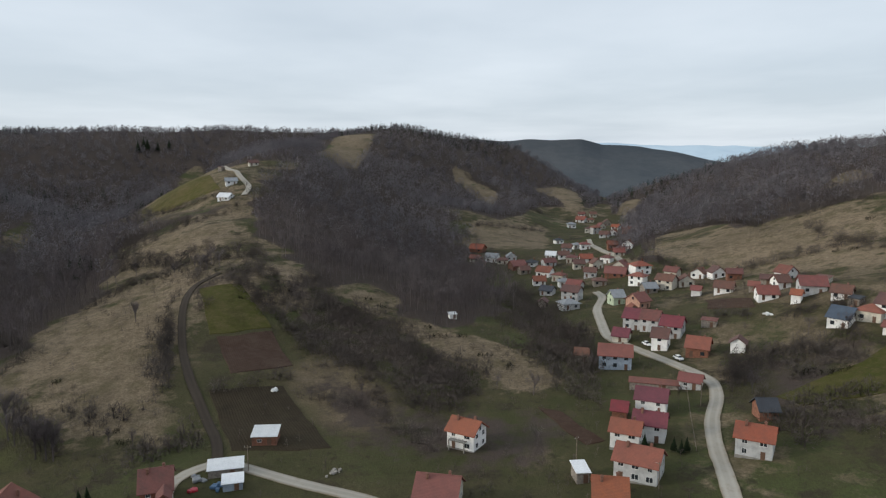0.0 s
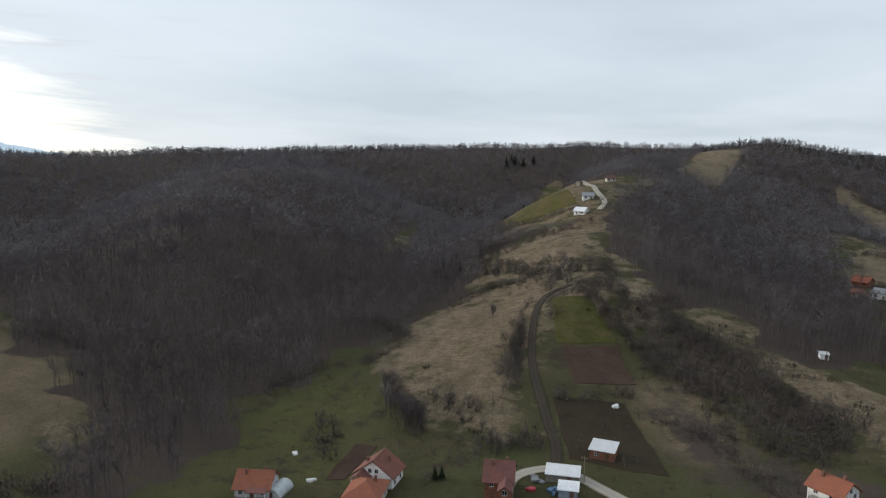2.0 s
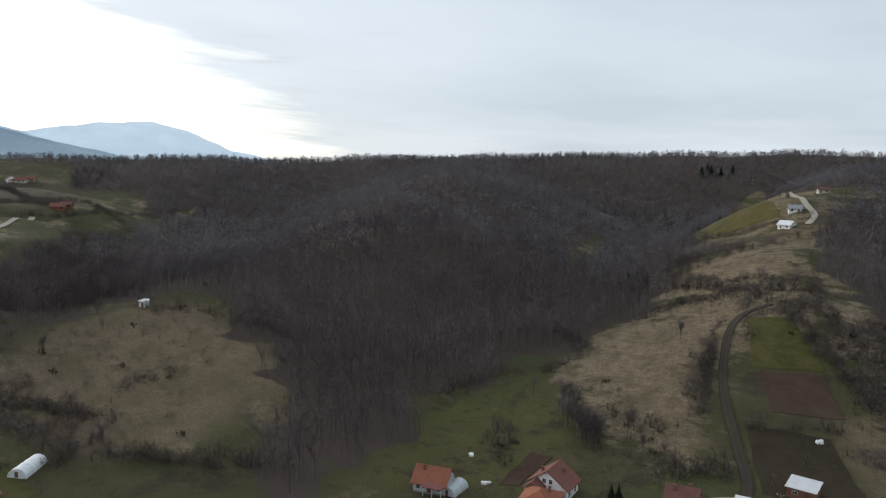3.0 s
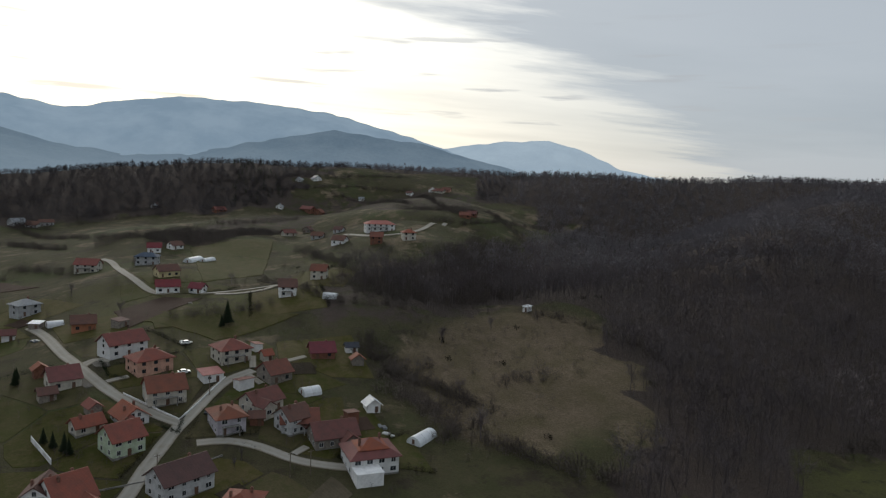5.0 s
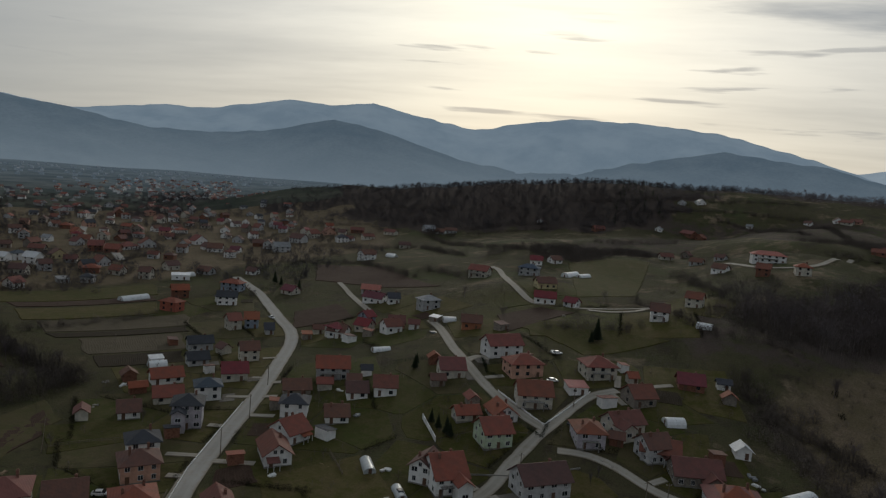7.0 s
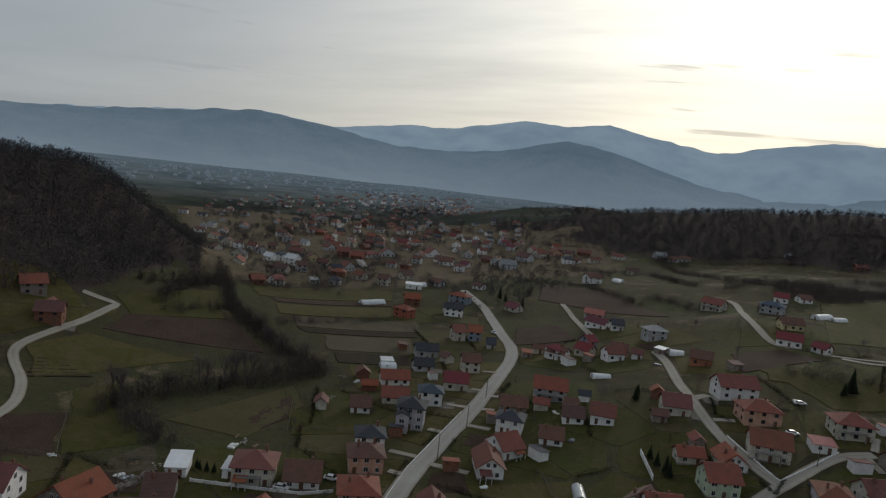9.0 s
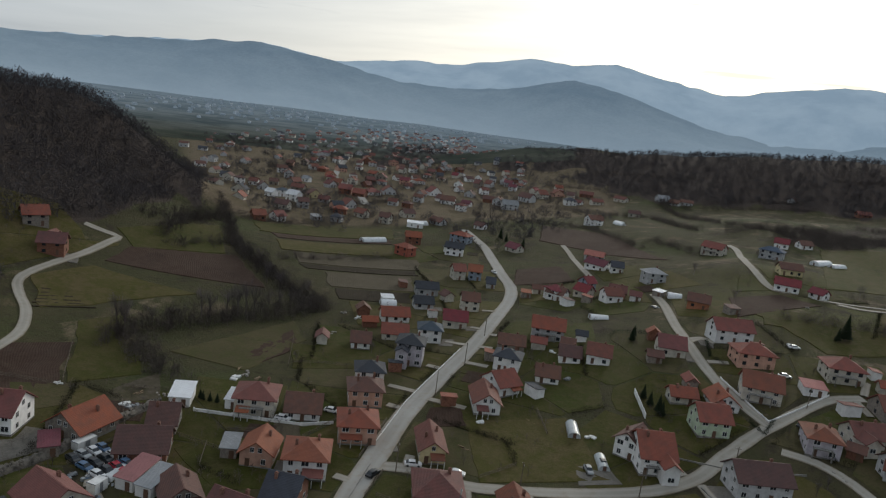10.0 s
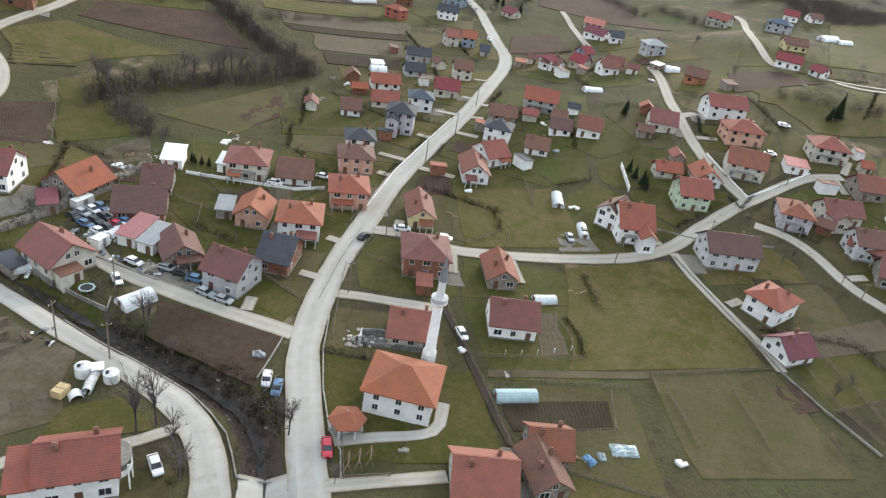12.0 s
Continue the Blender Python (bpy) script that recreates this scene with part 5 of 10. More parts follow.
BRUSH_ROWS = [
    [(-68, -63.8), (-64.5, -56.5), (-59, -51.3)],
    [(-280.5, 53.3), (-261.7, 53.6), (-248.8, 61), (-239, 73.5), (-223.1, 79)],
    [(-124.2, -182.4), (-122.4, -164.8), (-119.1, -151.2)],
    [(-97.8, 231.4), (-105.3, 280.6), (-114.2, 336.8)],
    [(-155.6, 330.2), (-122.9, 335.6), (-102, 346.3)],
    [(-105.3, 378.6), (-82.8, 324.7), (-64.6, 277.2)],
    [(-17.6, 253.3), (2.9, 220.3), (11.8, 214.6)],
    [(-257, 53.5), (-243.7, 66.4), (-229.1, 75.4)],
    [(-195.2, 76.2), (-175.7, 93.9), (-163.2, 108.3)],
    [(83.5, 198), (97.2, 218.8), (114.9, 225.8), (122.8, 207.2)],
    [(94.6, 183.8), (110.2, 184.6), (119.9, 183.6)],
    [(-94.6, 226), (-100.6, 252), (-108.6, 292.8)],
    [(50.2, 269.7), (48.5, 228.2), (44.4, 199.8)],
    [(-756.9, -204), (-607, -114.4), (-526.7, -47.5)],
    [(-517.3, -289.8), (-528, -236.8), (-529.1, -193.4), (-462.5, -131.9)],
    [(-389.1, 14.5), (-320.1, 43.7), (-310.1, 79.2)],
    [(-315.7, -27.4), (-324.8, 15.3)],
    [(-670.1, -19.6), (-710.7, 57.8)],
    [(-849.5, 26.9), (-863.3, 138.1), (-842.7, 205.1)],
    [(-497.3, 41.6), (-418.8, 55.8), (-383, 64.1)],
    [(-638.5, -280.5), (-649.1, -179.5), (-547.2, -115.2)],
    [(-489, -131.5), (-449.1, -90.9)],
    [(-771.8, -163), (-806.3, -122.5), (-802.5, -73.5)],
    [(-751.2, -153), (-779, -106.5), (-782.8, -59.6)],
    [(-826.9, 201.7), (-629.7, 186.3), (-625.6, 228.6), (-539.2, 227.4)],
    [(-570.3, 150), (-553.4, 183.8), (-687.6, 380.5)],
    [(-841.5, 107.6), (-813, 151.4), (-673.4, 164.7)],
    [(-423.1, 116.4), (-411.2, 138.4), (-403.6, 157.7)],
    [(-881.4, -54.8), (-894.6, 70.1), (-899.4, 217.6)],
    [(-865.1, -319.7), (-862.4, -195.3)],
    [(-782.2, -343.4), (-788.7, -280.3)],
    [(-351.6, -363), (-493.5, -358.9)],
    [(-286.6, -318.1), (-356.2, -303.2)],
    [(-246, -242.9), (-307.5, -223.1)],
    [(-195.2, -261.7), (-236.7, -265.2)],
    [(23.8, 831.3), (71.5, 768.5), (104.5, 738.6)],
    [(26.6, 590.5), (89.1, 627.1)],
    [(144.4, 531.9), (179.3, 477.4), (185.3, 406.1)],
    [(143.3, 341.5), (173, 335.8), (203.9, 325.3)],
    [(196, 395.3), (222.3, 398.2), (234.6, 377.3)],
    [(103.2, 269.8), (115.7, 258.1)],
    [(-234.7, 507.6), (-179.7, 493.1), (-149.2, 485.3)],
    [(-176.9, 394), (-155.7, 425.6), (-134.9, 461.7)],
    [(-44, 216.3), (-25.2, 209.5), (-3.6, 178.4)],
    [(-38.7, 254.8), (-15.8, 225.8), (-0.7, 200.1)],
    [(25, 261.7), (35.4, 242.4), (38.5, 213.9)],
    [(-91, 305.7), (-70.4, 281.7), (-52.6, 265)],
    [(-89.8, 303.5), (-67.6, 275.3), (-48.1, 253.9)],
    [(-89.3, 213.8), (-98.8, 250.9), (-103.9, 283.8)],
    [(-94.7, 221.5), (-102.8, 254.8), (-106.6, 280.7)],
    [(-55.3, 301), (-32.9, 278.3), (-13.8, 257.1)],
    [(-13.8, 257.1), (-0.4, 236.9), (9.5, 222.9)],
    [(-82.6, 178.7), (-74.3, 184.5), (-64.9, 182.8)],
    [(-74.3, 214.4), (-60.5, 220.7), (-51.2, 230.4)],
    [(-189.6, 402.5), (-145.8, 361.2), (-122.7, 371.4)],
    [(-160.2, 307), (-151.3, 328), (-129.2, 343.9)],
    [(-195.1, 290.1), (-154.7, 254.9), (-156.6, 224.3)],
    [(39.5, 384.6), (42.6, 308.4), (43.9, 276)],
    [(35, 260.4), (41.8, 239.3), (48.4, 226.4)],
    [(-55.9, 270), (-34.9, 248.7), (-17.2, 208.8)],
    [(-170.9, 179.8), (-173.1, 202.1), (-170.3, 221.6)],
    [(-116.8, 206.6), (-98.9, 196.7), (-88, 198.9)],
    [(112.8, 413.6), (122.5, 362.3), (138.8, 359.1)],
    [(192.7, 376.1), (191.9, 331.5), (196.1, 309)],
    [(122.4, 250.3), (132.9, 243.5), (144.8, 233.9)],
    [(69.8, 163.4), (85.9, 171.6), (97.3, 174.4)],
    [(-246.1, 61.4), (-237.1, 74.7), (-219.1, 84.9)],
    [(-206.5, 64.5), (-184.3, 86.3), (-172.4, 104)],
    [(-282.3, 160), (-269.2, 172), (-246.6, 171.3)],
    [(-311.1, 129.7), (-293.9, 147.3), (-282.3, 160)],
    [(-239.7, 93.3), (-238.4, 108.4), (-231.5, 115.5)],
]
scatter("hedgerow_trees", "bare trees in rows along the stream", M_HEDGEROW, along(TREE_ROWS, 1.7, 1.7), TREES, rng, 0.3, 0.85, "trees")
scatter("brushwood", "leafless thicket along banks and field edges", M_TWIG, along(BRUSH_ROWS + TREE_ROWS, 1.0, 2.2), SHRUBS, rng, 0.5, 1.5, "brush")
M_REED = bark("dead grey-brown bank scrub", (0.150, 0.120, 0.092), (0.070, 0.058, 0.046))
scatter("creek_brush", "leafless scrub on the creek banks", M_REED, along([CREEK], 0.16, 2.6), TUFTS, rng, 0.4, 1.15, "brush")
scatter("bank_scrub", "dense brown scrub below the tilled plot", M_THICKET, along([[(-63.4, -99), (-64.2, -90), (-65.2, -80), (-66.3, -70), (-66.6, -62), (-64.4, -56)]], 0.35, 1.3), SHRUBS, rng, 0.3, 0.75, "brush")
STONES = [np.array([[(0, 0, s * 0.6), (s, 0.2 * s, 0), (0.3 * s, s, 0)], [(0, 0, s * 0.6), (0.3 * s, s, 0), (-s, 0.4 * s, 0)], [(0, 0, s * 0.6), (-s, 0.4 * s, 0), (-0.2 * s, -s, 0)],
                    [(0, 0, s * 0.6), (-0.2 * s, -s, 0), (s, 0.2 * s, 0)]]) for s in (0.3, 0.45, 0.6)]
scatter("creek_stones", "grey stones and rubble in the creek bed", plain("creek stone", (0.22, 0.20, 0.175), 0.9, wear=0.3), along([CREEK], 0.6, 1.7), STONES, rng, 0.3, 0.8, "stones")


def scrub(X, Y):
    X, Y = X + 5 * np.sin(Y * 0.15 + 1) + 3 * np.sin(Y * 0.4), Y + 5 * np.sin(X * 0.16 + 2) + 3 * np.sin(X * 0.37)
    hit = np.zeros(np.shape(X), bool)
    for poly in BRUSH:
        hit |= inside(X, Y, poly)
    return hit


scatter("scrub", "leafless grey-brown scrub on the slopes", M_TWIG, places_in(rng, -620, 200, -100, 440, 3.0, scrub), SHRUBS, rng, 0.6, 1.7, "brush")


def loose(X, Y):
    d, z, b = np.hypot(X, Y), ground_z(X, Y), bearing(X, Y)
    patch = np.sin(X * 0.045 + 1) + np.cos(Y * 0.052 + X * 0.02) + 0.8 * np.sin(X * 0.13 + Y * 0.11)
    clear = np.ones(np.shape(X), bool)
    for poly in CLEARINGS:
        clear &= ~inside(X, Y, poly)
    for poly in PLOTS:
        clear &= ~inside(X, Y, poly)
    return (z > 2.5) & (d > 150) & (d < 620) & (b > -40) & (b < 104) & (patch > 0.0) & (np.sin(X * 7.1 + Y * 3.3) > -0.3) & ~wooded(X, Y) & clear


scatter("loose_bushes", "scattered leafless bushes on rough grass", M_TWIG, places_in(rng, -600, 330, -60, 620, 4.6, loose), SHRUBS, rng, 0.2, 0.9, "brush")


# ---- houses ----
WALL = {
    "white": plain("white plaster", (0.83, 0.82, 0.80), 0.9, wear=0.1), "cream": plain("cream plaster", (0.58, 0.54, 0.46), 0.9),
    "lightgrey": plain("grey plaster", (0.50, 0.50, 0.50), 0.9), "pink": plain("salmon plaster", (0.58, 0.34, 0.25), 0.9),
    "yellow": plain("yellow plaster", (0.58, 0.49, 0.28), 0.9), "orange": plain("orange plaster", (0.46, 0.19, 0.10), 0.9),
    "lilac": plain("lilac-grey plaster", (0.50, 0.46, 0.50), 0.9), "brick": plain("raw hollow brick", (0.26, 0.115, 0.072), 0.95, wear=0.3, scale=3),
    "block": plain("bare grey-brown block", (0.30, 0.26, 0.22), 0.95, wear=0.3, scale=3), "green": plain("pale green plaster", (0.50, 0.58, 0.42), 0.9),
    "blue": plain("grey-blue plaster", (0.30, 0.35, 0.42), 0.9), "red": plain("dull red plaster", (0.40, 0.12, 0.08), 0.9),
}
ROOF = {
    "orange": roof_tiles("orange clay tiles", (0.285, 0.100, 0.068), (0.215, 0.083, 0.060)),
    "red": roof_tiles("red clay tiles", (0.275, 0.085, 0.062), (0.188, 0.072, 0.056)),
    "redbrown": roof_tiles("weathered red-brown tiles", (0.215, 0.078, 0.058), (0.142, 0.064, 0.050)),
    "brown": roof_tiles("old brown tiles", (0.160, 0.076, 0.058), (0.108, 0.060, 0.050)),
    "maroon": roof_tiles("maroon sheet tiles", (0.22, 0.045, 0.055), (0.15, 0.04, 0.048)),
    "slate": roof_tiles("dark grey tiles", (0.055, 0.060, 0.072), (0.038, 0.040, 0.048)),
    "blueslate": roof_tiles("blue-grey tiles", (0.075, 0.10, 0.135), (0.055, 0.072, 0.10)),
    "metal": roof_tiles("grey sheet metal", (0.30, 0.31, 0.32), (0.22, 0.23, 0.24), 0.45),
    "pink": roof_tiles("faded pink sheet", (0.42, 0.17, 0.155), (0.33, 0.145, 0.13)),
    "white": roof_tiles("white sheet metal", (0.84, 0.85, 0.86), (0.72, 0.73, 0.74), 0.5),
}
WORD = {"lightgrey": "light grey", "brick": "raw brick", "block": "bare block", "redbrown": "weathered red-brown", "blueslate": "blue-grey",
        "slate": "dark grey", "metal": "grey metal", "lilac": "lilac-grey"}
M_GLASS = plain("dark window glass", (0.025, 0.03, 0.036), 0.12, wear=0.05)
M_FRAME = plain("white window frame", (0.72, 0.72, 0.70), 0.6)
M_DOOR = plain("brown door", (0.14, 0.075, 0.045), 0.6)
M_STACK = plain("sooty chimney brick", (0.24, 0.12, 0.085), 0.95, wear=0.3, scale=4)
M_CONCRETE = plain("weathered concrete", (0.27, 0.255, 0.23), 0.95, wear=0.25)
M_RAIL = plain("grey railing", (0.45, 0.45, 0.44), 0.5)


def box(bm, x0, x1, y0, y1, z0, z1):
    v = [bm.verts.new((x, y, z)) for z in (z0, z1) for x, y in ((x0, y0), (x1, y0), (x1, y1), (x0, y1))]
    for f in ((3, 2, 1, 0), (4, 5, 6, 7), (0, 1, 5, 4), (1, 2, 6, 5), (2, 3, 7, 6), (3, 0, 4, 7)):
        bm.faces.new([v[k] for k in f])


def boxes(*parts):
    bm = bmesh.new()
    for p in parts:
        box(bm, *p)
    return bm


def solid(verts, faces):
    bm = bmesh.new()
    v = [bm.verts.new(p) for p in verts]
    for f in faces:
        bm.faces.new([v[k] for k in f])
    bmesh.ops.recalc_face_normals(bm, faces=bm.faces[:])
    return bm


def slope_uv(bm):
    """Metres along the eave and up the slope, for the tile courses."""
    layer = bm.loops.layers.uv.new("tiles")
    bm.normal_update()
    for f in bm.faces:
        n = f.normal
        along = Vector((0, 0, 1)).cross(n)
        along = along.normalized() if along.length > 0.02 else Vector((1, 0, 0))
        rise = n.cross(along)
        for l in f.loops:
            l[layer].uv = (l.vert.co.dot(along), l.vert.co.dot(rise))
    return bm


def shared_mesh(name, bm, mat):
    me = bpy.data.meshes.new(name)
    bm.to_mesh(me)
    bm.free()
    me.materials.append(mat)
    return me


def put(name, mesh, parent, at, turn=0.0, size=(1, 1, 1)):
    ob = new(name, mesh)
    ob.parent = parent
    ob.location, ob.rotation_euler, ob.scale = at, (0, 0, turn), size
    return ob


# window of one metre by one metre on a wall that faces -y: frame with a pane set back in it
FRAME_MESH = shared_mesh("window_frame", boxes((-0.55, 0.55, -0.07, 0.02, -0.58, -0.48), (-0.55, 0.55, -0.07, 0.02, 0.48, 0.55), (-0.55, -0.48, -0.07, 0.02, -0.48, 0.48),
                                               (0.48, 0.55, -0.07, 0.02, -0.48, 0.48), (-0.03, 0.03, -0.06, 0.02, -0.48, 0.48)), M_FRAME)
PANE_MESH = shared_mesh("pane", boxes((-0.49, 0.49, -0.03, 0.0, -0.49, 0.49)), M_GLASS)
BARE_MESH = shared_mesh("window", boxes((-0.5, 0.5, -0.04, 0.0, -0.5, 0.5)), M_GLASS)
DOOR_MESH = shared_mesh("door", boxes((-0.5, 0.5, -0.05, 0.0, 0.0, 2.05), (-0.42, 0.42, -0.07, -0.05, 0.15, 0.95), (-0.42, 0.42, -0.07, -0.05, 1.1, 1.95)), M_DOOR)
STACK_MESH = shared_mesh("chimney", boxes((-0.3, 0.3, -0.3, 0.3, -1.4, 1.0), (-0.38, 0.38, -0.38, 0.38, 1.0, 1.12), (-0.2, 0.2, -0.2, 0.2, 1.12, 1.35)), M_STACK)


def window(parent, x, y, z, turn, w, h, near):
    if near:
        f = put("window", FRAME_MESH, parent, (x, y, z), turn, (w, 1, h))
        put("pane", PANE_MESH, f, (0, 0, 0))
    else:
        put("window", BARE_MESH, parent, (x, y, z), turn, (w, 1, h))


def gable_roof(L, S, eave, rise, over=0.75, thick=0.2):
    """Two slabs that meet at a ridge along x; S is the span across."""
    slope = rise / (S / 2)
    a, e, r = L / 2 + over * 0.8, S / 2 + over, eave + rise + 0.05
    low = r - slope * e
    prof = [(-e, low), (0, r), (e, low), (e, low + thick), (0.14, r + thick), (0.14, r + thick + 0.09), (-0.14, r + thick + 0.09), (-0.14, r + thick), (-e, low + thick)]
    n = len(prof)
    verts = [(s * a, y, z) for s in (-1, 1) for y, z in prof]
    faces = [tuple(range(n)), tuple(range(2 * n - 1, n - 1, -1))] + [(k, (k + 1) % n, n + (k + 1) % n, n + k) for k in range(n)]
    return verts, faces


def hip_roof(w, d, eave, rise, over=0.75, thick=0.18):
    a, b = w / 2 + over, d / 2 + over
    r = max(0.15, (w - d) / 2) if w >= d else 0.15
    q = 0.0 if w >= d else (d - w) / 2
    z0, z1, top = eave - 0.12, eave - 0.12 + thick, eave + rise
    verts = [(-a, -b, z0), (a, -b, z0), (a, b, z0), (-a, b, z0), (-a, -b, z1), (a, -b, z1), (a, b, z1), (-a, b, z1)]
    if w >= d:
        verts += [(-r, 0, top), (r, 0, top)]
        faces = [(3, 2, 1, 0), (0, 1, 5, 4), (1, 2, 6, 5), (2, 3, 7, 6), (3, 0, 4, 7), (4, 5, 9, 8), (6, 7, 8, 9), (5, 6, 9), (7, 4, 8)]
    else:
        verts += [(0, -q, top), (0, q, top)]
        faces = [(3, 2, 1, 0), (0, 1, 5, 4), (1, 2, 6, 5), (2, 3, 7, 6), (3, 0, 4, 7), (4, 5, 8), (6, 7, 9), (5, 6, 9, 8), (7, 4, 8, 9)]
    return verts, faces


HOUSE_RNG = random.Random(11)


def house(x, y, rot, w, d, storeys, roof, tiles, walls, axis="x", mosque=False, balcony=False, terrace=False, far=False, low=False, wings=True):
    """A village house: walls up to the roof, tiled roof, chimneys, windows, door; its front faces the house's own -y."""
    if not far and math.hypot(x, y) > 300:
        rot += (-34, -16, 0, 18, 36)[int(abs(x) * 7 + abs(y) * 13) % 5]
    front = Vector((x + math.sin(radians(rot)) * d / 2, y - math.cos(radians(rot)) * d / 2))
    z = float(ground_z(front.x, front.y)) + 0.1
    dist = math.hypot(x, y)
    near = dist < 235 and not far
    plain_shed = roof == "shed"
    name = "mosque" if mosque else ("shed" if plain_shed or w * d < 30 else "house")
    floors = {1: "single-storey", 1.5: "one-and-a-half-storey", 2: "two-storey", 3: "three-storey"}[storeys]
    cover = WORD.get(tiles, tiles)
    finish = WORD.get(walls, walls) + ("" if walls in ("brick", "block") else " plastered")
    if name == "shed":
        label = f"small {WORD.get(walls, walls)} shed with a {cover} roof"
    elif name == "mosque":
        label = "white village mosque with an orange tiled hip roof"
    else:
        label = f"{floors} {finish} house with a {cover} {'sheet' if tiles in ('metal', 'white', 'pink') else 'tiled'} {roof} roof"
    root = tagged(new(name), label, name, "village houses" if name == "house" else "")
    root.location, root.rotation_euler = (x, y, z), (0, 0, radians(rot))
    eave = {1: 2.6, 1.5: 3.4, 2: 4.85, 3: 7.4}[storeys] + 0.15
    if plain_shed:
        eave = 1.9 if low else (2.6 if w * d < 60 else 3.2)
    hw, hd, foot = w / 2, d / 2, -1.6
    pitch = 0.70 if roof == "gable" else 0.58
    base = [(-hw, -hd, foot), (hw, -hd, foot), (hw, hd, foot), (-hw, hd, foot), (-hw, -hd, eave), (hw, -hd, eave), (hw, hd, eave), (-hw, hd, eave)]
    sides = [(3, 2, 1, 0), (0, 1, 5, 4), (2, 3, 7, 6)]
    if roof == "gable" and axis == "x":
        rise = hd * pitch
        verts, faces = base + [(-hw, 0, eave + rise), (hw, 0, eave + rise)], sides + [(1, 2, 6, 9, 5), (3, 0, 4, 8, 7), (4, 5, 9, 8), (6, 7, 8, 9)]
        top = gable_roof(w, d, eave, rise)
    elif roof == "gable":
        rise = hw * pitch
        verts = base + [(0, -hd, eave + rise), (0, hd, eave + rise)]
        faces = [(3, 2, 1, 0), (1, 2, 6, 5), (3, 0, 4, 7), (0, 1, 5, 8, 4), (2, 3, 7, 9, 6), (5, 6, 9, 8), (7, 4, 8, 9)]
        tv, tf = gable_roof(d, w, eave, rise)
        top = [(-p[1], p[0], p[2]) for p in tv], tf
    elif roof == "hip":
        rise = min(hw, hd) * pitch
        verts, faces = base, sides + [(1, 2, 6, 5), (3, 0, 4, 7), (4, 5, 6, 7)]
        top = hip_roof(w, d, eave, rise)
    else:
        rise = 0.12 * d
        verts = base[:6] + [(hw, hd, eave + rise), (-hw, hd, eave + rise)]
        faces = sides + [(1, 2, 6, 5), (3, 0, 4, 7), (4, 5, 6, 7)]
        o, t = 0.35, 0.14
        lo, hi = eave - 0.12 * o + 0.02, eave + rise + 0.12 * o + 0.02
        top = ([(-hw - o, -hd - o, lo), (hw + o, -hd - o, lo), (hw + o, hd + o, hi), (-hw - o, hd + o, hi), (-hw - o, -hd - o, lo + t), (hw + o, -hd - o, lo + t),
                (hw + o, hd + o, hi + t), (-hw - o, hd + o, hi + t)], [(3, 2, 1, 0), (4, 5, 6, 7), (0, 1, 5, 4), (1, 2, 6, 5), (2, 3, 7, 6), (3, 0, 4, 7)])
    part("wall", solid(verts, faces), WALL[walls], root)
    part("roof", slope_uv(solid(*top)), ROOF[tiles], root)
    if near and name == "house":
        part("plinth", boxes((-hw - 0.05, hw + 0.05, -hd - 0.05, hd + 0.05, foot, 0.35)), M_CONCRETE, root)
    if name == "shed":
        put("door", DOOR_MESH, root, (w * 0.2, -hd, 0.0), 0, (1.1, 1, 0.85 if low else 1.0))
        if w > 6 and not low:
            window(root, -w * 0.2, -hd, 1.5, 0, 1.1, 0.8, near)
        return root
    # chimneys
    if not mosque:
        spots = [(0.22, 0.2)] if dist > 235 else [(0.24, 0.16), (-0.26, -0.12)][:HOUSE_RNG.choice((1, 2, 2))]
        for cx, cy in spots:
            px, py = cx * w, cy * d
            drop = abs(py) if (roof == "gable" and axis == "x") or (roof == "hip" and w >= d) else abs(px)
            put("chimney", STACK_MESH, root, (px, py, eave + max(0.6, rise - drop * pitch) + 0.3))
    # windows, storey by storey
    levels = max(1, int(storeys))
    n_front, n_side = max(1, round(w / (3.4 if near else 4.2))), max(1, round(d / (4.2 if near else 6)))
    if mosque:
        for k in range(3):
            px = -hw + w * (k + 0.55) / 3
            for lev, tall in ((1.7, 1.15), (3.95, 1.35)):
                window(root, px, -hd, lev, 0, 0.95, tall, True)
                for side, turn in ((1, math.pi / 2), (-1, -math.pi / 2)):
                    window(root, side * hw, -hd + d * (k + 0.5) / 3, lev, turn, 0.9, tall, True)
        put("door", DOOR_MESH, root, (hw, -hd + 0.9, 0.05), math.pi / 2, (1.2, 1, 1.05))
        return root
    door_at = HOUSE_RNG.randrange(n_front)
    for lev in range(levels):
        zc = 1.55 + 2.55 * lev
        for k in range(n_front):
            px = -hw + w * (k + 0.5) / n_front
            if lev == 0 and k == door_at:
                put("door", DOOR_MESH, root, (px, -hd, 0.05), 0, (1.05, 1, 1.0))
            else:
                wide = HOUSE_RNG.choice((1.0, 1.2, 1.6)) if near else 1.3
                window(root, px, -hd, zc, 0, wide, 1.25, near)
        if not far:
            for k in range(n_side):
                py = -hd + d * (k + 0.5) / n_side
                for side, turn in ((1, math.pi / 2), (-1, -math.pi / 2)):
                    window(root, side * hw, py, zc, turn, 1.1, 1.2, near)
    if roof == "gable" and rise > 1.9 and not far:
        zc = eave + rise * 0.28
        if axis == "y":
            for off in ((-0.9, 0.9) if w > 7 else (0,)):
                window(root, off, -hd, zc, 0, 0.9, 1.1, near)
        else:
            for side, turn in ((1, math.pi / 2), (-1, -math.pi / 2)):
                window(root, side * hw, 0, zc, turn, 1.0, 1.1, near)
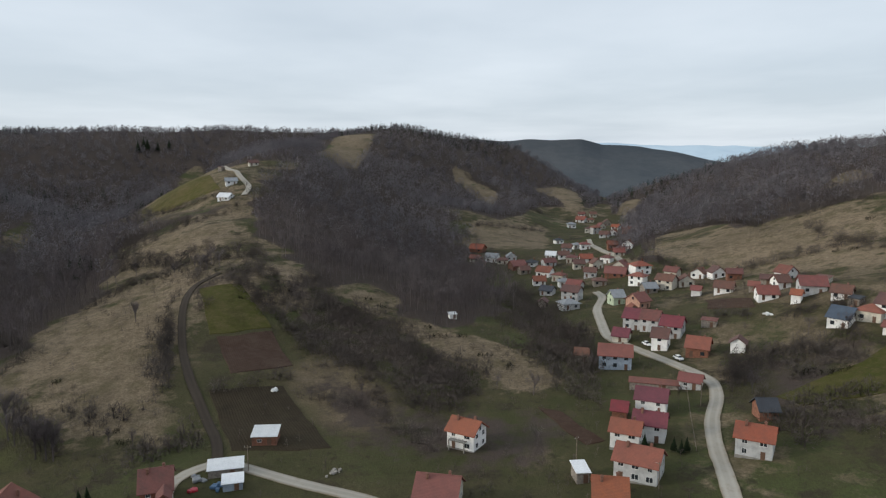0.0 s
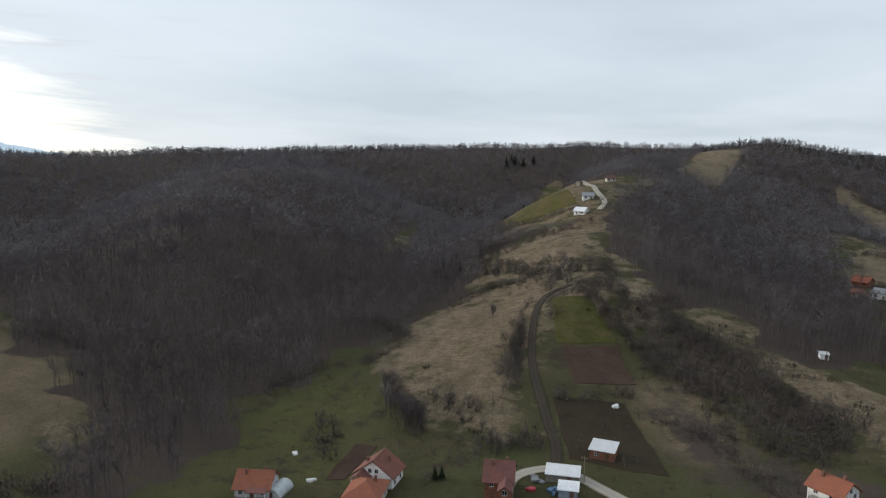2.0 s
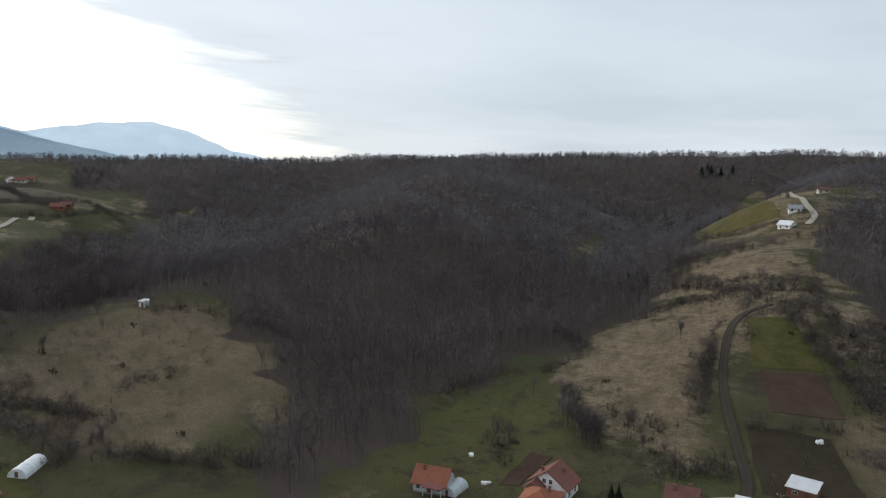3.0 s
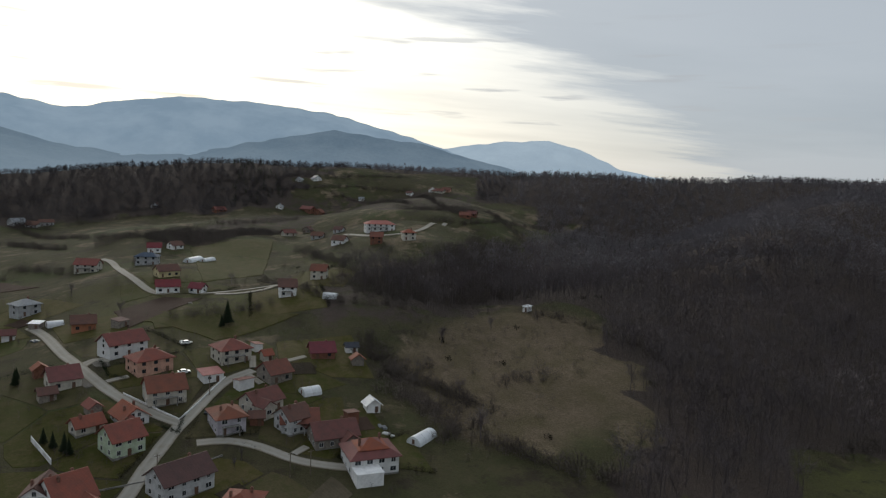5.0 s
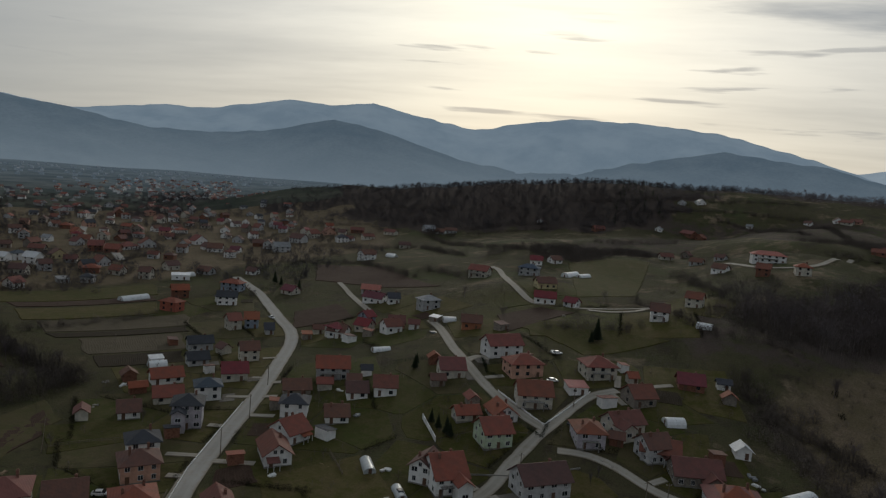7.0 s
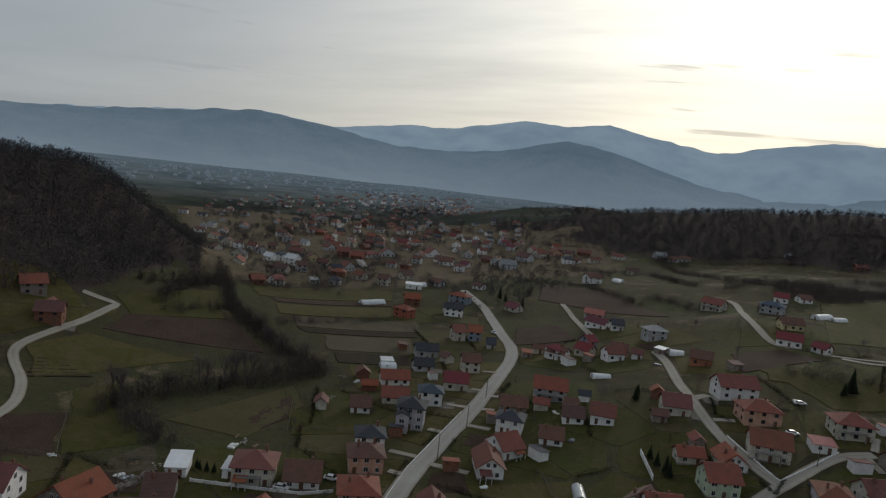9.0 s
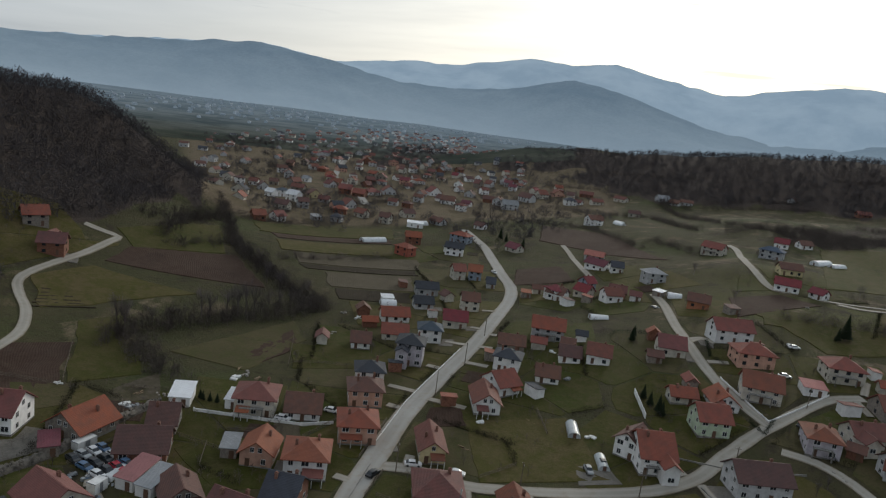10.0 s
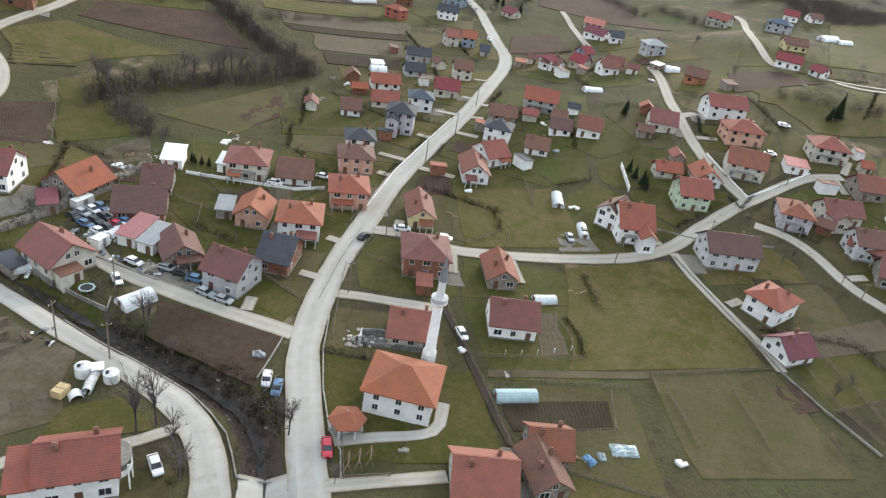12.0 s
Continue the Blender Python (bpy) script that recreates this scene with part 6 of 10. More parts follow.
    # wings, porches and dormers
    if near and wings and name == "house" and w * d > 60:
        roll = HOUSE_RNG.random()
        side = HOUSE_RNG.choice((-1, 1))
        if roll < 0.2:
            ww, wd, we = w * HOUSE_RNG.uniform(0.34, 0.5), HOUSE_RNG.uniform(2.6, 4.2), eave * HOUSE_RNG.uniform(0.62, 0.95)
            cx, y0 = side * (hw - ww / 2 - 0.2), -hd - wd
            rise_w = ww / 2 * pitch
            wing = part("wing", solid([(cx - ww / 2, y0, foot), (cx + ww / 2, y0, foot), (cx + ww / 2, -hd + 0.05, foot), (cx - ww / 2, -hd + 0.05, foot), (cx - ww / 2, y0, we), (cx + ww / 2, y0, we),
                                       (cx + ww / 2, -hd + 0.05, we), (cx - ww / 2, -hd + 0.05, we), (cx, y0, we + rise_w), (cx, -hd + 0.05, we + rise_w)],
                                      [(3, 2, 1, 0), (1, 2, 6, 5), (3, 0, 4, 7), (0, 1, 5, 8, 4), (2, 3, 7, 9, 6), (5, 6, 9, 8), (7, 4, 8, 9)]), WALL[walls], root)
            tv, tf = gable_roof(wd + 1.6, ww, we, rise_w, 0.4)
            part("wing_roof", slope_uv(solid([(cx - p[1], -hd - wd / 2 + 0.4 + p[0], p[2]) for p in tv], tf)), ROOF[tiles], root)
            window(wing, cx, y0, 1.5, 0, min(1.6, ww * 0.4), 1.2, True)
            if we > 4.4:
                window(wing, cx, y0, 4.0, 0, min(1.6, ww * 0.4), 1.2, True)
        elif roll < 0.5:
            pw, pd = w * HOUSE_RNG.uniform(0.35, 0.8), HOUSE_RNG.uniform(1.8, 3.0)
            cx = side * (hw - pw / 2) * 0.8
            pv = [(cx - pw / 2, -hd - pd, 2.25), (cx + pw / 2, -hd - pd, 2.25), (cx + pw / 2, -hd, 2.85), (cx - pw / 2, -hd, 2.85)]
            porch = part("porch_roof", slope_uv(solid(pv + [(a, b, c + 0.14) for a, b, c in pv], [(3, 2, 1, 0), (4, 5, 6, 7), (0, 1, 5, 4), (1, 2, 6, 5), (2, 3, 7, 6), (3, 0, 4, 7)])), ROOF[tiles], root)
            for px in (cx - pw / 2 + 0.15, cx, cx + pw / 2 - 0.15):
                part("post", boxes((px - 0.08, px + 0.08, -hd - pd + 0.1, -hd - pd + 0.26, -0.6, 2.3)), M_FRAME, porch)
        if roof == "gable" and axis == "x" and HOUSE_RNG.random() < 0.15:
            cx, dz = w * HOUSE_RNG.uniform(-0.25, 0.25), eave + 0.25
            y0, y1, zt = -hd * 0.72, -0.1, min(eave + rise - 0.15, eave + 2.1)
            dorm = part("dormer", solid([(cx - 0.9, y0, dz), (cx + 0.9, y0, dz), (cx + 0.9, y0, zt - 0.6), (cx, y0, zt), (cx - 0.9, y0, zt - 0.6), (cx - 0.9, y1, dz), (cx + 0.9, y1, dz), (cx + 0.9, y1, zt - 0.6),
                                         (cx, y1, zt), (cx - 0.9, y1, zt - 0.6)], [(0, 1, 2, 3, 4), (9, 8, 7, 6, 5), (1, 0, 5, 6), (2, 1, 6, 7), (0, 4, 9, 5), (3, 2, 7, 8), (4, 3, 8, 9)]), WALL[walls], root)
            tv, tf = gable_roof(abs(y1 - y0), 1.8, zt - 0.6, 0.6, 0.25, 0.12)
            part("dormer_roof", slope_uv(solid([(cx - p[1], (y0 + y1) / 2 + p[0], p[2]) for p in tv], tf)), ROOF[tiles], root)
            window(dorm, cx, y0, (dz + zt) / 2 - 0.1, 0, 0.9, 0.9, True)
    if balcony:
        b = part("balcony", boxes((-hw * 0.7, hw * 0.5, -hd - 1.5, -hd + 0.1, 2.65, 2.85)), M_CONCRETE, root, "concrete balcony slab")
        part("railing", boxes((-hw * 0.7, hw * 0.5, -hd - 1.5, -hd - 1.44, 3.75, 3.82), (-hw * 0.7, hw * 0.5, -hd - 1.5, -hd - 1.44, 3.0, 3.05),
                              *[(-hw * 0.7 + k * w * 0.6 / 14, -hw * 0.7 + k * w * 0.6 / 14 + 0.05, -hd - 1.5, -hd - 1.45, 2.85, 3.8) for k in range(15)]), M_RAIL, b)
        for px in (-hw * 0.68, hw * 0.46):
            part("column", boxes((px - 0.14, px + 0.14, -hd - 1.45, -hd - 1.15, -0.5, 2.65)), M_CONCRETE, root)
    if terrace:
        part("terrace", boxes((-hw, hw * 0.1, -hd - 5.5, -hd, foot, 3.0), (-hw - 0.1, hw * 0.1 + 0.1, -hd - 5.6, -hd, 3.0, 3.2)), WALL["white"], root, "white flat-roofed terrace wing")
        part("upper_hip", slope_uv(solid(*[(lambda vf: vf)(hip_roof(w * 0.55, d * 0.6, eave + 1.6, 2.0))][0])), ROOF[tiles], root)
        part("upper_wall", boxes((-w * 0.25, w * 0.25, -d * 0.27, d * 0.27, eave, eave + 1.7)), WALL["white"], root)
    return root


house(-82.6, -45.8, 113, 11.6, 10.0, 2, "hip", "orange", "white", "x", mosque=True)
house(-99.4, -55.3, 121, 8.9, 9.0, 1, "gable", "orange", "cream")
corner = house(-38.3, -69.5, 142, 9.6, 8.0, 2, "gable", "red", "white", wings=False)


def half_round(cx, cy, r0, r1, z0, z1, n=12):
    """A half ring that bulges towards +x."""
    bm = bmesh.new()
    rows = []
    for k in range(n + 1):
        a = math.pi * (k / n - 0.5)
        rows.append([bm.verts.new((cx + r * math.cos(a), cy + r * 1.35 * math.sin(a), z)) for r, z in ((r0, z0), (r1, z0), (r1, z1), (r0, z1))])
    for p, q in zip(rows, rows[1:]):
        for k in range(4):
            bm.faces.new((p[k], q[k], q[(k + 1) % 4], p[(k + 1) % 4]))
    bm.faces.new(rows[0][::-1])
    bm.faces.new(rows[-1])
    bmesh.ops.recalc_face_normals(bm, faces=bm.faces[:])
    return bm


def corner_house_extras(root):
    """Rounded balconies at one end and a lower tiled annex at the other."""
    for z in (2.55, 4.75):
        slab = part("balcony", half_round(4.8, -0.6, 0.01, 1.9, z, z + 0.2), M_CONCRETE, root, "rounded concrete balcony slab")
        if z < 4:
            part("parapet", half_round(4.8, -0.6, 1.75, 1.9, z + 0.2, z + 1.1), WALL["white"], slab)
    for y in (-2.7, -0.6, 1.5):
        part("column", boxes((6.1 + (0.35 if y == -0.6 else 0), 6.3 + (0.35 if y == -0.6 else 0), y - 0.1, y + 0.1, -0.8, 4.75)), WALL["white"], root)
    part("annex", boxes((-8.4, -4.8, -3.6, 2.6, -1.6, 3.9)), WALL["white"], root, "lower white annex")
    part("annex_roof", slope_uv(solid([(-8.9, -4.3, 3.75), (-4.8, -4.3, 3.75), (-4.8, 3.0, 5.0), (-8.9, 3.0, 5.0), (-8.9, -4.3, 3.95), (-4.8, -4.3, 3.95), (-4.8, 3.0, 5.2), (-8.9, 3.0, 5.2)],
                                      [(3, 2, 1, 0), (4, 5, 6, 7), (0, 1, 5, 4), (1, 2, 6, 5), (2, 3, 7, 6), (3, 0, 4, 7)])), ROOF["red"], root)


corner_house_extras(corner)
house(-74.8, -25.2, 124, 9.3, 10.0, 1, "gable", "orange", "cream", wings=False)
house(-88.8, -20.4, 125, 6.7, 7.0, 1, "gable", "redbrown", "block")
house(-82.9, -18.4, 137, 5.6, 9.0, 1, "gable", "brown", "block", "y")
house(-116.4, -41.9, 124, 9.5, 9.0, 1.5, "gable", "redbrown", "white", wings=False)
house(-131.7, -53.1, 129, 6.5, 10.0, 1, "gable", "redbrown", "block", "y", wings=False)
house(-123.0, -68.5, 127, 10.1, 11.0, 2, "hip", "redbrown", "brick")
house(-114.2, -62.6, 124, 3.1, 4.0, 1, "shed", "redbrown", "brick")
house(-141.5, -82.6, 130, 6.1, 12.0, 1.5, "gable", "redbrown", "yellow", "y")
house(-134.6, -100.7, 131, 9.4, 10.0, 2, "hip", "red", "pink")
house(-152.4, -112.7, 132, 9.3, 9.0, 2, "hip", "brown", "pink")
house(-163.9, -120.3, 131, 8.2, 8.0, 2, "hip", "slate", "white")
house(-113.6, -98.2, 128, 9.5, 10.0, 2, "hip", "orange", "white")
house(-109.4, -108.8, 123, 7.2, 9.0, 1.5, "gable", "orange", "pink", "y")
house(-133.6, -118.3, 129, 8.9, 9.0, 1, "gable", "brown", "white")
house(-126.2, -128.3, 128, 10.2, 10.0, 2, "hip", "orange", "cream", "x", balcony=True)
house(-123.4, -133.9, 122, 3.0, 6.0, 1, "shed", "white", "white")
house(-114.8, -143.9, 131, 5.2, 8.0, 1, "shed", "white", "white")
house(-87.8, -144.3, 102, 10.3, 11.1, 1, "gable", "red", "block", "y", wings=False)
house(-92.3, -127.5, 135, 10.7, 10.0, 1, "gable", "brown", "brick", wings=False)
house(-103.1, -135.1, 133, 6.4, 9.0, 1, "gable", "brown", "block")
house(-84.4, -118.4, 108, 4.2, 8.4, 1, "shed", "pink", "white")
house(-85.2, -113.5, 107, 3.7, 7.8, 1, "shed", "metal", "white")
house(-86.0, -107.0, 152, 7.2, 9.0, 1, "gable", "brown", "block", "y")
house(-67.3, -120.0, 178, 9.0, 10.6, 1.5, "gable", "orange", "cream", "y", wings=False)
house(-65.2, -113.4, 178, 4.2, 2.6, 1, "shed", "brown", "cream", wings=False)
house(-60.9, -125.4, 178, 3.0, 5.0, 1, "shed", "slate", "block", wings=False)
house(-86.8, -92.0, 102, 8.1, 8.7, 2, "gable", "redbrown", "lightgrey", wings=False)
house(-99.9, -91.3, 114, 6.7, 10.0, 1.5, "gable", "slate", "brick")
house(-106.2, -115.1, 128, 3.6, 6.0, 1, "shed", "metal", "block")
house(-77.8, -140.2, 151, 3.8, 6.0, 1, "shed", "maroon", "block")
house(-187.8, -122.1, 118, 8.6, 8.8, 3, "hip", "slate", "lilac")
house(-211.2, -130.1, 126, 8.2, 7.9, 2, "hip", "blueslate", "white")
house(-203.5, -140.3, 128, 9.1, 7.0, 1, "gable", "red", "cream")
house(-186.6, -142.4, 129, 6.4, 7.0, 1, "gable", "brown", "white")
house(-220.8, -153.3, 137, 10.7, 7.0, 1, "gable", "red", "white")
house(-232.7, -132.5, 124, 9.0, 7.9, 1.5, "gable", "maroon", "cream")
house(-258.3, -141.0, -231, 7.3, 7.2, 2, "gable", "brown", "cream")
house(-245.1, -156.3, -224, 7.9, 6.4, 1, "gable", "slate", "lightgrey")
house(-265.4, -168.4, -226, 10.1, 6.4, 1.5, "gable", "slate", "lightgrey")
house(-305.6, -176.1, -239, 6.1, 7.2, 2, "gable", "orange", "cream")
house(-312.2, -169.8, -241, 6.6, 7.2, 2, "gable", "orange", "blue")
house(-304.3, -156.0, -257, 4.0, 6.4, 1, "gable", "slate", "lightgrey")
house(-325.5, -224.0, -241, 10.0, 7.2, 2, "hip", "red", "red")
house(-355.6, -209.4, -226, 10.7, 7.2, 2, "gable", "slate", "white")
house(-238.1, -170.1, -222, 4.9, 4.0, 1, "shed", "white", "white")
house(-175.2, -86.1, 127, 7.4, 12.0, 1.5, "gable", "redbrown", "white", "y")
house(-187.9, -87.7, 157, 8.0, 9.0, 1.5, "gable", "red", "white")
house(-205.5, -94.7, 109, 8.4, 7.9, 2, "hip", "slate", "white")
house(-204.5, -79.8, 117, 7.2, 7.0, 1, "gable", "brown", "white")
house(-224.1, -80.6, 116, 7.0, 7.0, 1, "gable", "brown", "white")
house(-228.5, -71.8, 110, 7.7, 7.9, 1.5, "gable", "redbrown", "white")
house(-241.0, -96.7, 115, 11.8, 8.8, 2, "gable", "red", "lightgrey", "x", balcony=True)
house(-223.1, -102.6, 121, 9.1, 7.0, 1, "gable", "brown", "block")
house(-305.0, -121.6, -261, 8.5, 7.2, 2, "hip", "maroon", "white")
house(-320.0, -97.2, -268, 7.4, 7.2, 1.5, "gable", "redbrown", "pink")
house(-325.8, -114.5, -241, 5.8, 6.4, 2, "gable", "maroon", "blue")
house(-357.3, -91.8, -262, 10.0, 8.0, 2, "hip", "metal", "lightgrey")
house(-175.8, -37.1, 124, 8.8, 12.0, 2, "gable", "red", "white", "x", balcony=True)
house(-178.1, -42.8, 84, 6.1, 9.0, 2, "gable", "brown", "white", "y")
house(-203.2, -29.1, 124, 8.9, 9.0, 2, "gable", "red", "green")
house(-220.2, -29.4, 119, 7.6, 9.7, 1, "gable", "red", "white", "y")
house(-215.5, -40.1, 123, 7.8, 5.3, 1, "gable", "red", "cream")
house(-213.1, -1.7, 107, 8.4, 10.6, 2, "hip", "redbrown", "lilac", "x", balcony=True, wings=False)
house(-224.4, 8.7, 127, 11.2, 7.9, 1.5, "gable", "redbrown", "cream")
house(-180.8, -12.3, 125, 13.6, 9.0, 2, "gable", "brown", "lightgrey", wings=False)
house(-165.3, 2.3, 70, 8.2, 10.0, 2, "hip", "red", "white", wings=False)
house(-151.6, 9.0, 144, 7.8, 7.4, 1, "gable", "maroon", "white", wings=False)
house(-210.7, 17.5, 122, 7.9, 7.9, 2, "gable", "brown", "lightgrey")
house(-245.2, 13.7, 121, 8.6, 8.8, 1.5, "gable", "redbrown", "block")
house(-265.0, -1.0, 113, 11.2, 10.6, 2, "hip", "red", "cream", "x", balcony=True)
house(-233.0, -20.9, 107, 11.3, 9.7, 2, "gable", "redbrown", "cream", "x", balcony=True)
house(-257.3, -28.0, 121, 12.4, 9.7, 2, "hip", "red", "pink")
house(-276.1, -39.2, 127, 14.5, 8.8, 2, "gable", "red", "white")
house(-248.6, -53.3, 115, 9.1, 8.8, 1.5, "gable", "red", "cream")
house(-314.7, -59.6, -258, 8.9, 7.2, 1.5, "gable", "brown", "orange")
house(-247.1, -7.5, 112, 6.9, 6.2, 1, "shed", "pink", "white")
house(-368.2, -31.9, -261, 10.7, 7.2, 1.5, "gable", "maroon", "white")
house(-398.3, -35.1, -277, 11.1, 7.2, 1.5, "gable", "brown", "yellow")
house(-450.8, -82.7, -250, 12.8, 8.0, 2, "gable", "red", "cream", "x", balcony=True)
house(-364.5, -17.6, -263, 6.8, 5.6, 1, "gable", "maroon", "white")
house(-330.2, -80.7, -250, 4.6, 4.0, 1, "shed", "white", "block")
house(-77.3, -155.2, 126, 5.4, 10.0, 2, "gable", "red", "white")
house(-339.3, 24.0, 89, 8.0, 8.0, 2, "gable", "brown", "white", "x", balcony=True)
house(-374.8, 43.0, 71, 7.9, 7.2, 2, "gable", "redbrown", "cream")
house(-502.3, 99.7, 92, 20.8, 8.8, 2, "hip", "pink", "white", "x", balcony=True)
house(-454.4, 110.1, 86, 8.7, 8.0, 2, "hip", "red", "cream")
house(-454.7, 88.7, 91, 7.7, 7.2, 2, "gable", "redbrown", "brick")
house(-482.8, 68.6, 69, 9.3, 7.2, 1.5, "gable", "brown", "white")
house(-583.2, 41.2, 92, 10.1, 6.4, 1, "gable", "redbrown", "cream")
house(-537.1, 59.4, 86, 8.7, 6.4, 1, "gable", "brown", "lightgrey")
house(-778.9, -17.5, -274, 12.5, 7.2, 1, "gable", "red", "brick")
house(-801.2, 77.1, 71, 17.4, 8.0, 1.5, "gable", "red", "brick")
house(-831.9, 237.2, 65, 14.5, 7.2, 1, "gable", "redbrown", "cream")
house(-576.0, 188.8, 86, 9.4, 6.4, 1, "gable", "redbrown", "brick")
house(-264.9, 32.1, 94, 8.9, 7.9, 1, "gable", "maroon", "brick")
house(-188.1, 37.1, 96, 13.4, 12.0, 2, "hip", "red", "white", "x", terrace=True)
house(-202.7, 28.6, 101, 13.0, 9.0, 1.5, "gable", "redbrown", "block")
house(-211.2, 19.5, 89, 10.9, 7.9, 1.5, "gable", "redbrown", "lightgrey")
house(-222.6, 44.0, 98, 4.5, 4.4, 1, "gable", "white", "white", "y")
house(-454.8, -51.1, -276, 12.7, 8.0, 2, "hip", "blueslate", "lightgrey")
house(-498.1, -51.6, -266, 8.3, 7.2, 1.5, "gable", "maroon", "white")
house(-509.8, -39.7, -262, 8.8, 6.4, 1, "gable", "brown", "white")
house(-555.0, -198.8, -245, 13.8, 8.0, 2, "gable", "brown", "white")
house(-703.6, -252.6, -258, 13.0, 6.4, 1.5, "gable", "redbrown", "cream")
house(-650.0, -195.2, -250, 10.5, 6.4, 1.5, "gable", "brown", "cream")
house(-762.2, -176.8, -263, 12.6, 6.4, 1.5, "gable", "brown", "lightgrey")
house(-689.5, -268.4, -243, 11.4, 6.4, 1, "gable", "redbrown", "white")
house(-739.3, -238.9, -256, 14.4, 7.2, 1.5, "gable", "redbrown", "cream")
house(-743.6, -279.8, -251, 14.7, 7.2, 1.5, "gable", "redbrown", "brick")
house(-378.2, -128.8, -265, 12.3, 7.2, 1.5, "gable", "maroon", "white")
house(-415.2, -144.3, -260, 11.4, 6.4, 1, "gable", "pink", "lightgrey")
house(-373.5, -116.4, -242, 6.3, 6.4, 1.5, "gable", "slate", "white")
house(-312.0, -97.3, -241, 8.2, 7.2, 1.5, "gable", "redbrown", "white")
house(-316.0, -111.9, -264, 7.2, 7.2, 1.5, "gable", "maroon", "cream")
house(-304.4, -120.4, -256, 8.5, 7.2, 1.5, "gable", "brown", "white")
house(-409.5, -276.2, -237, 11.3, 6.4, 1, "shed", "white", "white")
house(-399.2, -294.8, -243, 7.4, 7.2, 2, "gable", "brown", "cream")
house(-400.7, -318.1, -235, 8.5, 7.2, 1.5, "gable", "redbrown", "cream")
house(-357.8, -213.0, -236, 7.2, 7.2, 1.5, "hip", "slate", "white")
house(-393.9, -228.3, -234, 12.6, 8.0, 2, "hip", "red", "blue")
house(-358.0, -241.7, -247, 9.3, 7.2, 2, "gable", "red", "brick")
house(-317.3, -318.3, -216, 7.8, 7.2, 1.5, "gable", "red", "white")
house(-301.2, -318.5, -224, 7.6, 7.2, 1.5, "gable", "orange", "brick")
house(-555.9, -197.8, -255, 12.0, 7.2, 2, "gable", "brown", "white")
house(-147.5, -280.1, -217, 9.0, 8.0, 2, "gable", "red", "block")
house(-143.6, -259.2, -221, 9.1, 8.0, 2, "gable", "redbrown", "brick")
house(-440.9, -305.6, -236, 9.9, 7.2, 1.5, "gable", "brown", "cream")
house(-438.3, -275.6, -246, 10.9, 7.2, 1, "gable", "brown", "lightgrey")
house(-454.7, -248.3, -240, 7.7, 6.4, 1, "gable", "brown", "white")
house(-400.5, -192.1, -255, 9.6, 7.2, 1, "gable", "maroon", "cream")
house(-364.6, -310.4, -244, 7.4, 7.2, 1.5, "hip", "slate", "lightgrey")
house(-352.9, -318.3, -228, 6.5, 6.4, 1, "shed", "metal", "lightgrey")
house(32.6, 158.5, 6, 3.0, 5.0, 1, "shed", "white", "block")
house(36.5, 145.4, -10, 7.0, 9.0, 1.5, "gable", "orange", "cream")
house(85.8, 179.9, -4, 4.7, 6.0, 1, "gable", "slate", "brick")
house(88.2, 236.1, -28, 7.3, 7.9, 1.5, "gable", "orange", "brick")
house(78.8, 247.8, -27, 5.5, 7.0, 2, "gable", "brown", "white")
house(86.4, 258.3, -31, 7.5, 7.8, 2, "gable", "maroon", "lightgrey")
house(81.7, 269.5, -32, 6.7, 7.8, 2, "gable", "redbrown", "lightgrey")
house(76.5, 275.0, -31, 6.9, 7.9, 2, "gable", "maroon", "lightgrey")
house(68.1, 261.3, -27, 5.6, 6.2, 1, "gable", "maroon", "cream")
house(85.2, 301.8, -3, 6.7, 7.9, 1.5, "gable", "orange", "pink")
house(79.6, 317.8, -8, 5.5, 7.1, 1.5, "gable", "metal", "green")
house(149.0, 301.7, -30, 6.2, 7.1, 1.5, "gable", "redbrown", "white")
house(137.0, 281.5, -13, 5.4, 6.2, 1, "gable", "brown", "white")
house(139.6, 262.4, -14, 9.1, 7.7, 1.5, "gable", "red", "lightgrey")
house(142.9, 247.5, -38, 6.3, 6.1, 1, "gable", "brown", "white")
house(127.0, 271.7, -10, 7.4, 6.9, 1, "gable", "red", "white")
house(133.5, 229.5, -51, 6.9, 8.5, 1.5, "gable", "blueslate", "white")
house(141.5, 226.8, -51, 7.6, 7.9, 1.5, "hip", "orange", "cream")
house(145.9, 225.7, -55, 5.1, 7.6, 2, "gable", "brown", "white")
house(-0.9, 152.2, -12, 9.5, 9.0, 1.5, "gable", "orange", "cream")
house(-147.2, 477.7, 18, 8.6, 6.4, 1, "gable", "white", "white")
house(-151.5, 505.6, 7, 7.8, 5.6, 1, "gable", "metal", "white")
house(-186.8, 597.8, 28, 3.9, 4.0, 1, "shed", "brown", "block")
house(-158.5, 593.0, 11, 7.6, 5.6, 1, "gable", "brown", "cream")
house(4.0, 294.0, 14, 3.0, 2.8, 1, "shed", "white", "white", "x", low=True)
house(-98.4, 148.5, 11, 10.4, 8.0, 1.5, "gable", "redbrown", "white", "y")
house(-66.8, 155.3, 19, 6.8, 9.0, 2, "gable", "redbrown", "brick")
house(-124.0, 130.2, 24, 8.9, 8.0, 1, "gable", "orange", "lightgrey")
house(-95.1, 137.8, 19, 8.2, 10.0, 1.5, "hip", "orange", "cream")
house(-48.6, 184.6, 4, 6.6, 6.0, 1, "shed", "white", "brick")
house(-54.6, 167.9, 15, 8.3, 5.0, 1, "shed", "white", "block", "x", low=True)
house(-50.8, 160.9, 15, 4.6, 4.0, 1, "shed", "white", "blue", "x", low=True)
house(-308.0, 134.6, 57, 3.0, 3.2, 1, "shed", "white", "white")


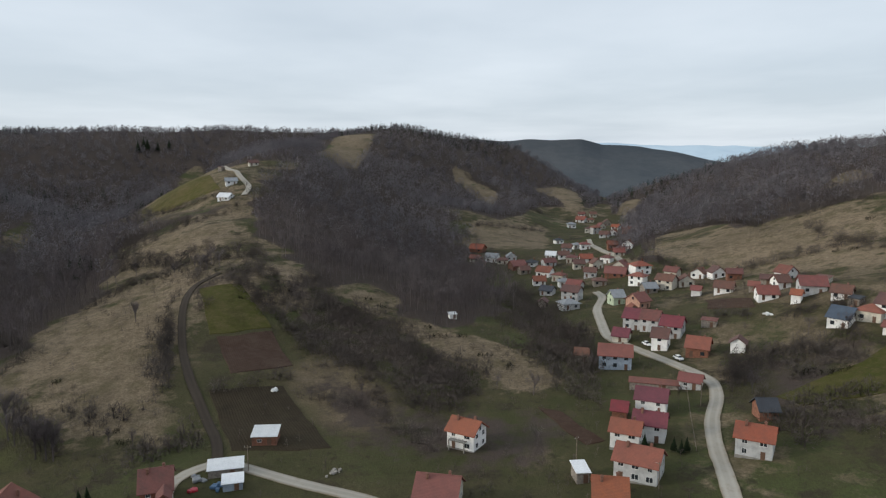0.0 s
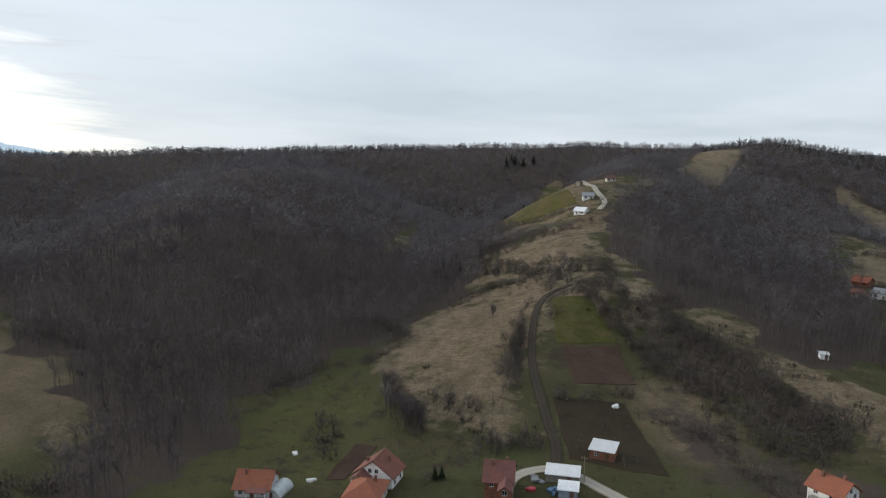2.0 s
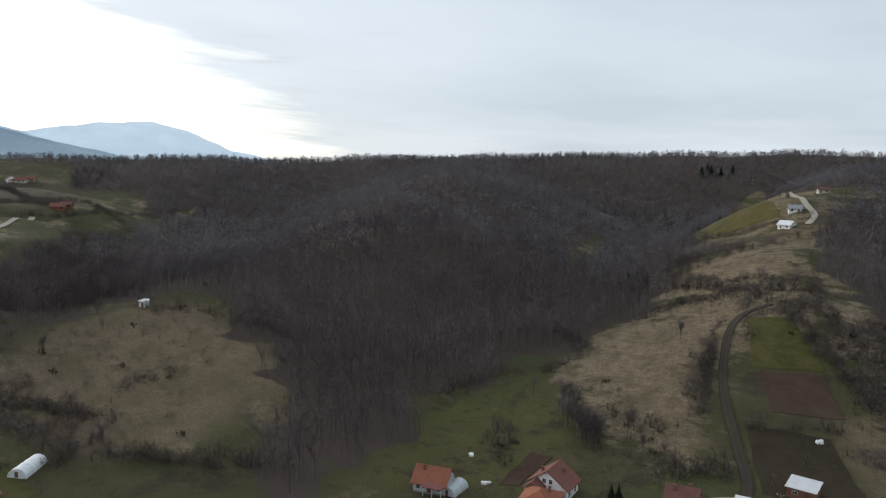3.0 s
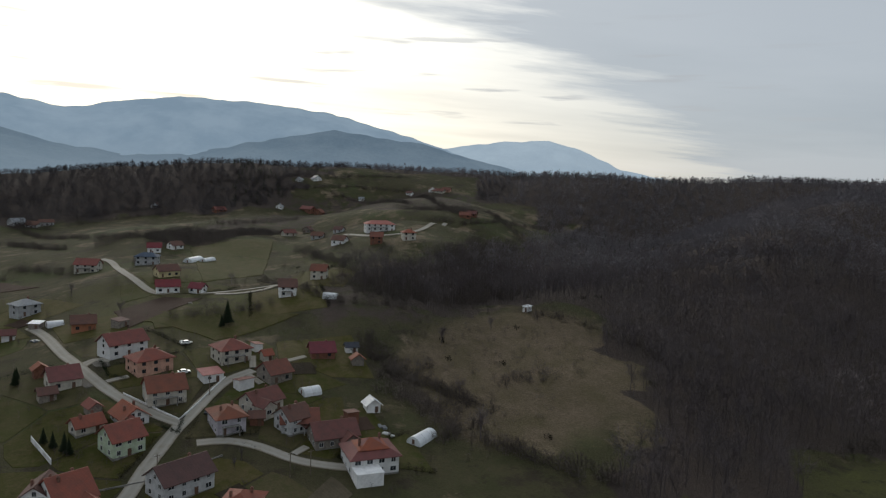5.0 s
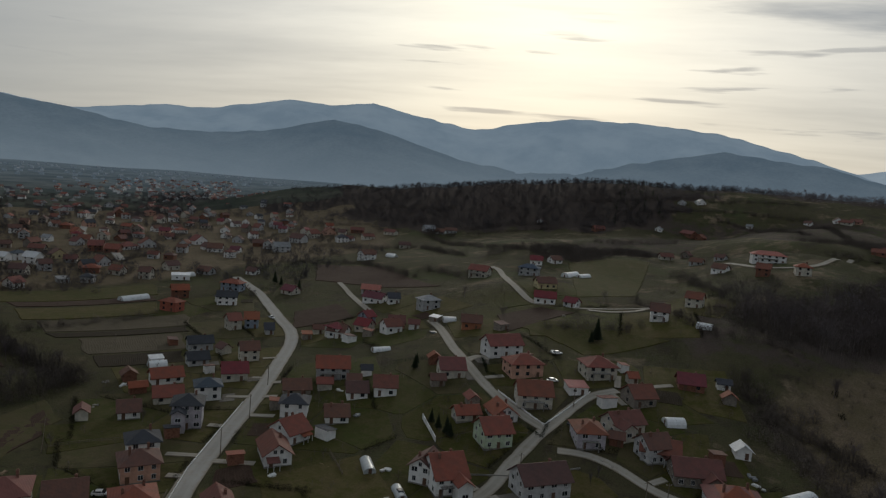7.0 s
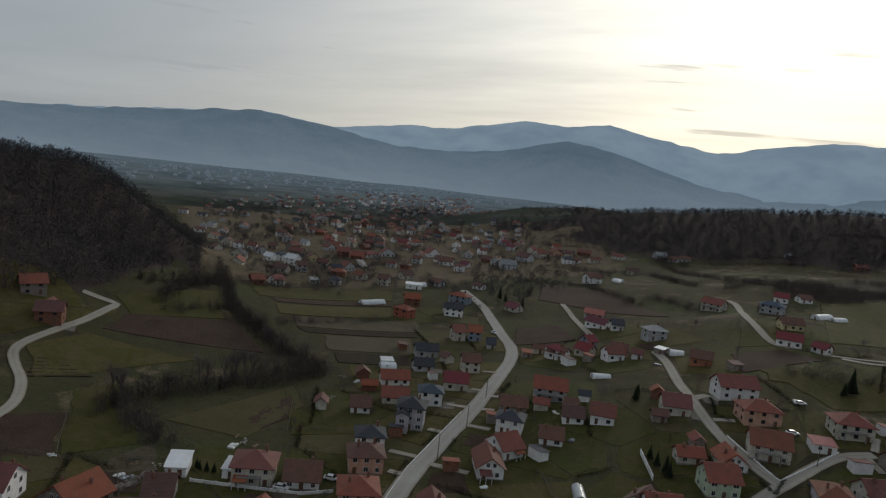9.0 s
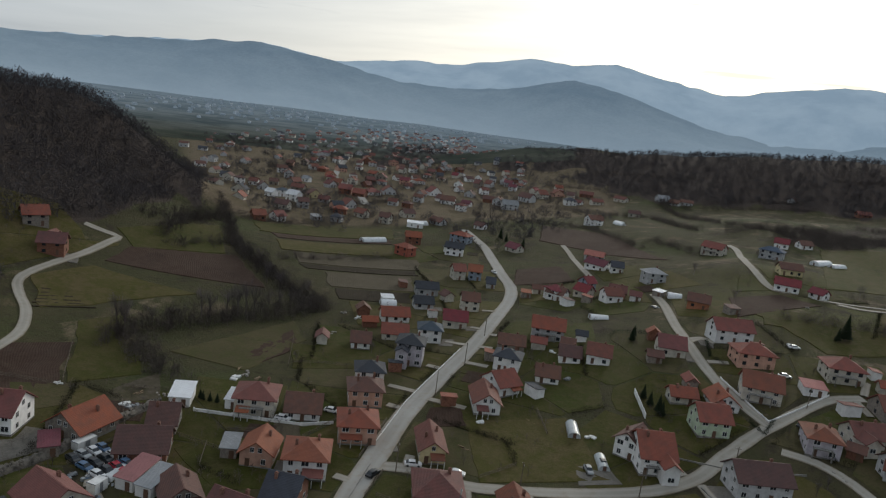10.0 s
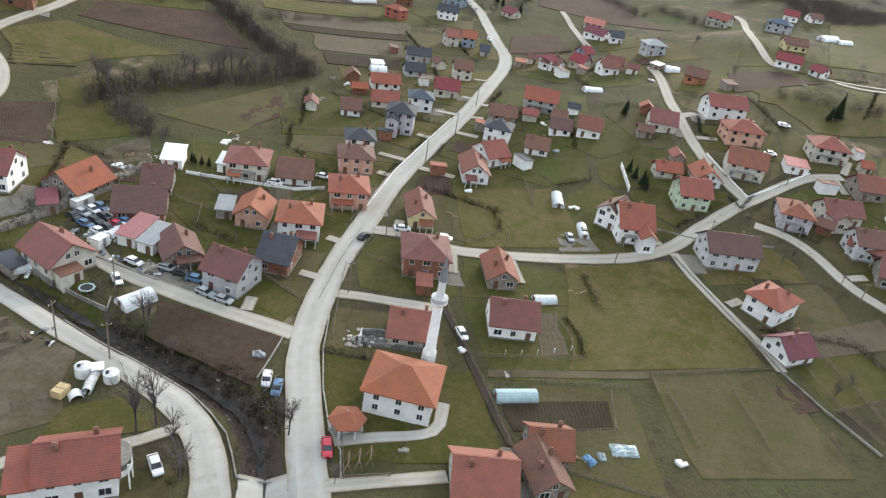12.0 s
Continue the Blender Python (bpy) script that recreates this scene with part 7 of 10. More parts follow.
# houses at the mouth of the side valley
house(59.2, 191.9, -23, 8.2, 6.6, 2, "gable", "maroon", "white", wings=False)
house(54.2, 176.1, -23, 7.9, 6.3, 2, "gable", "maroon", "white", wings=False)
house(47.2, 172.9, -25, 7.2, 5.8, 2, "gable", "orange", "white", wings=False)
house(46.1, 156.9, -30, 10.0, 7.5, 2, "gable", "orange", "lightgrey", wings=False)
house(49.7, 189.8, -20, 3.9, 4.7, 1.5, "gable", "maroon", "brick", wings=False)
house(58.8, 233.2, -14, 10.7, 7.5, 2, "gable", "orange", "blue", wings=False)
house(75.7, 207.3, -30, 6.3, 4.4, 1, "gable", "red", "lightgrey", wings=False)
house(75.0, 161.1, -30, 8.2, 6.5, 2, "gable", "red", "lightgrey", wings=False)
house(6.4, 181.5, -32, 8.2, 6.9, 2, "gable", "orange", "white", "x", balcony=True, wings=False)
house(65.2, 210.0, -16, 14.5, 3.6, 1, "shed", "redbrown", "block", "x", low=True)
# houses up the side valley
house(140.4, 712.0, -36, 9.6, 8.6, 1, "gable", "red", "white", "x", far=True)
house(122.4, 668.5, 0, 7.5, 6.5, 1.5, "hip", "metal", "white", "x", far=True)
house(149.1, 709.0, -19, 6.5, 5.4, 1, "hip", "redbrown", "cream", "x", far=True)
house(156.9, 671.3, -3, 6.5, 5.6, 1.5, "gable", "brown", "block", "y", far=True)
house(148.1, 600.2, -38, 6.5, 5.0, 1, "gable", "red", "white", "x", far=True)
house(130.1, 597.5, 15, 7.2, 6.4, 2, "hip", "redbrown", "lightgrey", "x", far=True)
house(129.6, 561.5, -21, 7.6, 6.3, 1, "gable", "brown", "lightgrey", "x", far=True)
house(128.0, 614.7, -19, 6.5, 5.1, 1.5, "hip", "brown", "cream", "x", far=True)
house(137.4, 565.8, -21, 6.5, 5.8, 1, "gable", "redbrown", "white", "y", far=True)
house(146.9, 560.3, -4, 6.5, 5.3, 1.5, "gable", "orange", "brick", "x", far=True)
house(142.3, 632.6, 15, 6.5, 5.8, 1, "gable", "red", "cream", "y", far=True)
house(144.6, 732.9, -19, 6.5, 5.5, 1, "gable", "redbrown", "white", "x", far=True)
house(155.8, 730.4, -2, 6.5, 5.3, 1.5, "gable", "brown", "cream", "x", far=True)
house(91.1, 551.7, 18, 6.5, 5.1, 1, "hip", "slate", "white", "x", far=True)
house(86.5, 487.6, -18, 6.5, 5.8, 1.5, "gable", "brown", "lightgrey", "x", far=True)
house(95.9, 502.1, 17, 6.5, 5.0, 1, "hip", "metal", "white", "x", far=True)
house(100.0, 492.2, -1, 6.5, 5.3, 1.5, "hip", "red", "white", "x", far=True)
house(114.2, 471.0, -3, 6.5, 5.6, 1.5, "gable", "redbrown", "brick", "x", far=True)
house(115.9, 455.1, -39, 6.5, 5.8, 1, "hip", "redbrown", "cream", "y", far=True)
house(122.3, 462.6, -22, 6.5, 4.7, 1.5, "gable", "brown", "white", "y", far=True)
house(111.4, 442.2, -4, 6.5, 4.8, 1, "gable", "red", "cream", "x", far=True)
house(24.6, 492.2, -27, 9.4, 7.5, 1, "gable", "red", "brick", "x", far=True)
house(21.7, 463.6, -27, 6.5, 4.9, 1, "gable", "redbrown", "cream", "x", far=True)
house(32.9, 463.4, -29, 8.2, 5.9, 1.5, "gable", "metal", "white", "x", far=True)
house(23.9, 447.3, -11, 6.6, 5.7, 1.5, "gable", "brown", "block", "y", far=True)
house(47.0, 441.3, 21, 9.1, 7.7, 1, "gable", "orange", "brick", "x", far=True)
house(56.8, 447.6, -32, 6.5, 5.8, 1, "hip", "slate", "white", "y", far=True)
house(60.7, 412.8, -33, 8.6, 7.3, 1.5, "gable", "redbrown", "white", "x", far=True)
house(67.3, 443.2, 19, 7.9, 5.7, 1, "gable", "redbrown", "lightgrey", "x", far=True)
house(72.4, 467.2, -16, 6.5, 5.7, 1, "gable", "white", "white", "x", far=True)
house(80.0, 463.0, 0, 6.9, 5.8, 1, "gable", "brown", "white", "x", far=True)
house(82.5, 446.0, -18, 6.5, 5.6, 1.5, "hip", "redbrown", "cream", "x", far=True)
house(90.4, 440.8, -1, 7.6, 6.1, 1, "gable", "red", "white", "x", far=True)
house(90.5, 411.4, 15, 6.5, 5.0, 1.5, "gable", "brown", "cream", "y", far=True)
house(82.2, 387.2, -20, 6.5, 5.3, 1.5, "gable", "brown", "lightgrey", "x", far=True)
house(93.2, 374.6, -22, 10.7, 7.8, 1, "gable", "orange", "brick", "x", far=True)
house(99.7, 389.5, -39, 7.7, 6.4, 1, "gable", "redbrown", "cream", "y", far=True)
house(81.7, 362.3, -2, 6.5, 5.2, 1, "hip", "brown", "block", "x", far=True)
house(65.6, 374.5, 0, 6.5, 5.4, 1, "hip", "metal", "white", "x", far=True)
house(54.0, 357.4, -33, 6.6, 5.1, 1, "gable", "slate", "lightgrey", "x", far=True)
house(65.8, 393.9, -34, 6.5, 5.2, 1.5, "hip", "redbrown", "cream", "x", far=True)
house(69.3, 363.7, -35, 7.6, 5.8, 1, "gable", "red", "lightgrey", "x", far=True)
house(63.1, 338.0, -35, 8.6, 6.3, 2, "gable", "brown", "lightgrey", "x", far=True)
house(58.1, 319.2, 17, 8.1, 6.6, 1, "hip", "metal", "lightgrey", "x", far=True)
house(104.5, 368.9, 12, 9.0, 7.6, 2, "hip", "red", "white", "x", far=True)
house(98.5, 350.6, -40, 7.5, 6.2, 2, "hip", "orange", "white", "y", far=True)
house(107.4, 333.3, -42, 8.2, 6.2, 2, "gable", "brown", "cream", "x", far=True)
house(117.1, 354.6, -43, 6.6, 5.3, 1.5, "gable", "redbrown", "cream", "x", far=True)
house(116.7, 333.5, -9, 7.0, 5.9, 1, "gable", "brown", "cream", "y", far=True)
house(127.3, 344.9, -45, 6.5, 5.2, 1, "gable", "brown", "white", "y", far=True)
house(133.4, 338.7, 6, 6.9, 6.0, 1, "gable", "brown", "white", "y", far=True)
house(122.2, 300.7, -30, 7.6, 6.1, 1, "gable", "brown", "white", "x", far=True)
house(137.0, 327.1, -12, 6.5, 4.7, 1.5, "gable", "redbrown", "brick", "x", far=True)
house(39.2, 457.6, -12, 6.5, 5.6, 1, "hip", "brown", "cream", "x", far=True)
house(49.7, 426.6, 21, 6.5, 5.1, 1, "gable", "brown", "block", "x", far=True)
house(53.8, 388.4, 2, 6.5, 5.7, 1, "gable", "redbrown", "white", "x", far=True)
house(82.5, 423.3, -1, 6.5, 5.4, 1.5, "gable", "brown", "cream", "x", far=True)
house(100.2, 426.2, -38, 6.5, 5.5, 1.5, "hip", "redbrown", "white", "x", far=True)
house(98.1, 330.3, 11, 6.5, 5.6, 1, "gable", "metal", "block", "x", far=True)
house(45.6, 466.0, 4, 6.5, 4.8, 1, "gable", "metal", "lightgrey", "y", far=True)


# houses of the lower village and the upper hamlets
house(-397.4, -383.0, -264, 9.7, 8.3, 2, "gable", "white", "white", "x", far=True)
house(-404.2, -402.3, -192, 9.2, 6.4, 2, "hip", "blueslate", "white", "x", far=True)
house(-500.4, -467.8, -264, 7.5, 5.7, 1.5, "gable", "metal", "white", "x", far=True)
house(-432.4, -394.9, -213, 11.2, 9.4, 1, "gable", "brown", "yellow", "y", far=True)
house(-422.2, -374.5, -236, 8.3, 6.7, 1, "gable", "redbrown", "lightgrey", "x", far=True)
house(-482.5, -403.9, -238, 11.1, 9.9, 2, "gable", "red", "brick", "x", far=True)
house(-484.1, -388.7, -251, 10.9, 9.2, 1.5, "gable", "red", "brick", "x", far=True)
house(-518.0, -445.1, -249, 10.0, 8.2, 1.5, "gable", "redbrown", "cream", "x", far=True)
house(-509.4, -395.6, -199, 14.2, 11.4, 1, "hip", "red", "white", "x", far=True)
house(-531.0, -392.4, -219, 12.6, 9.4, 1.5, "gable", "redbrown", "lightgrey", "y", far=True)
house(-582.8, -376.1, -204, 13.2, 9.6, 1.5, "gable", "red", "white", "y", far=True)
house(-548.4, -336.7, -246, 12.3, 10.2, 1.5, "gable", "brown", "white", "x", far=True)
house(-643.8, -436.5, -202, 11.4, 8.5, 1.5, "hip", "red", "white", "y", far=True)
house(-644.1, -453.0, -254, 10.4, 7.3, 1, "hip", "redbrown", "white", "x", far=True)
house(-639.0, -462.0, -201, 9.3, 7.5, 1.5, "gable", "brown", "white", "x", far=True)
house(-624.2, -325.0, -250, 8.3, 6.7, 1.5, "hip", "brown", "white", "x", far=True)
house(-585.7, -292.7, -229, 14.4, 10.2, 2, "gable", "metal", "lightgrey", "x", far=True)
house(-657.4, -309.9, -282, 14.9, 11.2, 2, "gable", "brown", "lightgrey", "x", far=True)
house(-696.1, -311.6, -212, 11.2, 9.6, 2, "gable", "redbrown", "cream", "x", far=True)
house(-724.9, -306.0, -233, 13.8, 11.6, 1, "gable", "redbrown", "pink", "y", far=True)
house(-679.3, -271.9, -234, 11.8, 9.9, 2, "hip", "slate", "white", "x", far=True)
house(-558.7, -489.6, -195, 9.8, 6.9, 1, "gable", "red", "pink", "y", far=True)
house(-588.0, -527.6, -248, 10.4, 9.0, 1.5, "hip", "red", "brick", "x", far=True)
house(-591.0, -544.2, -194, 9.4, 7.2, 1.5, "gable", "redbrown", "white", "x", far=True)
house(-778.6, -652.5, -238, 10.5, 8.6, 2, "hip", "redbrown", "cream", "x", far=True)
house(-733.4, -584.4, -217, 11.0, 8.8, 2, "gable", "redbrown", "brick", "y", far=True)
house(-704.2, -535.2, -240, 10.4, 8.9, 1.5, "hip", "brown", "lightgrey", "x", far=True)
house(-770.7, -567.4, -200, 10.5, 9.4, 2, "hip", "redbrown", "pink", "y", far=True)
house(-733.3, -507.9, -221, 9.8, 7.4, 2, "hip", "brown", "white", "x", far=True)
house(-712.9, -472.1, -244, 8.8, 7.8, 1, "hip", "red", "white", "x", far=True)
house(-703.7, -445.5, -257, 8.6, 7.6, 1, "hip", "brown", "cream", "y", far=True)
house(-681.5, -408.0, -247, 9.3, 6.7, 1.5, "gable", "redbrown", "white", "y", far=True)
house(-620.5, -356.6, -260, 9.5, 6.7, 1.5, "gable", "brown", "lightgrey", "y", far=True)
house(-658.2, -361.4, -208, 8.8, 6.2, 2, "gable", "redbrown", "white", "x", far=True)
house(-759.5, -427.6, -248, 7.7, 5.7, 1.5, "gable", "brown", "white", "y", far=True)
house(-810.4, -438.6, -208, 8.1, 6.7, 1.5, "gable", "slate", "white", "x", far=True)
house(-795.2, -407.2, -280, 7.9, 6.5, 1, "gable", "brown", "lightgrey", "y", far=True)
house(-827.2, -403.9, -281, 7.5, 6.0, 1, "hip", "redbrown", "white", "y", far=True)
house(-764.4, -455.2, -277, 7.9, 5.7, 1.5, "hip", "metal", "white", "y", far=True)
house(-415.8, -465.2, -207, 7.5, 6.6, 2, "hip", "brown", "white", "x", far=True)
house(-425.2, -457.9, -242, 7.5, 6.4, 1.5, "gable", "redbrown", "white", "x", far=True)
house(-414.0, -435.4, -209, 7.9, 6.8, 1.5, "gable", "brown", "lightgrey", "y", far=True)
house(-446.2, -455.7, -232, 7.5, 6.1, 1.5, "gable", "brown", "block", "x", far=True)
house(-391.2, -401.4, -262, 7.5, 6.7, 1.5, "gable", "white", "white", "x", far=True)
house(-379.6, -356.8, -212, 7.5, 6.7, 2, "gable", "brown", "lightgrey", "x", far=True)
house(-483.1, -336.1, -255, 7.8, 6.6, 1.5, "hip", "brown", "brick", "y", far=True)
house(-479.1, -348.0, -254, 7.8, 5.5, 1.5, "gable", "redbrown", "lightgrey", "x", far=True)
house(-523.1, -352.3, -256, 8.3, 5.9, 2, "gable", "brown", "lightgrey", "x", far=True)
house(-522.9, -307.2, -277, 8.0, 5.9, 2, "hip", "redbrown", "white", "x", far=True)
house(-586.7, -459.0, -217, 8.8, 6.9, 1, "gable", "redbrown", "brick", "x", far=True)
house(-582.8, -440.8, -270, 8.6, 6.6, 1.5, "hip", "red", "lightgrey", "y", far=True)
house(-590.6, -485.7, -238, 7.9, 5.7, 1.5, "hip", "brown", "white", "y", far=True)
house(-664.3, -538.9, -250, 7.5, 6.6, 1.5, "hip", "redbrown", "white", "y", far=True)
house(-689.2, -597.0, -249, 8.0, 6.8, 2, "hip", "red", "white", "x", far=True)
house(-697.3, -628.9, -247, 8.3, 7.1, 1, "hip", "brown", "lightgrey", "x", far=True)
house(-799.5, 45.9, 74, 7.1, 5.3, 1, "gable", "metal", "white", "y", far=True)
house(-882.9, 94.1, 113, 10.5, 7.8, 1, "gable", "metal", "white", "y", far=True)
house(-876.8, 73.1, 55, 7.8, 5.8, 1, "gable", "metal", "lightgrey", "y", far=True)
house(-832.9, 247.1, 61, 10.2, 7.7, 1, "gable", "redbrown", "pink", "x", far=True)
house(-837.6, 230.4, 86, 8.9, 6.7, 1, "gable", "brown", "white", "y", far=True)
house(-584.6, 197.7, 59, 8.2, 6.1, 1, "gable", "redbrown", "brick", "x", far=True)
house(-827.3, 141.6, 68, 6.2, 4.6, 1, "gable", "metal", "white", "x", far=True)
house(-769.7, -203.9, -225, 12.9, 9.7, 1, "gable", "metal", "lightgrey", "x", far=True)
house(-758.5, -186.6, -286, 11.5, 8.6, 1, "gable", "brown", "white", "x", far=True)
house(-792.6, 88.7, 53, 9.4, 7.0, 1, "gable", "redbrown", "brick", "y", far=True)
house(-545.7, 76.7, 52, 7.3, 5.5, 1, "gable", "brown", "lightgrey", "x", far=True)
house(-632.7, 61.3, 54, 7.5, 5.6, 1, "gable", "brown", "block", "y", far=True)
house(-836.6, 201.9, 46, 7.6, 5.7, 1, "gable", "brown", "white", "x", far=True)
house(-809.3, -83.1, -276, 8.4, 6.3, 1, "gable", "brown", "lightgrey", "y", far=True)


# ---- the farther parts of both villages ----
def hamlet(rng, poly, count, gap, tiles, walls, turn, size=1.0):
    """Small far houses spread over a part of the plan, none too near to another."""
    xs, ys = [p[0] for p in poly], [p[1] for p in poly]
    done = [(o.location.x, o.location.y) for o in scene.objects if o.get("category") in ("house", "shed")]
    made = tries = 0
    while made < count and tries < count * 60:
        tries += 1
        x, y = rng.uniform(min(xs), max(xs)), rng.uniform(min(ys), max(ys))
        if not inside(np.array([x]), np.array([y]), poly)[0] or any((x - a) ** 2 + (y - b) ** 2 < gap * gap for a, b in done):
            continue
        done.append((x, y))
        made += 1
        face = math.degrees(math.atan2(y, x)) - 90
        house(x, y, face + rng.choice((-20, 5, turn, 70)) + rng.uniform(-12, 12), rng.uniform(9, 13) * size, rng.uniform(8, 9.5) * size, rng.choice((1, 1.5, 1.5, 2, 2)),
              rng.choice(("gable", "gable", "gable", "hip")), rng.choice(tiles), rng.choice(walls), rng.choice("xxy"), far=True)


def polar_poly(*nodes):
    return [(-d * math.sin(radians(a)), d * math.cos(radians(a))) for a, d in nodes]


far_rng = random.Random(4)
TILES = ["redbrown", "redbrown", "brown", "brown", "red", "maroon", "slate"]
COATS = ["white", "cream", "lightgrey", "lightgrey", "pink", "brick", "block"]
hamlet(far_rng, [(-432.9, -477.4), (-715.6, -661.2), (-903.4, -737.1), (-840.7, -559.5), (-783.3, -458.4), (-777.2, -374.4), (-788.2, -285.2), (-708, -253.9), (-585, -313.6), (-483.6, -299.5), (-443.6, -332.7), (-363.2, -330.2), (-333.8, -349.7), (-304.2, -355)], 64, 15, TILES, COATS, 35, 0.85)


def roofscape(name, label, rng, poly, count, gap, size=1.0, mats=None):
    """Houses too far off to tell apart singly, as one object."""
    mats = mats or [WALL["white"], WALL["cream"], WALL["lightgrey"], ROOF["red"], ROOF["redbrown"], ROOF["brown"], ROOF["slate"], M_GLASS]
    xs, ys = [p[0] for p in poly], [p[1] for p in poly]
    done, verts, faces, slots = [], [], [], []
    tries = 0
    while len(done) < count and tries < count * 40:
        tries += 1
        x, y = rng.uniform(min(xs), max(xs)), rng.uniform(min(ys), max(ys))
        if not inside(np.array([x]), np.array([y]), poly)[0] or any((x - a) ** 2 + (y - b) ** 2 < gap * gap for a, b in done):
            continue
        done.append((x, y))
        z, a = float(ground_z(x, y)) + (2.5 if math.hypot(x, y) > 1240 else 0), rng.uniform(0, 6.28)
        w, d, e = rng.uniform(8, 13) * size, rng.uniform(7, 10) * size, rng.choice((3.0, 4.0, 5.5)) * size
        r = d * 0.3
        local = [(-w / 2, -d / 2, -1), (w / 2, -d / 2, -1), (w / 2, d / 2, -1), (-w / 2, d / 2, -1), (-w / 2, -d / 2, e), (w / 2, -d / 2, e), (w / 2, d / 2, e), (-w / 2, d / 2, e),
                 (-w / 2, 0, e + r), (w / 2, 0, e + r), (-w / 2 - .4, -d / 2 - .5, e - .1), (w / 2 + .4, -d / 2 - .5, e - .1), (w / 2 + .4, d / 2 + .5, e - .1), (-w / 2 - .4, d / 2 + .5, e - .1),
                 (-w / 2 - .4, 0, e + r + .25), (w / 2 + .4, 0, e + r + .25)]
        n = len(verts)
        ca, sa = math.cos(a), math.sin(a)
        verts += [(x + p * ca - q * sa, y + p * sa + q * ca, z + h) for p, q, h in local]
        wall, tile = rng.choice((0, 1, 2, 2, 2)), rng.choice((3, 4, 4, 5, 5, 6))
        for f, s in (((0, 1, 5, 4), wall), ((2, 3, 7, 6), wall), ((1, 2, 6, 9, 5), wall), ((3, 0, 4, 8, 7), wall), ((10, 11, 15, 14), tile), ((12, 13, 14, 15), tile)):
            faces.append(tuple(n + k for k in f))
            slots.append(s)
        for k in (-0.25, 0.25):
            for yy in (-d / 2 - 0.05, d / 2 + 0.05):
                n = len(verts)
                verts += [(x + p * ca - yy * sa, y + p * sa + yy * ca, z + h) for p, h in ((k * w - .7, 1), (k * w + .7, 1), (k * w + .7, 2.3), (k * w - .7, 2.3))]
                faces.append((n, n + 1, n + 2, n + 3))
                slots.append(7)
    me = bpy.data.meshes.new(name)
    me.from_pydata(verts, [], faces)
    for m in mats:
        me.materials.append(m)
    me.polygons.foreach_set("material_index", slots)
    return tagged(new(name, me), label, "houses", kind="stuff")


roofscape("far_village", "red-roofed houses of the lower village far off", far_rng, [(-578.4, -756.4), (-846.5, -972.3), (-1086, -1009.3), (-1647.9, -1226.5), (-1904.1, -1130.3), (-1371.9, -781.2), (-754.1, -340.6), (-801.9, -297.6), (-723.4, -368.8), (-748.1, -461.9), (-792.6, -584), (-854.3, -719.3), (-684.8, -632.3), (-498.5, -542.9), (-293.9, -382.5)], 240, 17, 0.85)


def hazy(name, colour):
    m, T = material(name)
    # haze put into the houses themselves: bluish pale colour plus a faint glow
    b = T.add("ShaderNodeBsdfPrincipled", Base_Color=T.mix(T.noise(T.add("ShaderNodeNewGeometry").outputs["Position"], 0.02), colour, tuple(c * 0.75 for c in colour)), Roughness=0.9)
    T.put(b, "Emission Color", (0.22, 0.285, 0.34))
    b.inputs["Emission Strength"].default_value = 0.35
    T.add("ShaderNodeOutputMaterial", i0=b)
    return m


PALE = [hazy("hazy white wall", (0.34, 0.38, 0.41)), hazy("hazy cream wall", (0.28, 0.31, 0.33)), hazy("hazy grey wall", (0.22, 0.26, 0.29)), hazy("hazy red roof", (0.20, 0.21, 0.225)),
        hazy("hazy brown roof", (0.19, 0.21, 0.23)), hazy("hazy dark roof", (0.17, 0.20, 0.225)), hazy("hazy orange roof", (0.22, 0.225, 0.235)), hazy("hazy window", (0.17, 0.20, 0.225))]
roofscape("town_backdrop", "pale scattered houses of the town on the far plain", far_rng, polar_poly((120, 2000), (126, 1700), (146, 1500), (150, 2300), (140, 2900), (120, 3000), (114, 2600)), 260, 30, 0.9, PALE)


# ---- mosque yard ----
def ring(bm, r0, r1, z0, z1, n, cap=True):
    """A tapering prism round the z axis."""
    lo = [bm.verts.new((r0 * math.cos(k * math.tau / n), r0 * math.sin(k * math.tau / n), z0)) for k in range(n)]
    if r1 < 0.01:
        tip = bm.verts.new((0, 0, z1))
        for k in range(n):
            bm.faces.new((lo[k], lo[(k + 1) % n], tip))
        return
    hi = [bm.verts.new((r1 * math.cos(k * math.tau / n), r1 * math.sin(k * math.tau / n), z1)) for k in range(n)]
    for k in range(n):
        bm.faces.new((lo[k], lo[(k + 1) % n], hi[(k + 1) % n], hi[k]))
    if cap:
        bm.faces.new(hi)
        bm.faces.new(lo[::-1])


def rings(n, *segments):
    bm = bmesh.new()
    for s in segments:
        ring(bm, *s, n)
    return bm


def at_ground(name, x, y, rot, label, category, group=""):
    root = tagged(new(name), label, category, group)
    root.location, root.rotation_euler = (x, y, float(ground_z(x, y))), (0, 0, radians(rot))
    return root


M_LEAD = plain("grey lead sheet", (0.22, 0.23, 0.24), 0.5)


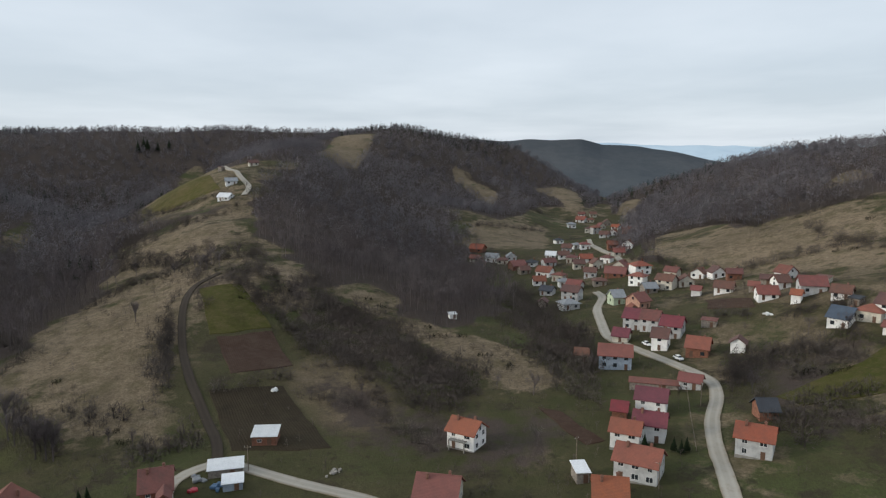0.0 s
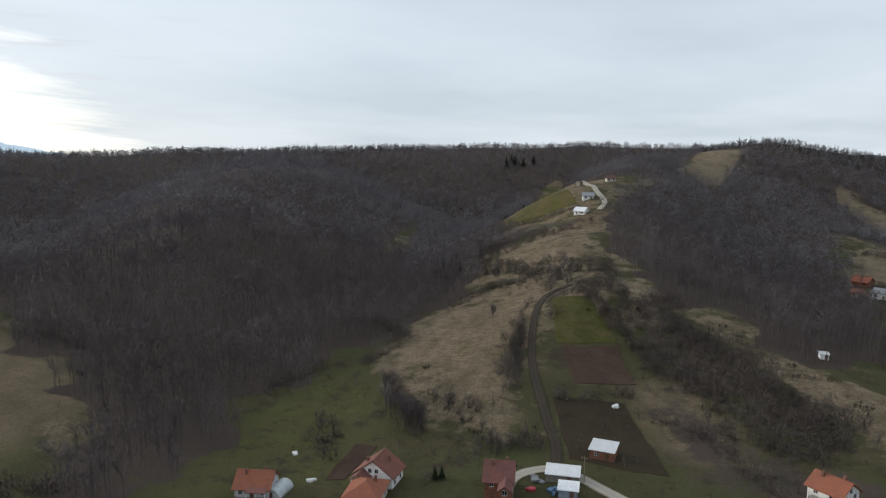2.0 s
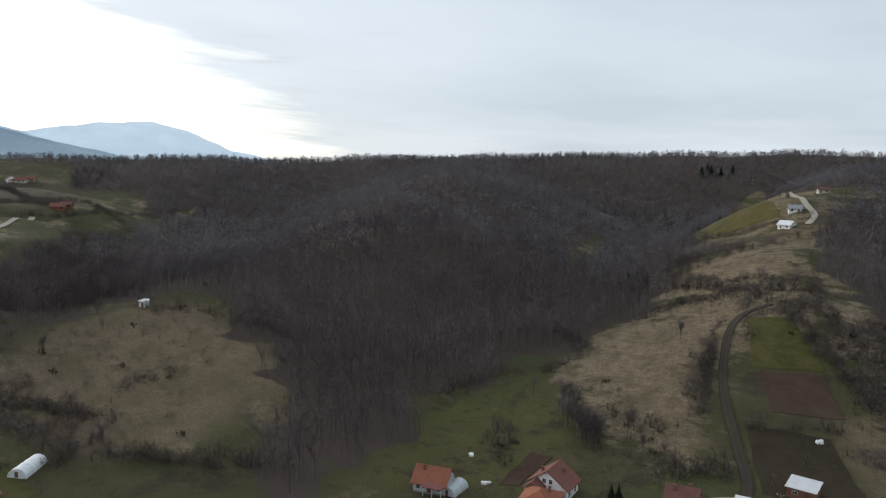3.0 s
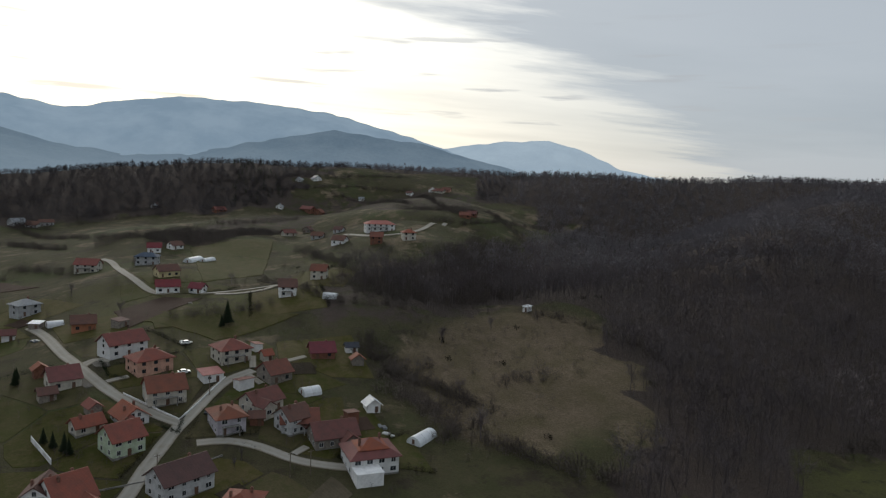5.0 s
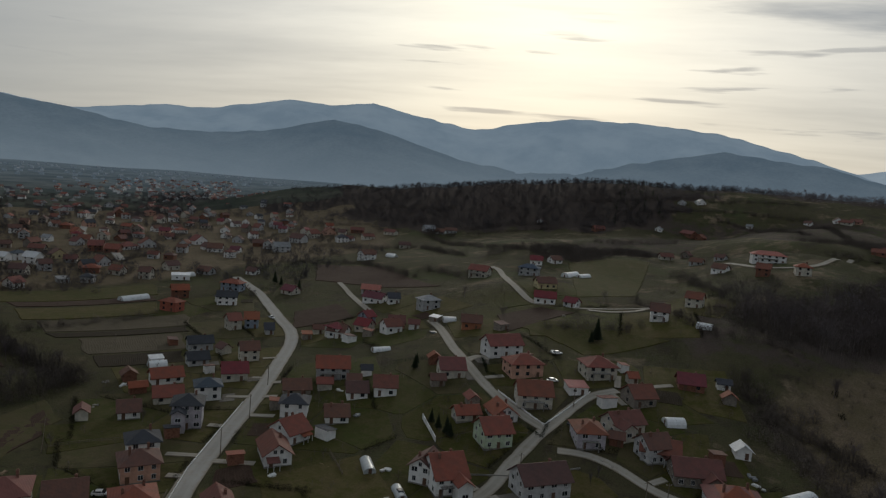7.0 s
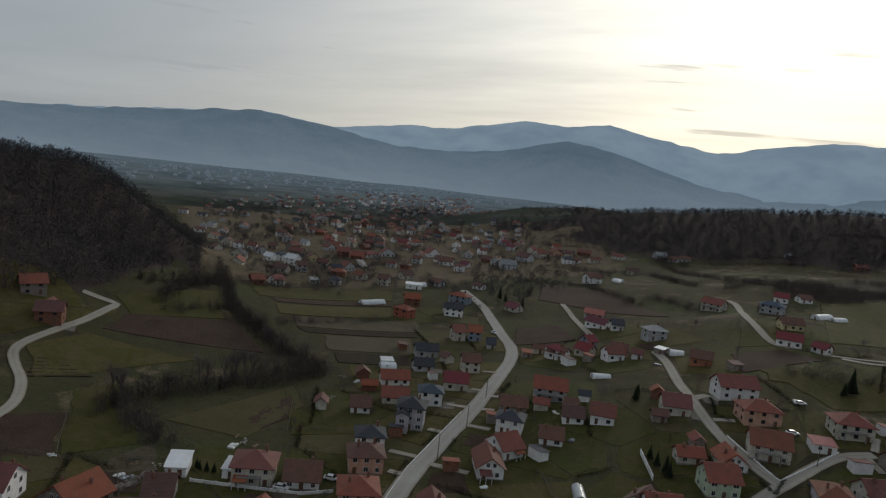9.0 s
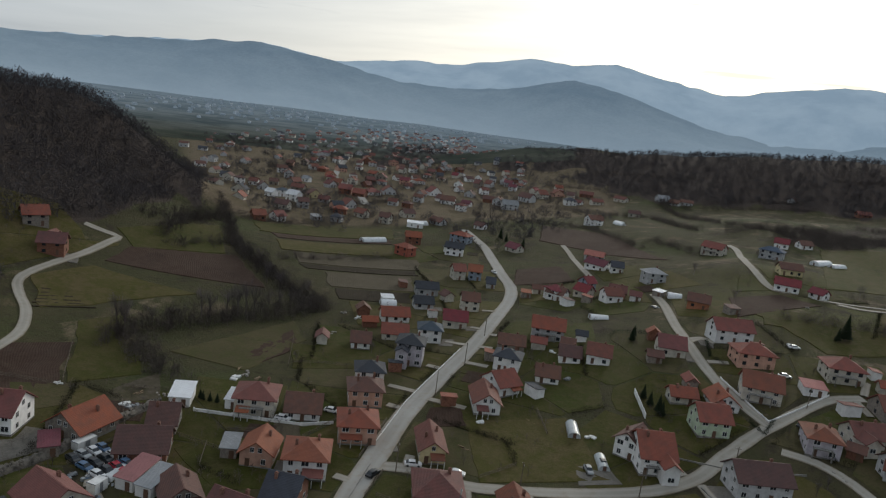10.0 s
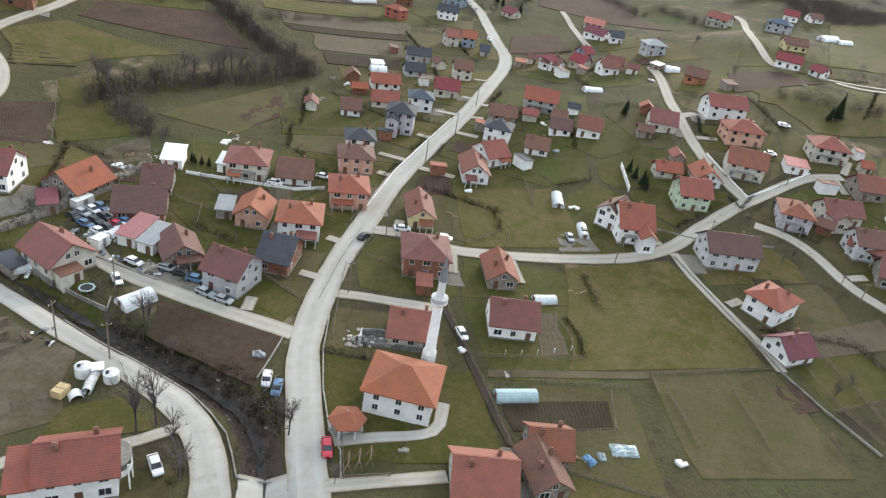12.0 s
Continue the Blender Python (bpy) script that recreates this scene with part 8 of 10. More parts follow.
def minaret(x, y):
    root = at_ground("minaret", x, y, 0, "slender white minaret with two balconies and a grey spire", "minaret")
    part("base", rings(8, (1.45, 1.4, -1.0, 2.4), (1.4, 1.05, 2.4, 3.2)), WALL["white"], root)
    part("shaft", rings(12, (1.02, 0.88, 3.2, 13.2)), WALL["white"], root)
    b = part("balcony", rings(12, (0.9, 1.55, 13.2, 13.9), (1.6, 1.6, 13.9, 14.1)), WALL["white"], root)
    part("parapet", rings(12, (1.58, 1.58, 14.1, 15.0), ), WALL["lightgrey"], b)
    part("upper_shaft", rings(12, (0.72, 0.66, 15.0, 18.2), (0.8, 0.8, 18.2, 18.5)), WALL["white"], root)
    s = part("spire", rings(12, (0.86, 0.0, 18.5, 23.6)), M_LEAD, root, "grey lead-clad spire")
    part("finial", rings(8, (0.12, 0.12, 23.4, 24.0), (0.22, 0.0, 24.0, 24.5)), M_RAIL, s)
    door = put("door", DOOR_MESH, root, (0, -1.4, 0.1))
    door.rotation_euler = (0, 0, 0)
    for z in (6.0, 9.5):
        window(root, 0, -0.97, z, 0, 0.35, 0.8, False)


def pavilion(x, y):
    root = at_ground("pavilion", x, y, 10, "small hexagonal fountain pavilion with an orange tiled roof", "pavilion")
    part("floor", rings(6, (2.9, 2.9, -0.6, 0.18)), M_CONCRETE, root)
    part("roof", slope_uv(rings(6, (3.25, 3.25, 2.55, 2.72), (3.2, 0.0, 2.72, 4.3))), ROOF["orange"], root)
    part("fountain", rings(8, (0.8, 0.8, 0.18, 0.9), (0.5, 0.4, 0.9, 1.3)), WALL["lightgrey"], root, "pale stone fountain basin")
    part("finial", rings(8, (0.1, 0.1, 4.2, 4.7)), M_RAIL, root)
    for k in range(6):
        a = k * math.tau / 6
        px, py = 2.55 * math.cos(a), 2.55 * math.sin(a)
        part("post", boxes((px - 0.11, px + 0.11, py - 0.11, py + 0.11, 0.1, 2.6)), M_FRAME, root)


# ---- vehicles ----
PAINT = {k: plain(f"{k} car paint", c, 0.3, 0.0, wear=0.05) for k, c in
         {"red": (0.45, 0.03, 0.05), "white": (0.75, 0.75, 0.75), "blue": (0.10, 0.18, 0.30), "black": (0.03, 0.032, 0.035), "silver": (0.35, 0.37, 0.38)}.items()}
M_TYRE = plain("tyre rubber", (0.02, 0.02, 0.02), 0.9)
M_LAMP = plain("clear lamp glass", (0.6, 0.6, 0.58), 0.2)


def lofted(sections):
    """Closed skin over cross-sections given as lists of points."""
    bm = bmesh.new()
    loops = [[bm.verts.new(p) for p in s] for s in sections]
    for a, b in zip(loops, loops[1:]):
        for k in range(len(a)):
            q = (k + 1) % len(a)
            bm.faces.new((a[k], a[q], b[q], b[k]))
    bm.faces.new(loops[0][::-1])
    bm.faces.new(loops[-1])
    bmesh.ops.recalc_face_normals(bm, faces=bm.faces[:])
    return bm


def section(x, half, z0, z1, inset=0.08):
    return [(x, -half + inset, z0), (x, half - inset, z0), (x, half, (z0 + z1) / 2), (x, half - inset, z1), (x, -half + inset, z1), (x, -half, (z0 + z1) / 2)]


CAR_MESH = {}


def car_meshes(colour):
    if colour not in CAR_MESH:
        hull = lofted([section(-2.1, 0.74, 0.42, 0.78), section(-1.95, 0.82, 0.28, 0.92), section(-0.9, 0.86, 0.24, 0.96), section(0.9, 0.86, 0.24, 0.96), section(1.9, 0.82, 0.28, 0.84),
                       section(2.1, 0.74, 0.4, 0.7)])
        roof = lofted([section(-1.1, 0.62, 1.36, 1.42), section(-0.4, 0.64, 1.38, 1.47), section(0.45, 0.62, 1.36, 1.43)])
        rear = lofted([section(-1.75, 0.74, 0.9, 0.96), section(-1.15, 0.66, 0.92, 1.38)])
        cabin = lofted([section(-1.15, 0.65, 0.92, 1.38), section(0.45, 0.65, 0.92, 1.38)])
        front = lofted([section(0.45, 0.66, 0.92, 1.38), section(1.15, 0.74, 0.9, 0.95)])
        side = boxes((-0.74, 0.70, -0.012, 0.012, -0.17, 0.17))
        wheel = bmesh.new()
        ring(wheel, 0.31, 0.31, -0.1, 0.1, 12)
        bmesh.ops.rotate(wheel, verts=wheel.verts[:], cent=(0, 0, 0), matrix=Matrix.Rotation(math.pi / 2, 3, "X"))
        CAR_MESH[colour] = (shared_mesh("body", hull, PAINT[colour]), shared_mesh("roof", roof, PAINT[colour]), shared_mesh("rear_window", rear, M_GLASS), shared_mesh("cabin", cabin, PAINT[colour]),
                            shared_mesh("windscreen", front, M_GLASS), shared_mesh("side_window", side, M_GLASS),
                            shared_mesh("wheel", wheel, M_TYRE), shared_mesh("headlight", boxes((-0.05, 0.05, -0.16, 0.16, -0.07, 0.07)), M_LAMP))
    return CAR_MESH[colour]


def car(x, y, rot, length, colour):
    body, roof, rear, cabin, front, side, wheel, lamp_mesh = car_meshes(colour)
    root = at_ground("car", x, y, rot, f"{colour} hatchback car parked on the ground", "car", "parked cars")
    root.location.z += 0.22
    b = put("body", body, root, (0, 0, 0))
    put("roof", roof, root, (0, 0, 0))
    put("rear_window", rear, root, (0, 0, 0))
    put("cabin", cabin, root, (0, 0, 0))
    put("windscreen", front, root, (0, 0, 0))
    for py in (-0.69, 0.69):
        put("side_window", side, root, (-0.33, py, 1.16))
    for px in (-1.3, 1.32):
        for py in (-0.78, 0.78):
            put("wheel", wheel, root, (px, py, 0.31))
    for py in (-0.58, 0.58):
        put("headlight", lamp_mesh, b, (2.06, py, 0.62))


# ---- garden things ----
M_FILM = {"white": plain("white tunnel film", (0.72, 0.74, 0.75), 0.5, wear=0.1), "clear": plain("milky tunnel film", (0.52, 0.56, 0.57), 0.4, wear=0.15),
          "teal": plain("blue-green tunnel film", (0.30, 0.40, 0.42), 0.4, wear=0.15)}


def polytunnel(x, y, rot, length, width, film):
    root = at_ground("polytunnel", x, y, rot, f"{ {'white': 'white', 'clear': 'milky', 'teal': 'blue-green'}[film] } plastic polytunnel on hoops in a garden", "polytunnel", "polytunnels")
    length, n = max(length, 4.0), 9
    r = width / 2
    arc = [(r * math.cos(math.pi * k / n), r * 0.92 * math.sin(math.pi * k / n)) for k in range(n + 1)]
    verts = [(sx * length / 2, p, q - 0.3 + (0.3 if 0 < k < n else 0)) for sx in (-1, 1) for k, (p, q) in enumerate(arc)]
    m = n + 1
    faces = [(k, k + 1, m + k + 1, m + k) for k in range(n)] + [tuple(range(m))[::-1], tuple(range(m, 2 * m)), (0, m, 2 * m - 1, m - 1)]
    part("cover", solid(verts, faces), M_FILM[film], root)
    for k in range(max(3, int(length / 2.2))):
        px = -length / 2 + length * k / (max(3, int(length / 2.2)) - 1)
        bm = bmesh.new()
        prev = None
        for p, q in [(a * 1.012, b * 1.012) for a, b in arc]:
            cur = [bm.verts.new((px + o, p, q)) for o in (-0.035, 0.035)]
            if prev:
                bm.faces.new((prev[0], prev[1], cur[1], cur[0]))
            prev = cur
        part("hoop", bm, M_RAIL, root)
    for sx in (-1, 1):
        put("door", DOOR_MESH, root, (sx * (length / 2 + 0.02), 0, 0.0), math.pi / 2, (0.9, 1, 0.75 * min(1, r / 2)))


M_LOG = plain("cut timber", (0.30, 0.21, 0.13), 0.9, wear=0.3, scale=4)
M_POST = plain("weathered timber post", (0.20, 0.16, 0.12), 0.95, wear=0.3, scale=4)
M_BARK_LOG = plain("grey-brown log bark", (0.17, 0.125, 0.085), 0.95, wear=0.4, scale=4)
M_STONE = plain("pale rubble stone", (0.36, 0.33, 0.29), 0.95, wear=0.3, scale=3)
HEAP = {"white": (M_FRAME, "white wrapped bales and sheets", "bale stack"), "wood": (M_LOG, "stacked timber and firewood", "wood pile"),
        "silver": (M_LEAD, "grey sheet-metal scrap", "scrap heap"), "stone": (M_STONE, "pale rubble stones", "rubble heap"),
        "red": (PAINT["red"], "red machine parts", "scrap heap"), "blue": (PAINT["blue"], "blue containers", "container stack")}
heap_rng = random.Random(8)


def heap(x, y, size, what):
    mat, label, cat = HEAP[what]
    root = at_ground(cat.replace(" ", "_"), x, y, heap_rng.uniform(0, 180), label + " lying on the ground", cat)
    for k in range(max(3, int(size * 1.6))):
        px, py = heap_rng.gauss(0, size * 0.28), heap_rng.gauss(0, size * 0.2)
        if what == "wood":
            a, b, c = heap_rng.uniform(0.8, 1.6), 0.15, 0.16
        elif what == "stone":
            a, b, c = (heap_rng.uniform(0.2, 0.5) for _ in range(3))
        else:
            a, b, c = heap_rng.uniform(0.4, 1.0), heap_rng.uniform(0.35, 0.8), heap_rng.uniform(0.25, 0.7)
        z = heap_rng.uniform(0, 0.3) if k > 2 else 0
        bm = boxes((-a, a, -b, b, -0.2, c))
        bmesh.ops.bevel(bm, geom=bm.edges[:], offset=min(a, b, c) * 0.3, segments=1, affect="EDGES")
        o = part({"wood": "log", "stone": "stone"}.get(what, "piece"), bm, mat, root)
        o.location, o.rotation_euler = (px, py, z), (heap_rng.uniform(-0.15, 0.15), heap_rng.uniform(-0.15, 0.15), heap_rng.uniform(0, 3.1) if what != "wood" else heap_rng.uniform(-0.2, 0.2))


def log_stack(x, y, rot, length, rows):
    """Felled trunks laid side by side and heaped to a ridge."""
    root = at_ground("log_stack", x, y, rot, "stack of long grey-brown logs on rough ground", "logs", "log stacks")
    for level in range(rows):
        n = (rows - level) * 2
        for k in range(n):
            r = heap_rng.uniform(0.11, 0.19)
            bm = rings(7, (r, r * heap_rng.uniform(0.7, 0.95), 0, length * heap_rng.uniform(0.75, 1.0)))
            o = part("log", bm, M_BARK_LOG, root)
            o.location = (-length / 2 + heap_rng.uniform(-0.3, 0.3), (k - (n - 1) / 2) * 0.36, 0.12 + level * 0.28)
            o.rotation_euler = (0, math.pi / 2 + heap_rng.uniform(-0.04, 0.04), heap_rng.uniform(-0.05, 0.05))


def container(x, y, rot, length, height):
    root = at_ground("container", x, y, rot, "white sheet metal box body standing on blocks", "container")
    part("body", boxes((-length / 2, length / 2, -1.1, 1.1, 0.3, height)), M_FRAME, root)
    for sx in (-1, 1):
        part("block", boxes((sx * length * 0.36 - 0.2, sx * length * 0.36 + 0.2, -1.0, 1.0, -0.2, 0.3)), M_POST, root)
        part("corner_rail", boxes((sx * length / 2 - 0.05, sx * length / 2 + 0.05, -1.15, 1.15, height - 0.1, height + 0.05)), M_LEAD, root)
    part("door", boxes((-length * 0.12, length * 0.12, 1.1, 1.14, 0.4, height - 0.2)), M_LEAD, root)


JUNK_MAT = [M_LEAD, M_LEAD, M_TYRE, M_TYRE, M_POST, PAINT["silver"], PAINT["black"], PAINT["blue"], M_FRAME]


def junk(x, y, count):
    """Old tyres, bent panels and machine parts thrown together."""
    root = at_ground("scrap_heap", x, y, heap_rng.uniform(0, 360), "old tyres, dark metal parts and bent panels in a heap", "scrap heap", "scrap heaps")
    for k in range(count):
        px, py = heap_rng.gauss(0, 0.8), heap_rng.gauss(0, 0.7)
        mat = heap_rng.choice(JUNK_MAT)
        if mat is M_TYRE:
            o = part("tyre", tube(0.33, 0.2, 12, 0.14), mat, root)
            tilt = (0, math.pi / 2 + heap_rng.uniform(-0.3, 0.3), 0)
        elif k % 2:
            a, b, bend = heap_rng.uniform(0.4, 0.8), heap_rng.uniform(0.25, 0.5), heap_rng.uniform(0.05, 0.25)
            o = part("panel", solid([(-a, -b, 0), (0, -b, bend), (a, -b, 0), (-a, b, 0), (0, b, bend), (a, b, 0)] + [(-a, -b, 0.05), (0, -b, bend + 0.05), (a, -b, 0.05), (-a, b, 0.05), (0, b, bend + 0.05), (a, b, 0.05)],
                                    [(0, 3, 4, 1), (1, 4, 5, 2), (6, 7, 10, 9), (7, 8, 11, 10), (0, 1, 7, 6), (1, 2, 8, 7), (2, 5, 11, 8), (5, 4, 10, 11), (4, 3, 9, 10), (3, 0, 6, 9)]), mat, root)
            tilt = (heap_rng.uniform(-0.5, 0.5), heap_rng.uniform(-0.3, 0.3), heap_rng.uniform(0, 6))
        else:
            a, b, c = heap_rng.uniform(0.2, 0.5), heap_rng.uniform(0.2, 0.4), heap_rng.uniform(0.3, 0.7)
            bm = boxes((-a, a, -b, b, -0.2, c))
            bmesh.ops.bevel(bm, geom=bm.edges[:], offset=0.06, segments=1, affect="EDGES")
            o = part("machine_part", bm, mat, root)
            tilt = (0, heap_rng.uniform(-0.2, 0.2), heap_rng.uniform(0, 6))
        o.location, o.rotation_euler = (px, py, 0.08 + 0.1 * (k % 3)), tilt


def trampoline(x, y):
    root = at_ground("trampoline", x, y, 0, "round black garden trampoline with a blue rim on the grass", "trampoline")
    mat = part("mat", rings(24, (1.15, 1.15, 0.62, 0.66)), M_TYRE, root)
    rim = part("rim", tube(1.5, 0.1, 24, 0.36), M_FILM["teal"], root)
    rim.rotation_euler, rim.location = (0, -math.pi / 2, 0), (0, 0, 0.6)
    for k in range(6):
        leg = part("leg", rings(6, (0.04, 0.04, -0.2, 0.62)), M_LEAD, root)
        leg.location = (1.35 * math.cos(k * math.tau / 6), 1.35 * math.sin(k * math.tau / 6), 0)


M_SHEET = {"blue": plain("blue tarpaulin", (0.16, 0.33, 0.55), 0.45, wear=0.35, scale=2), "pale": plain("pale blue-grey plastic sheet", (0.42, 0.52, 0.55), 0.4, wear=0.4, scale=2)}


def tarp_mound(x, y, rot, length, width, colour):
    """A sheet thrown over a heap: creased, weighed down at the rim."""
    root = at_ground("tarpaulin_heap", x, y, rot, f"{ {'blue': 'bright blue', 'pale': 'pale blue-grey'}[colour] } plastic sheet over a low heap", "covered heap")
    n = 14
    verts, faces = [], []
    for i in range(n + 1):
        for j in range(n + 1):
            u, v = i / n * 2 - 1, j / n * 2 - 1
            rim = max(0.0, 1 - max(abs(u), abs(v)) ** 3)
            p = Vector((u * length / 2 + 0.15 * noise.noise(Vector((v * 3, x, 0))), v * width / 2 + 0.15 * noise.noise(Vector((u * 3, y, 5))), 0))
            p.z = rim * (0.55 + 0.5 * noise.noise(Vector((u * 2.2, v * 2.2, x)))) + 0.16 * noise.noise(Vector((u * 7, v * 7, y))) + (0.1 if rim else -0.25)
            verts.append(p)
            if i < n and j < n:
                k = i * (n + 1) + j
                faces.append((k, k + n + 1, k + n + 2, k + 1))
    part("sheet", solid(verts, faces), M_SHEET[colour], root)
    for k in range(5):
        o = part("weight", rings(10, (0.14, 0.12, 0.0, 0.22)), M_STONE, root)
        o.location = (heap_rng.uniform(-0.45, 0.45) * length, heap_rng.choice((-0.5, 0.5)) * width, 0.0)


def tube(r, length, n=18, thick=0.06):
    """An open pipe along x."""
    bm = bmesh.new()
    loops = [[bm.verts.new((x, q * math.cos(k * math.tau / n), q * math.sin(k * math.tau / n))) for k in range(n)] for x, q in ((0, r), (length, r), (length, r - thick), (0, r - thick))]
    for a, b in zip(loops, loops[1:] + loops[:1]):
        for k in range(n):
            bm.faces.new((a[k], b[k], b[(k + 1) % n], a[(k + 1) % n]))
    return bm


def plant_pieces():
    """White steel tanks and hoppers of a dismantled mixing plant, and a plywood crate."""
    def lying(x, y, rot, r, length, label):
        root = at_ground("steel_drum", x, y, rot, label, "drum")
        o = part("shell", tube(r, length), M_FRAME, root)
        o.location = (-length / 2, 0, r - 0.1)
        for k in (0.25, 0.75):
            b = part("band", tube(r + 0.05, 0.14, 18, 0.05), M_RAIL, root)
            b.location = (-length / 2 + length * k, 0, r - 0.1)
    lying(-50.6, -85.4, 38, 0.75, 4.6, "long white steel drum lying on the grass")
    lying(-51.6, -86.6, 30, 0.5, 3.8, "narrow white steel pipe lying on the grass")
    for x, y, r, h in ((-51.3, -88.4, 1.35, 1.9), (-53.4, -84.2, 1.25, 1.7)):
        root = at_ground("steel_tank", x, y, 0, "round white steel tank with a domed lid", "tank")
        part("shell", rings(18, (r, r, -0.3, h)), M_FRAME, root)
        part("lid", rings(18, (r, r * 0.55, h, h + 0.35), (r * 0.55, 0.25, h + 0.35, h + 0.5), (0.25, 0.25, h + 0.5, h + 0.7)), M_FRAME, root)
        part("hatch", rings(10, (0.3, 0.3, h * 0.4, h + 0.55)), M_GLASS, root, "dark open hatch").location = (r * 0.5, 0.0, 0.05)
    root = at_ground("hopper", -52.9, -86.9, 55, "white sheet metal hopper on short legs", "hopper")
    part("bin", solid([(-0.5, -0.5, 0.5), (0.5, -0.5, 0.5), (0.5, 0.5, 0.5), (-0.5, 0.5, 0.5), (-1.1, -1.0, 1.8), (1.1, -1.0, 1.8), (1.1, 1.0, 1.8), (-1.1, 1.0, 1.8)],
                      [(3, 2, 1, 0), (0, 1, 5, 4), (1, 2, 6, 5), (2, 3, 7, 6), (3, 0, 4, 7), (4, 5, 6, 7)]), M_FRAME, root)
    for px, py in ((-0.9, -0.8), (0.9, -0.8), (0.9, 0.8), (-0.9, 0.8)):
        part("leg", boxes((px - 0.06, px + 0.06, py - 0.06, py + 0.06, -0.2, 1.5)), M_RAIL, root)
    root = at_ground("half_pipe", -47.4, -84.7, 70, "curved white steel half shell standing on the grass", "shell")
    bm = bmesh.new()
    rows = [[bm.verts.new((x, q * math.cos(a), q * math.sin(a) - 0.1)) for x, q in ((-0.9, 1.1), (0.9, 1.1), (0.9, 1.03), (-0.9, 1.03))] for a in [math.pi * k / 10 for k in range(11)]]
    for p, q in zip(rows, rows[1:]):
        for k in range(4):
            bm.faces.new((p[k], q[k], q[(k + 1) % 4], p[(k + 1) % 4]))
    part("shell", bm, M_FRAME, root)
    root = at_ground("crate", -46.3, -86.8, 20, "pale plywood crate on the grass", "crate")
    part("body", boxes((-1.25, 1.25, -0.9, 0.9, -0.1, 1.35)), M_PLY, root)
    for px in (-1.2, 0.0, 1.2):
        part("batten", boxes((px - 0.06, px + 0.06, -0.94, 0.94, 1.35, 1.41)), M_LOG, root)


M_PLY = plain("pale plywood", (0.50, 0.37, 0.20), 0.85)


# ---- single trees ----
def triangles(name, tris, mat):
    me = bpy.data.meshes.new(name)
    v = tris.reshape(-1, 3)
    me.from_pydata([tuple(p) for p in v], [], [(k, k + 1, k + 2) for k in range(0, len(v), 3)])
    me.materials.append(mat)
    return me


tree_rng = np.random.default_rng(21)
BARE_KINDS = []
for k in range(5):
    tris = bare_tree_arrays(tree_rng, 10.0, 26, 12, 0.2, 0.14, 0.28, 0.62 + 0.06 * k)
    BARE_KINDS.append((triangles("trunk", tris[:12], M_WOOD), triangles("crown", tris[12:], M_WOOD)))
PINE_KINDS = []
for k in range(3):
    stem = bare_tree_arrays(tree_rng, 10.0, 0, 0, 0.18)
    PINE_KINDS.append((triangles("trunk", stem, M_WOOD), triangles("needles", pine_arrays(tree_rng, 10.0, 22, 16), M_PINE)))
pick = random.Random(31)


def bare_tree(x, y, height):
    root = at_ground("bare_tree", x, y, pick.uniform(0, 360), "leafless grey-brown tree with fine spreading branches", "tree", "bare trees")
    trunk, crown = pick.choice(BARE_KINDS)
    s = height / 10
    for name, me in (("trunk", trunk), ("crown", crown)):
        put(name, me, root, (0, 0, 0), 0, (s, s, s))


def conifer(x, y, height):
    root = at_ground("conifer", x, y, pick.uniform(0, 360), "dark green conifer" + (" clipped beside a house" if height < 7 else " standing on grass"), "conifer", "conifers")
    trunk, needles = pick.choice(PINE_KINDS)
    s = height / 10
    for name, me in (("trunk", trunk), ("needles", needles)):
        put(name, me, root, (0, 0, 0), 0, (s * 0.9, s * 0.9, s))


def swing_frame(x, y, rot):
    root = at_ground("swing_frame", x, y, rot, "pale wooden swing frame on the mosque lawn", "swing", "playground frames")
    for s in (-1, 1):
        for q in (-0.7, 0.7):
            part("leg", solid([(s * 1.1 + a, q + b, -0.2) for a in (-0.06, 0.06) for b in (-0.06, 0.06)] + [(s * 1.1 + a, b, 2.1) for a in (-0.06, 0.06) for b in (-0.06, 0.06)],
                              [(0, 1, 3, 2), (4, 6, 7, 5), (0, 4, 5, 1), (2, 3, 7, 6), (0, 2, 6, 4), (1, 5, 7, 3)]), M_LOG, root)
    part("beam", boxes((-1.3, 1.3, -0.07, 0.07, 2.05, 2.2)), M_LOG, root)
    part("seat", boxes((-0.3, 0.3, -0.12, 0.12, 0.5, 0.56), (-0.28, -0.26, -0.01, 0.01, 0.5, 2.1), (0.26, 0.28, -0.01, 0.01, 0.5, 2.1)), M_POST, root)


# ---- hedges, walls, fences, poles ----
def stretch(points, step):
    out = []
    for a, b in zip(points, points[1:]):
        n = max(1, int(math.hypot(b[0] - a[0], b[1] - a[1]) / step))
        out += [(a[0] + (b[0] - a[0]) * k / n, a[1] + (b[1] - a[1]) * k / n) for k in range(n)]
    return out + [points[-1]]


def hedge(points, height):
    line = stretch(points, 0.5)
    tris = []
    for x, y in line:
        z = float(ground_z(x, y))
        for k in range(26):
            p = np.array((x + pick.gauss(0, 0.35), y + pick.gauss(0, 0.35), z + pick.uniform(0, height)))
            d = np.array([[pick.gauss(0, 0.16) for _ in range(3)] for _ in range(2)])
            tris.append((p, p + d[0], p + d[1]))
    tagged(new("hedge", triangles("hedge", np.array(tris), M_PINE)), "clipped dark green evergreen hedge round a garden", "hedge")


WALL_MAT = {"white": WALL["white"], "stone": M_STONE, "concrete": M_CONCRETE}


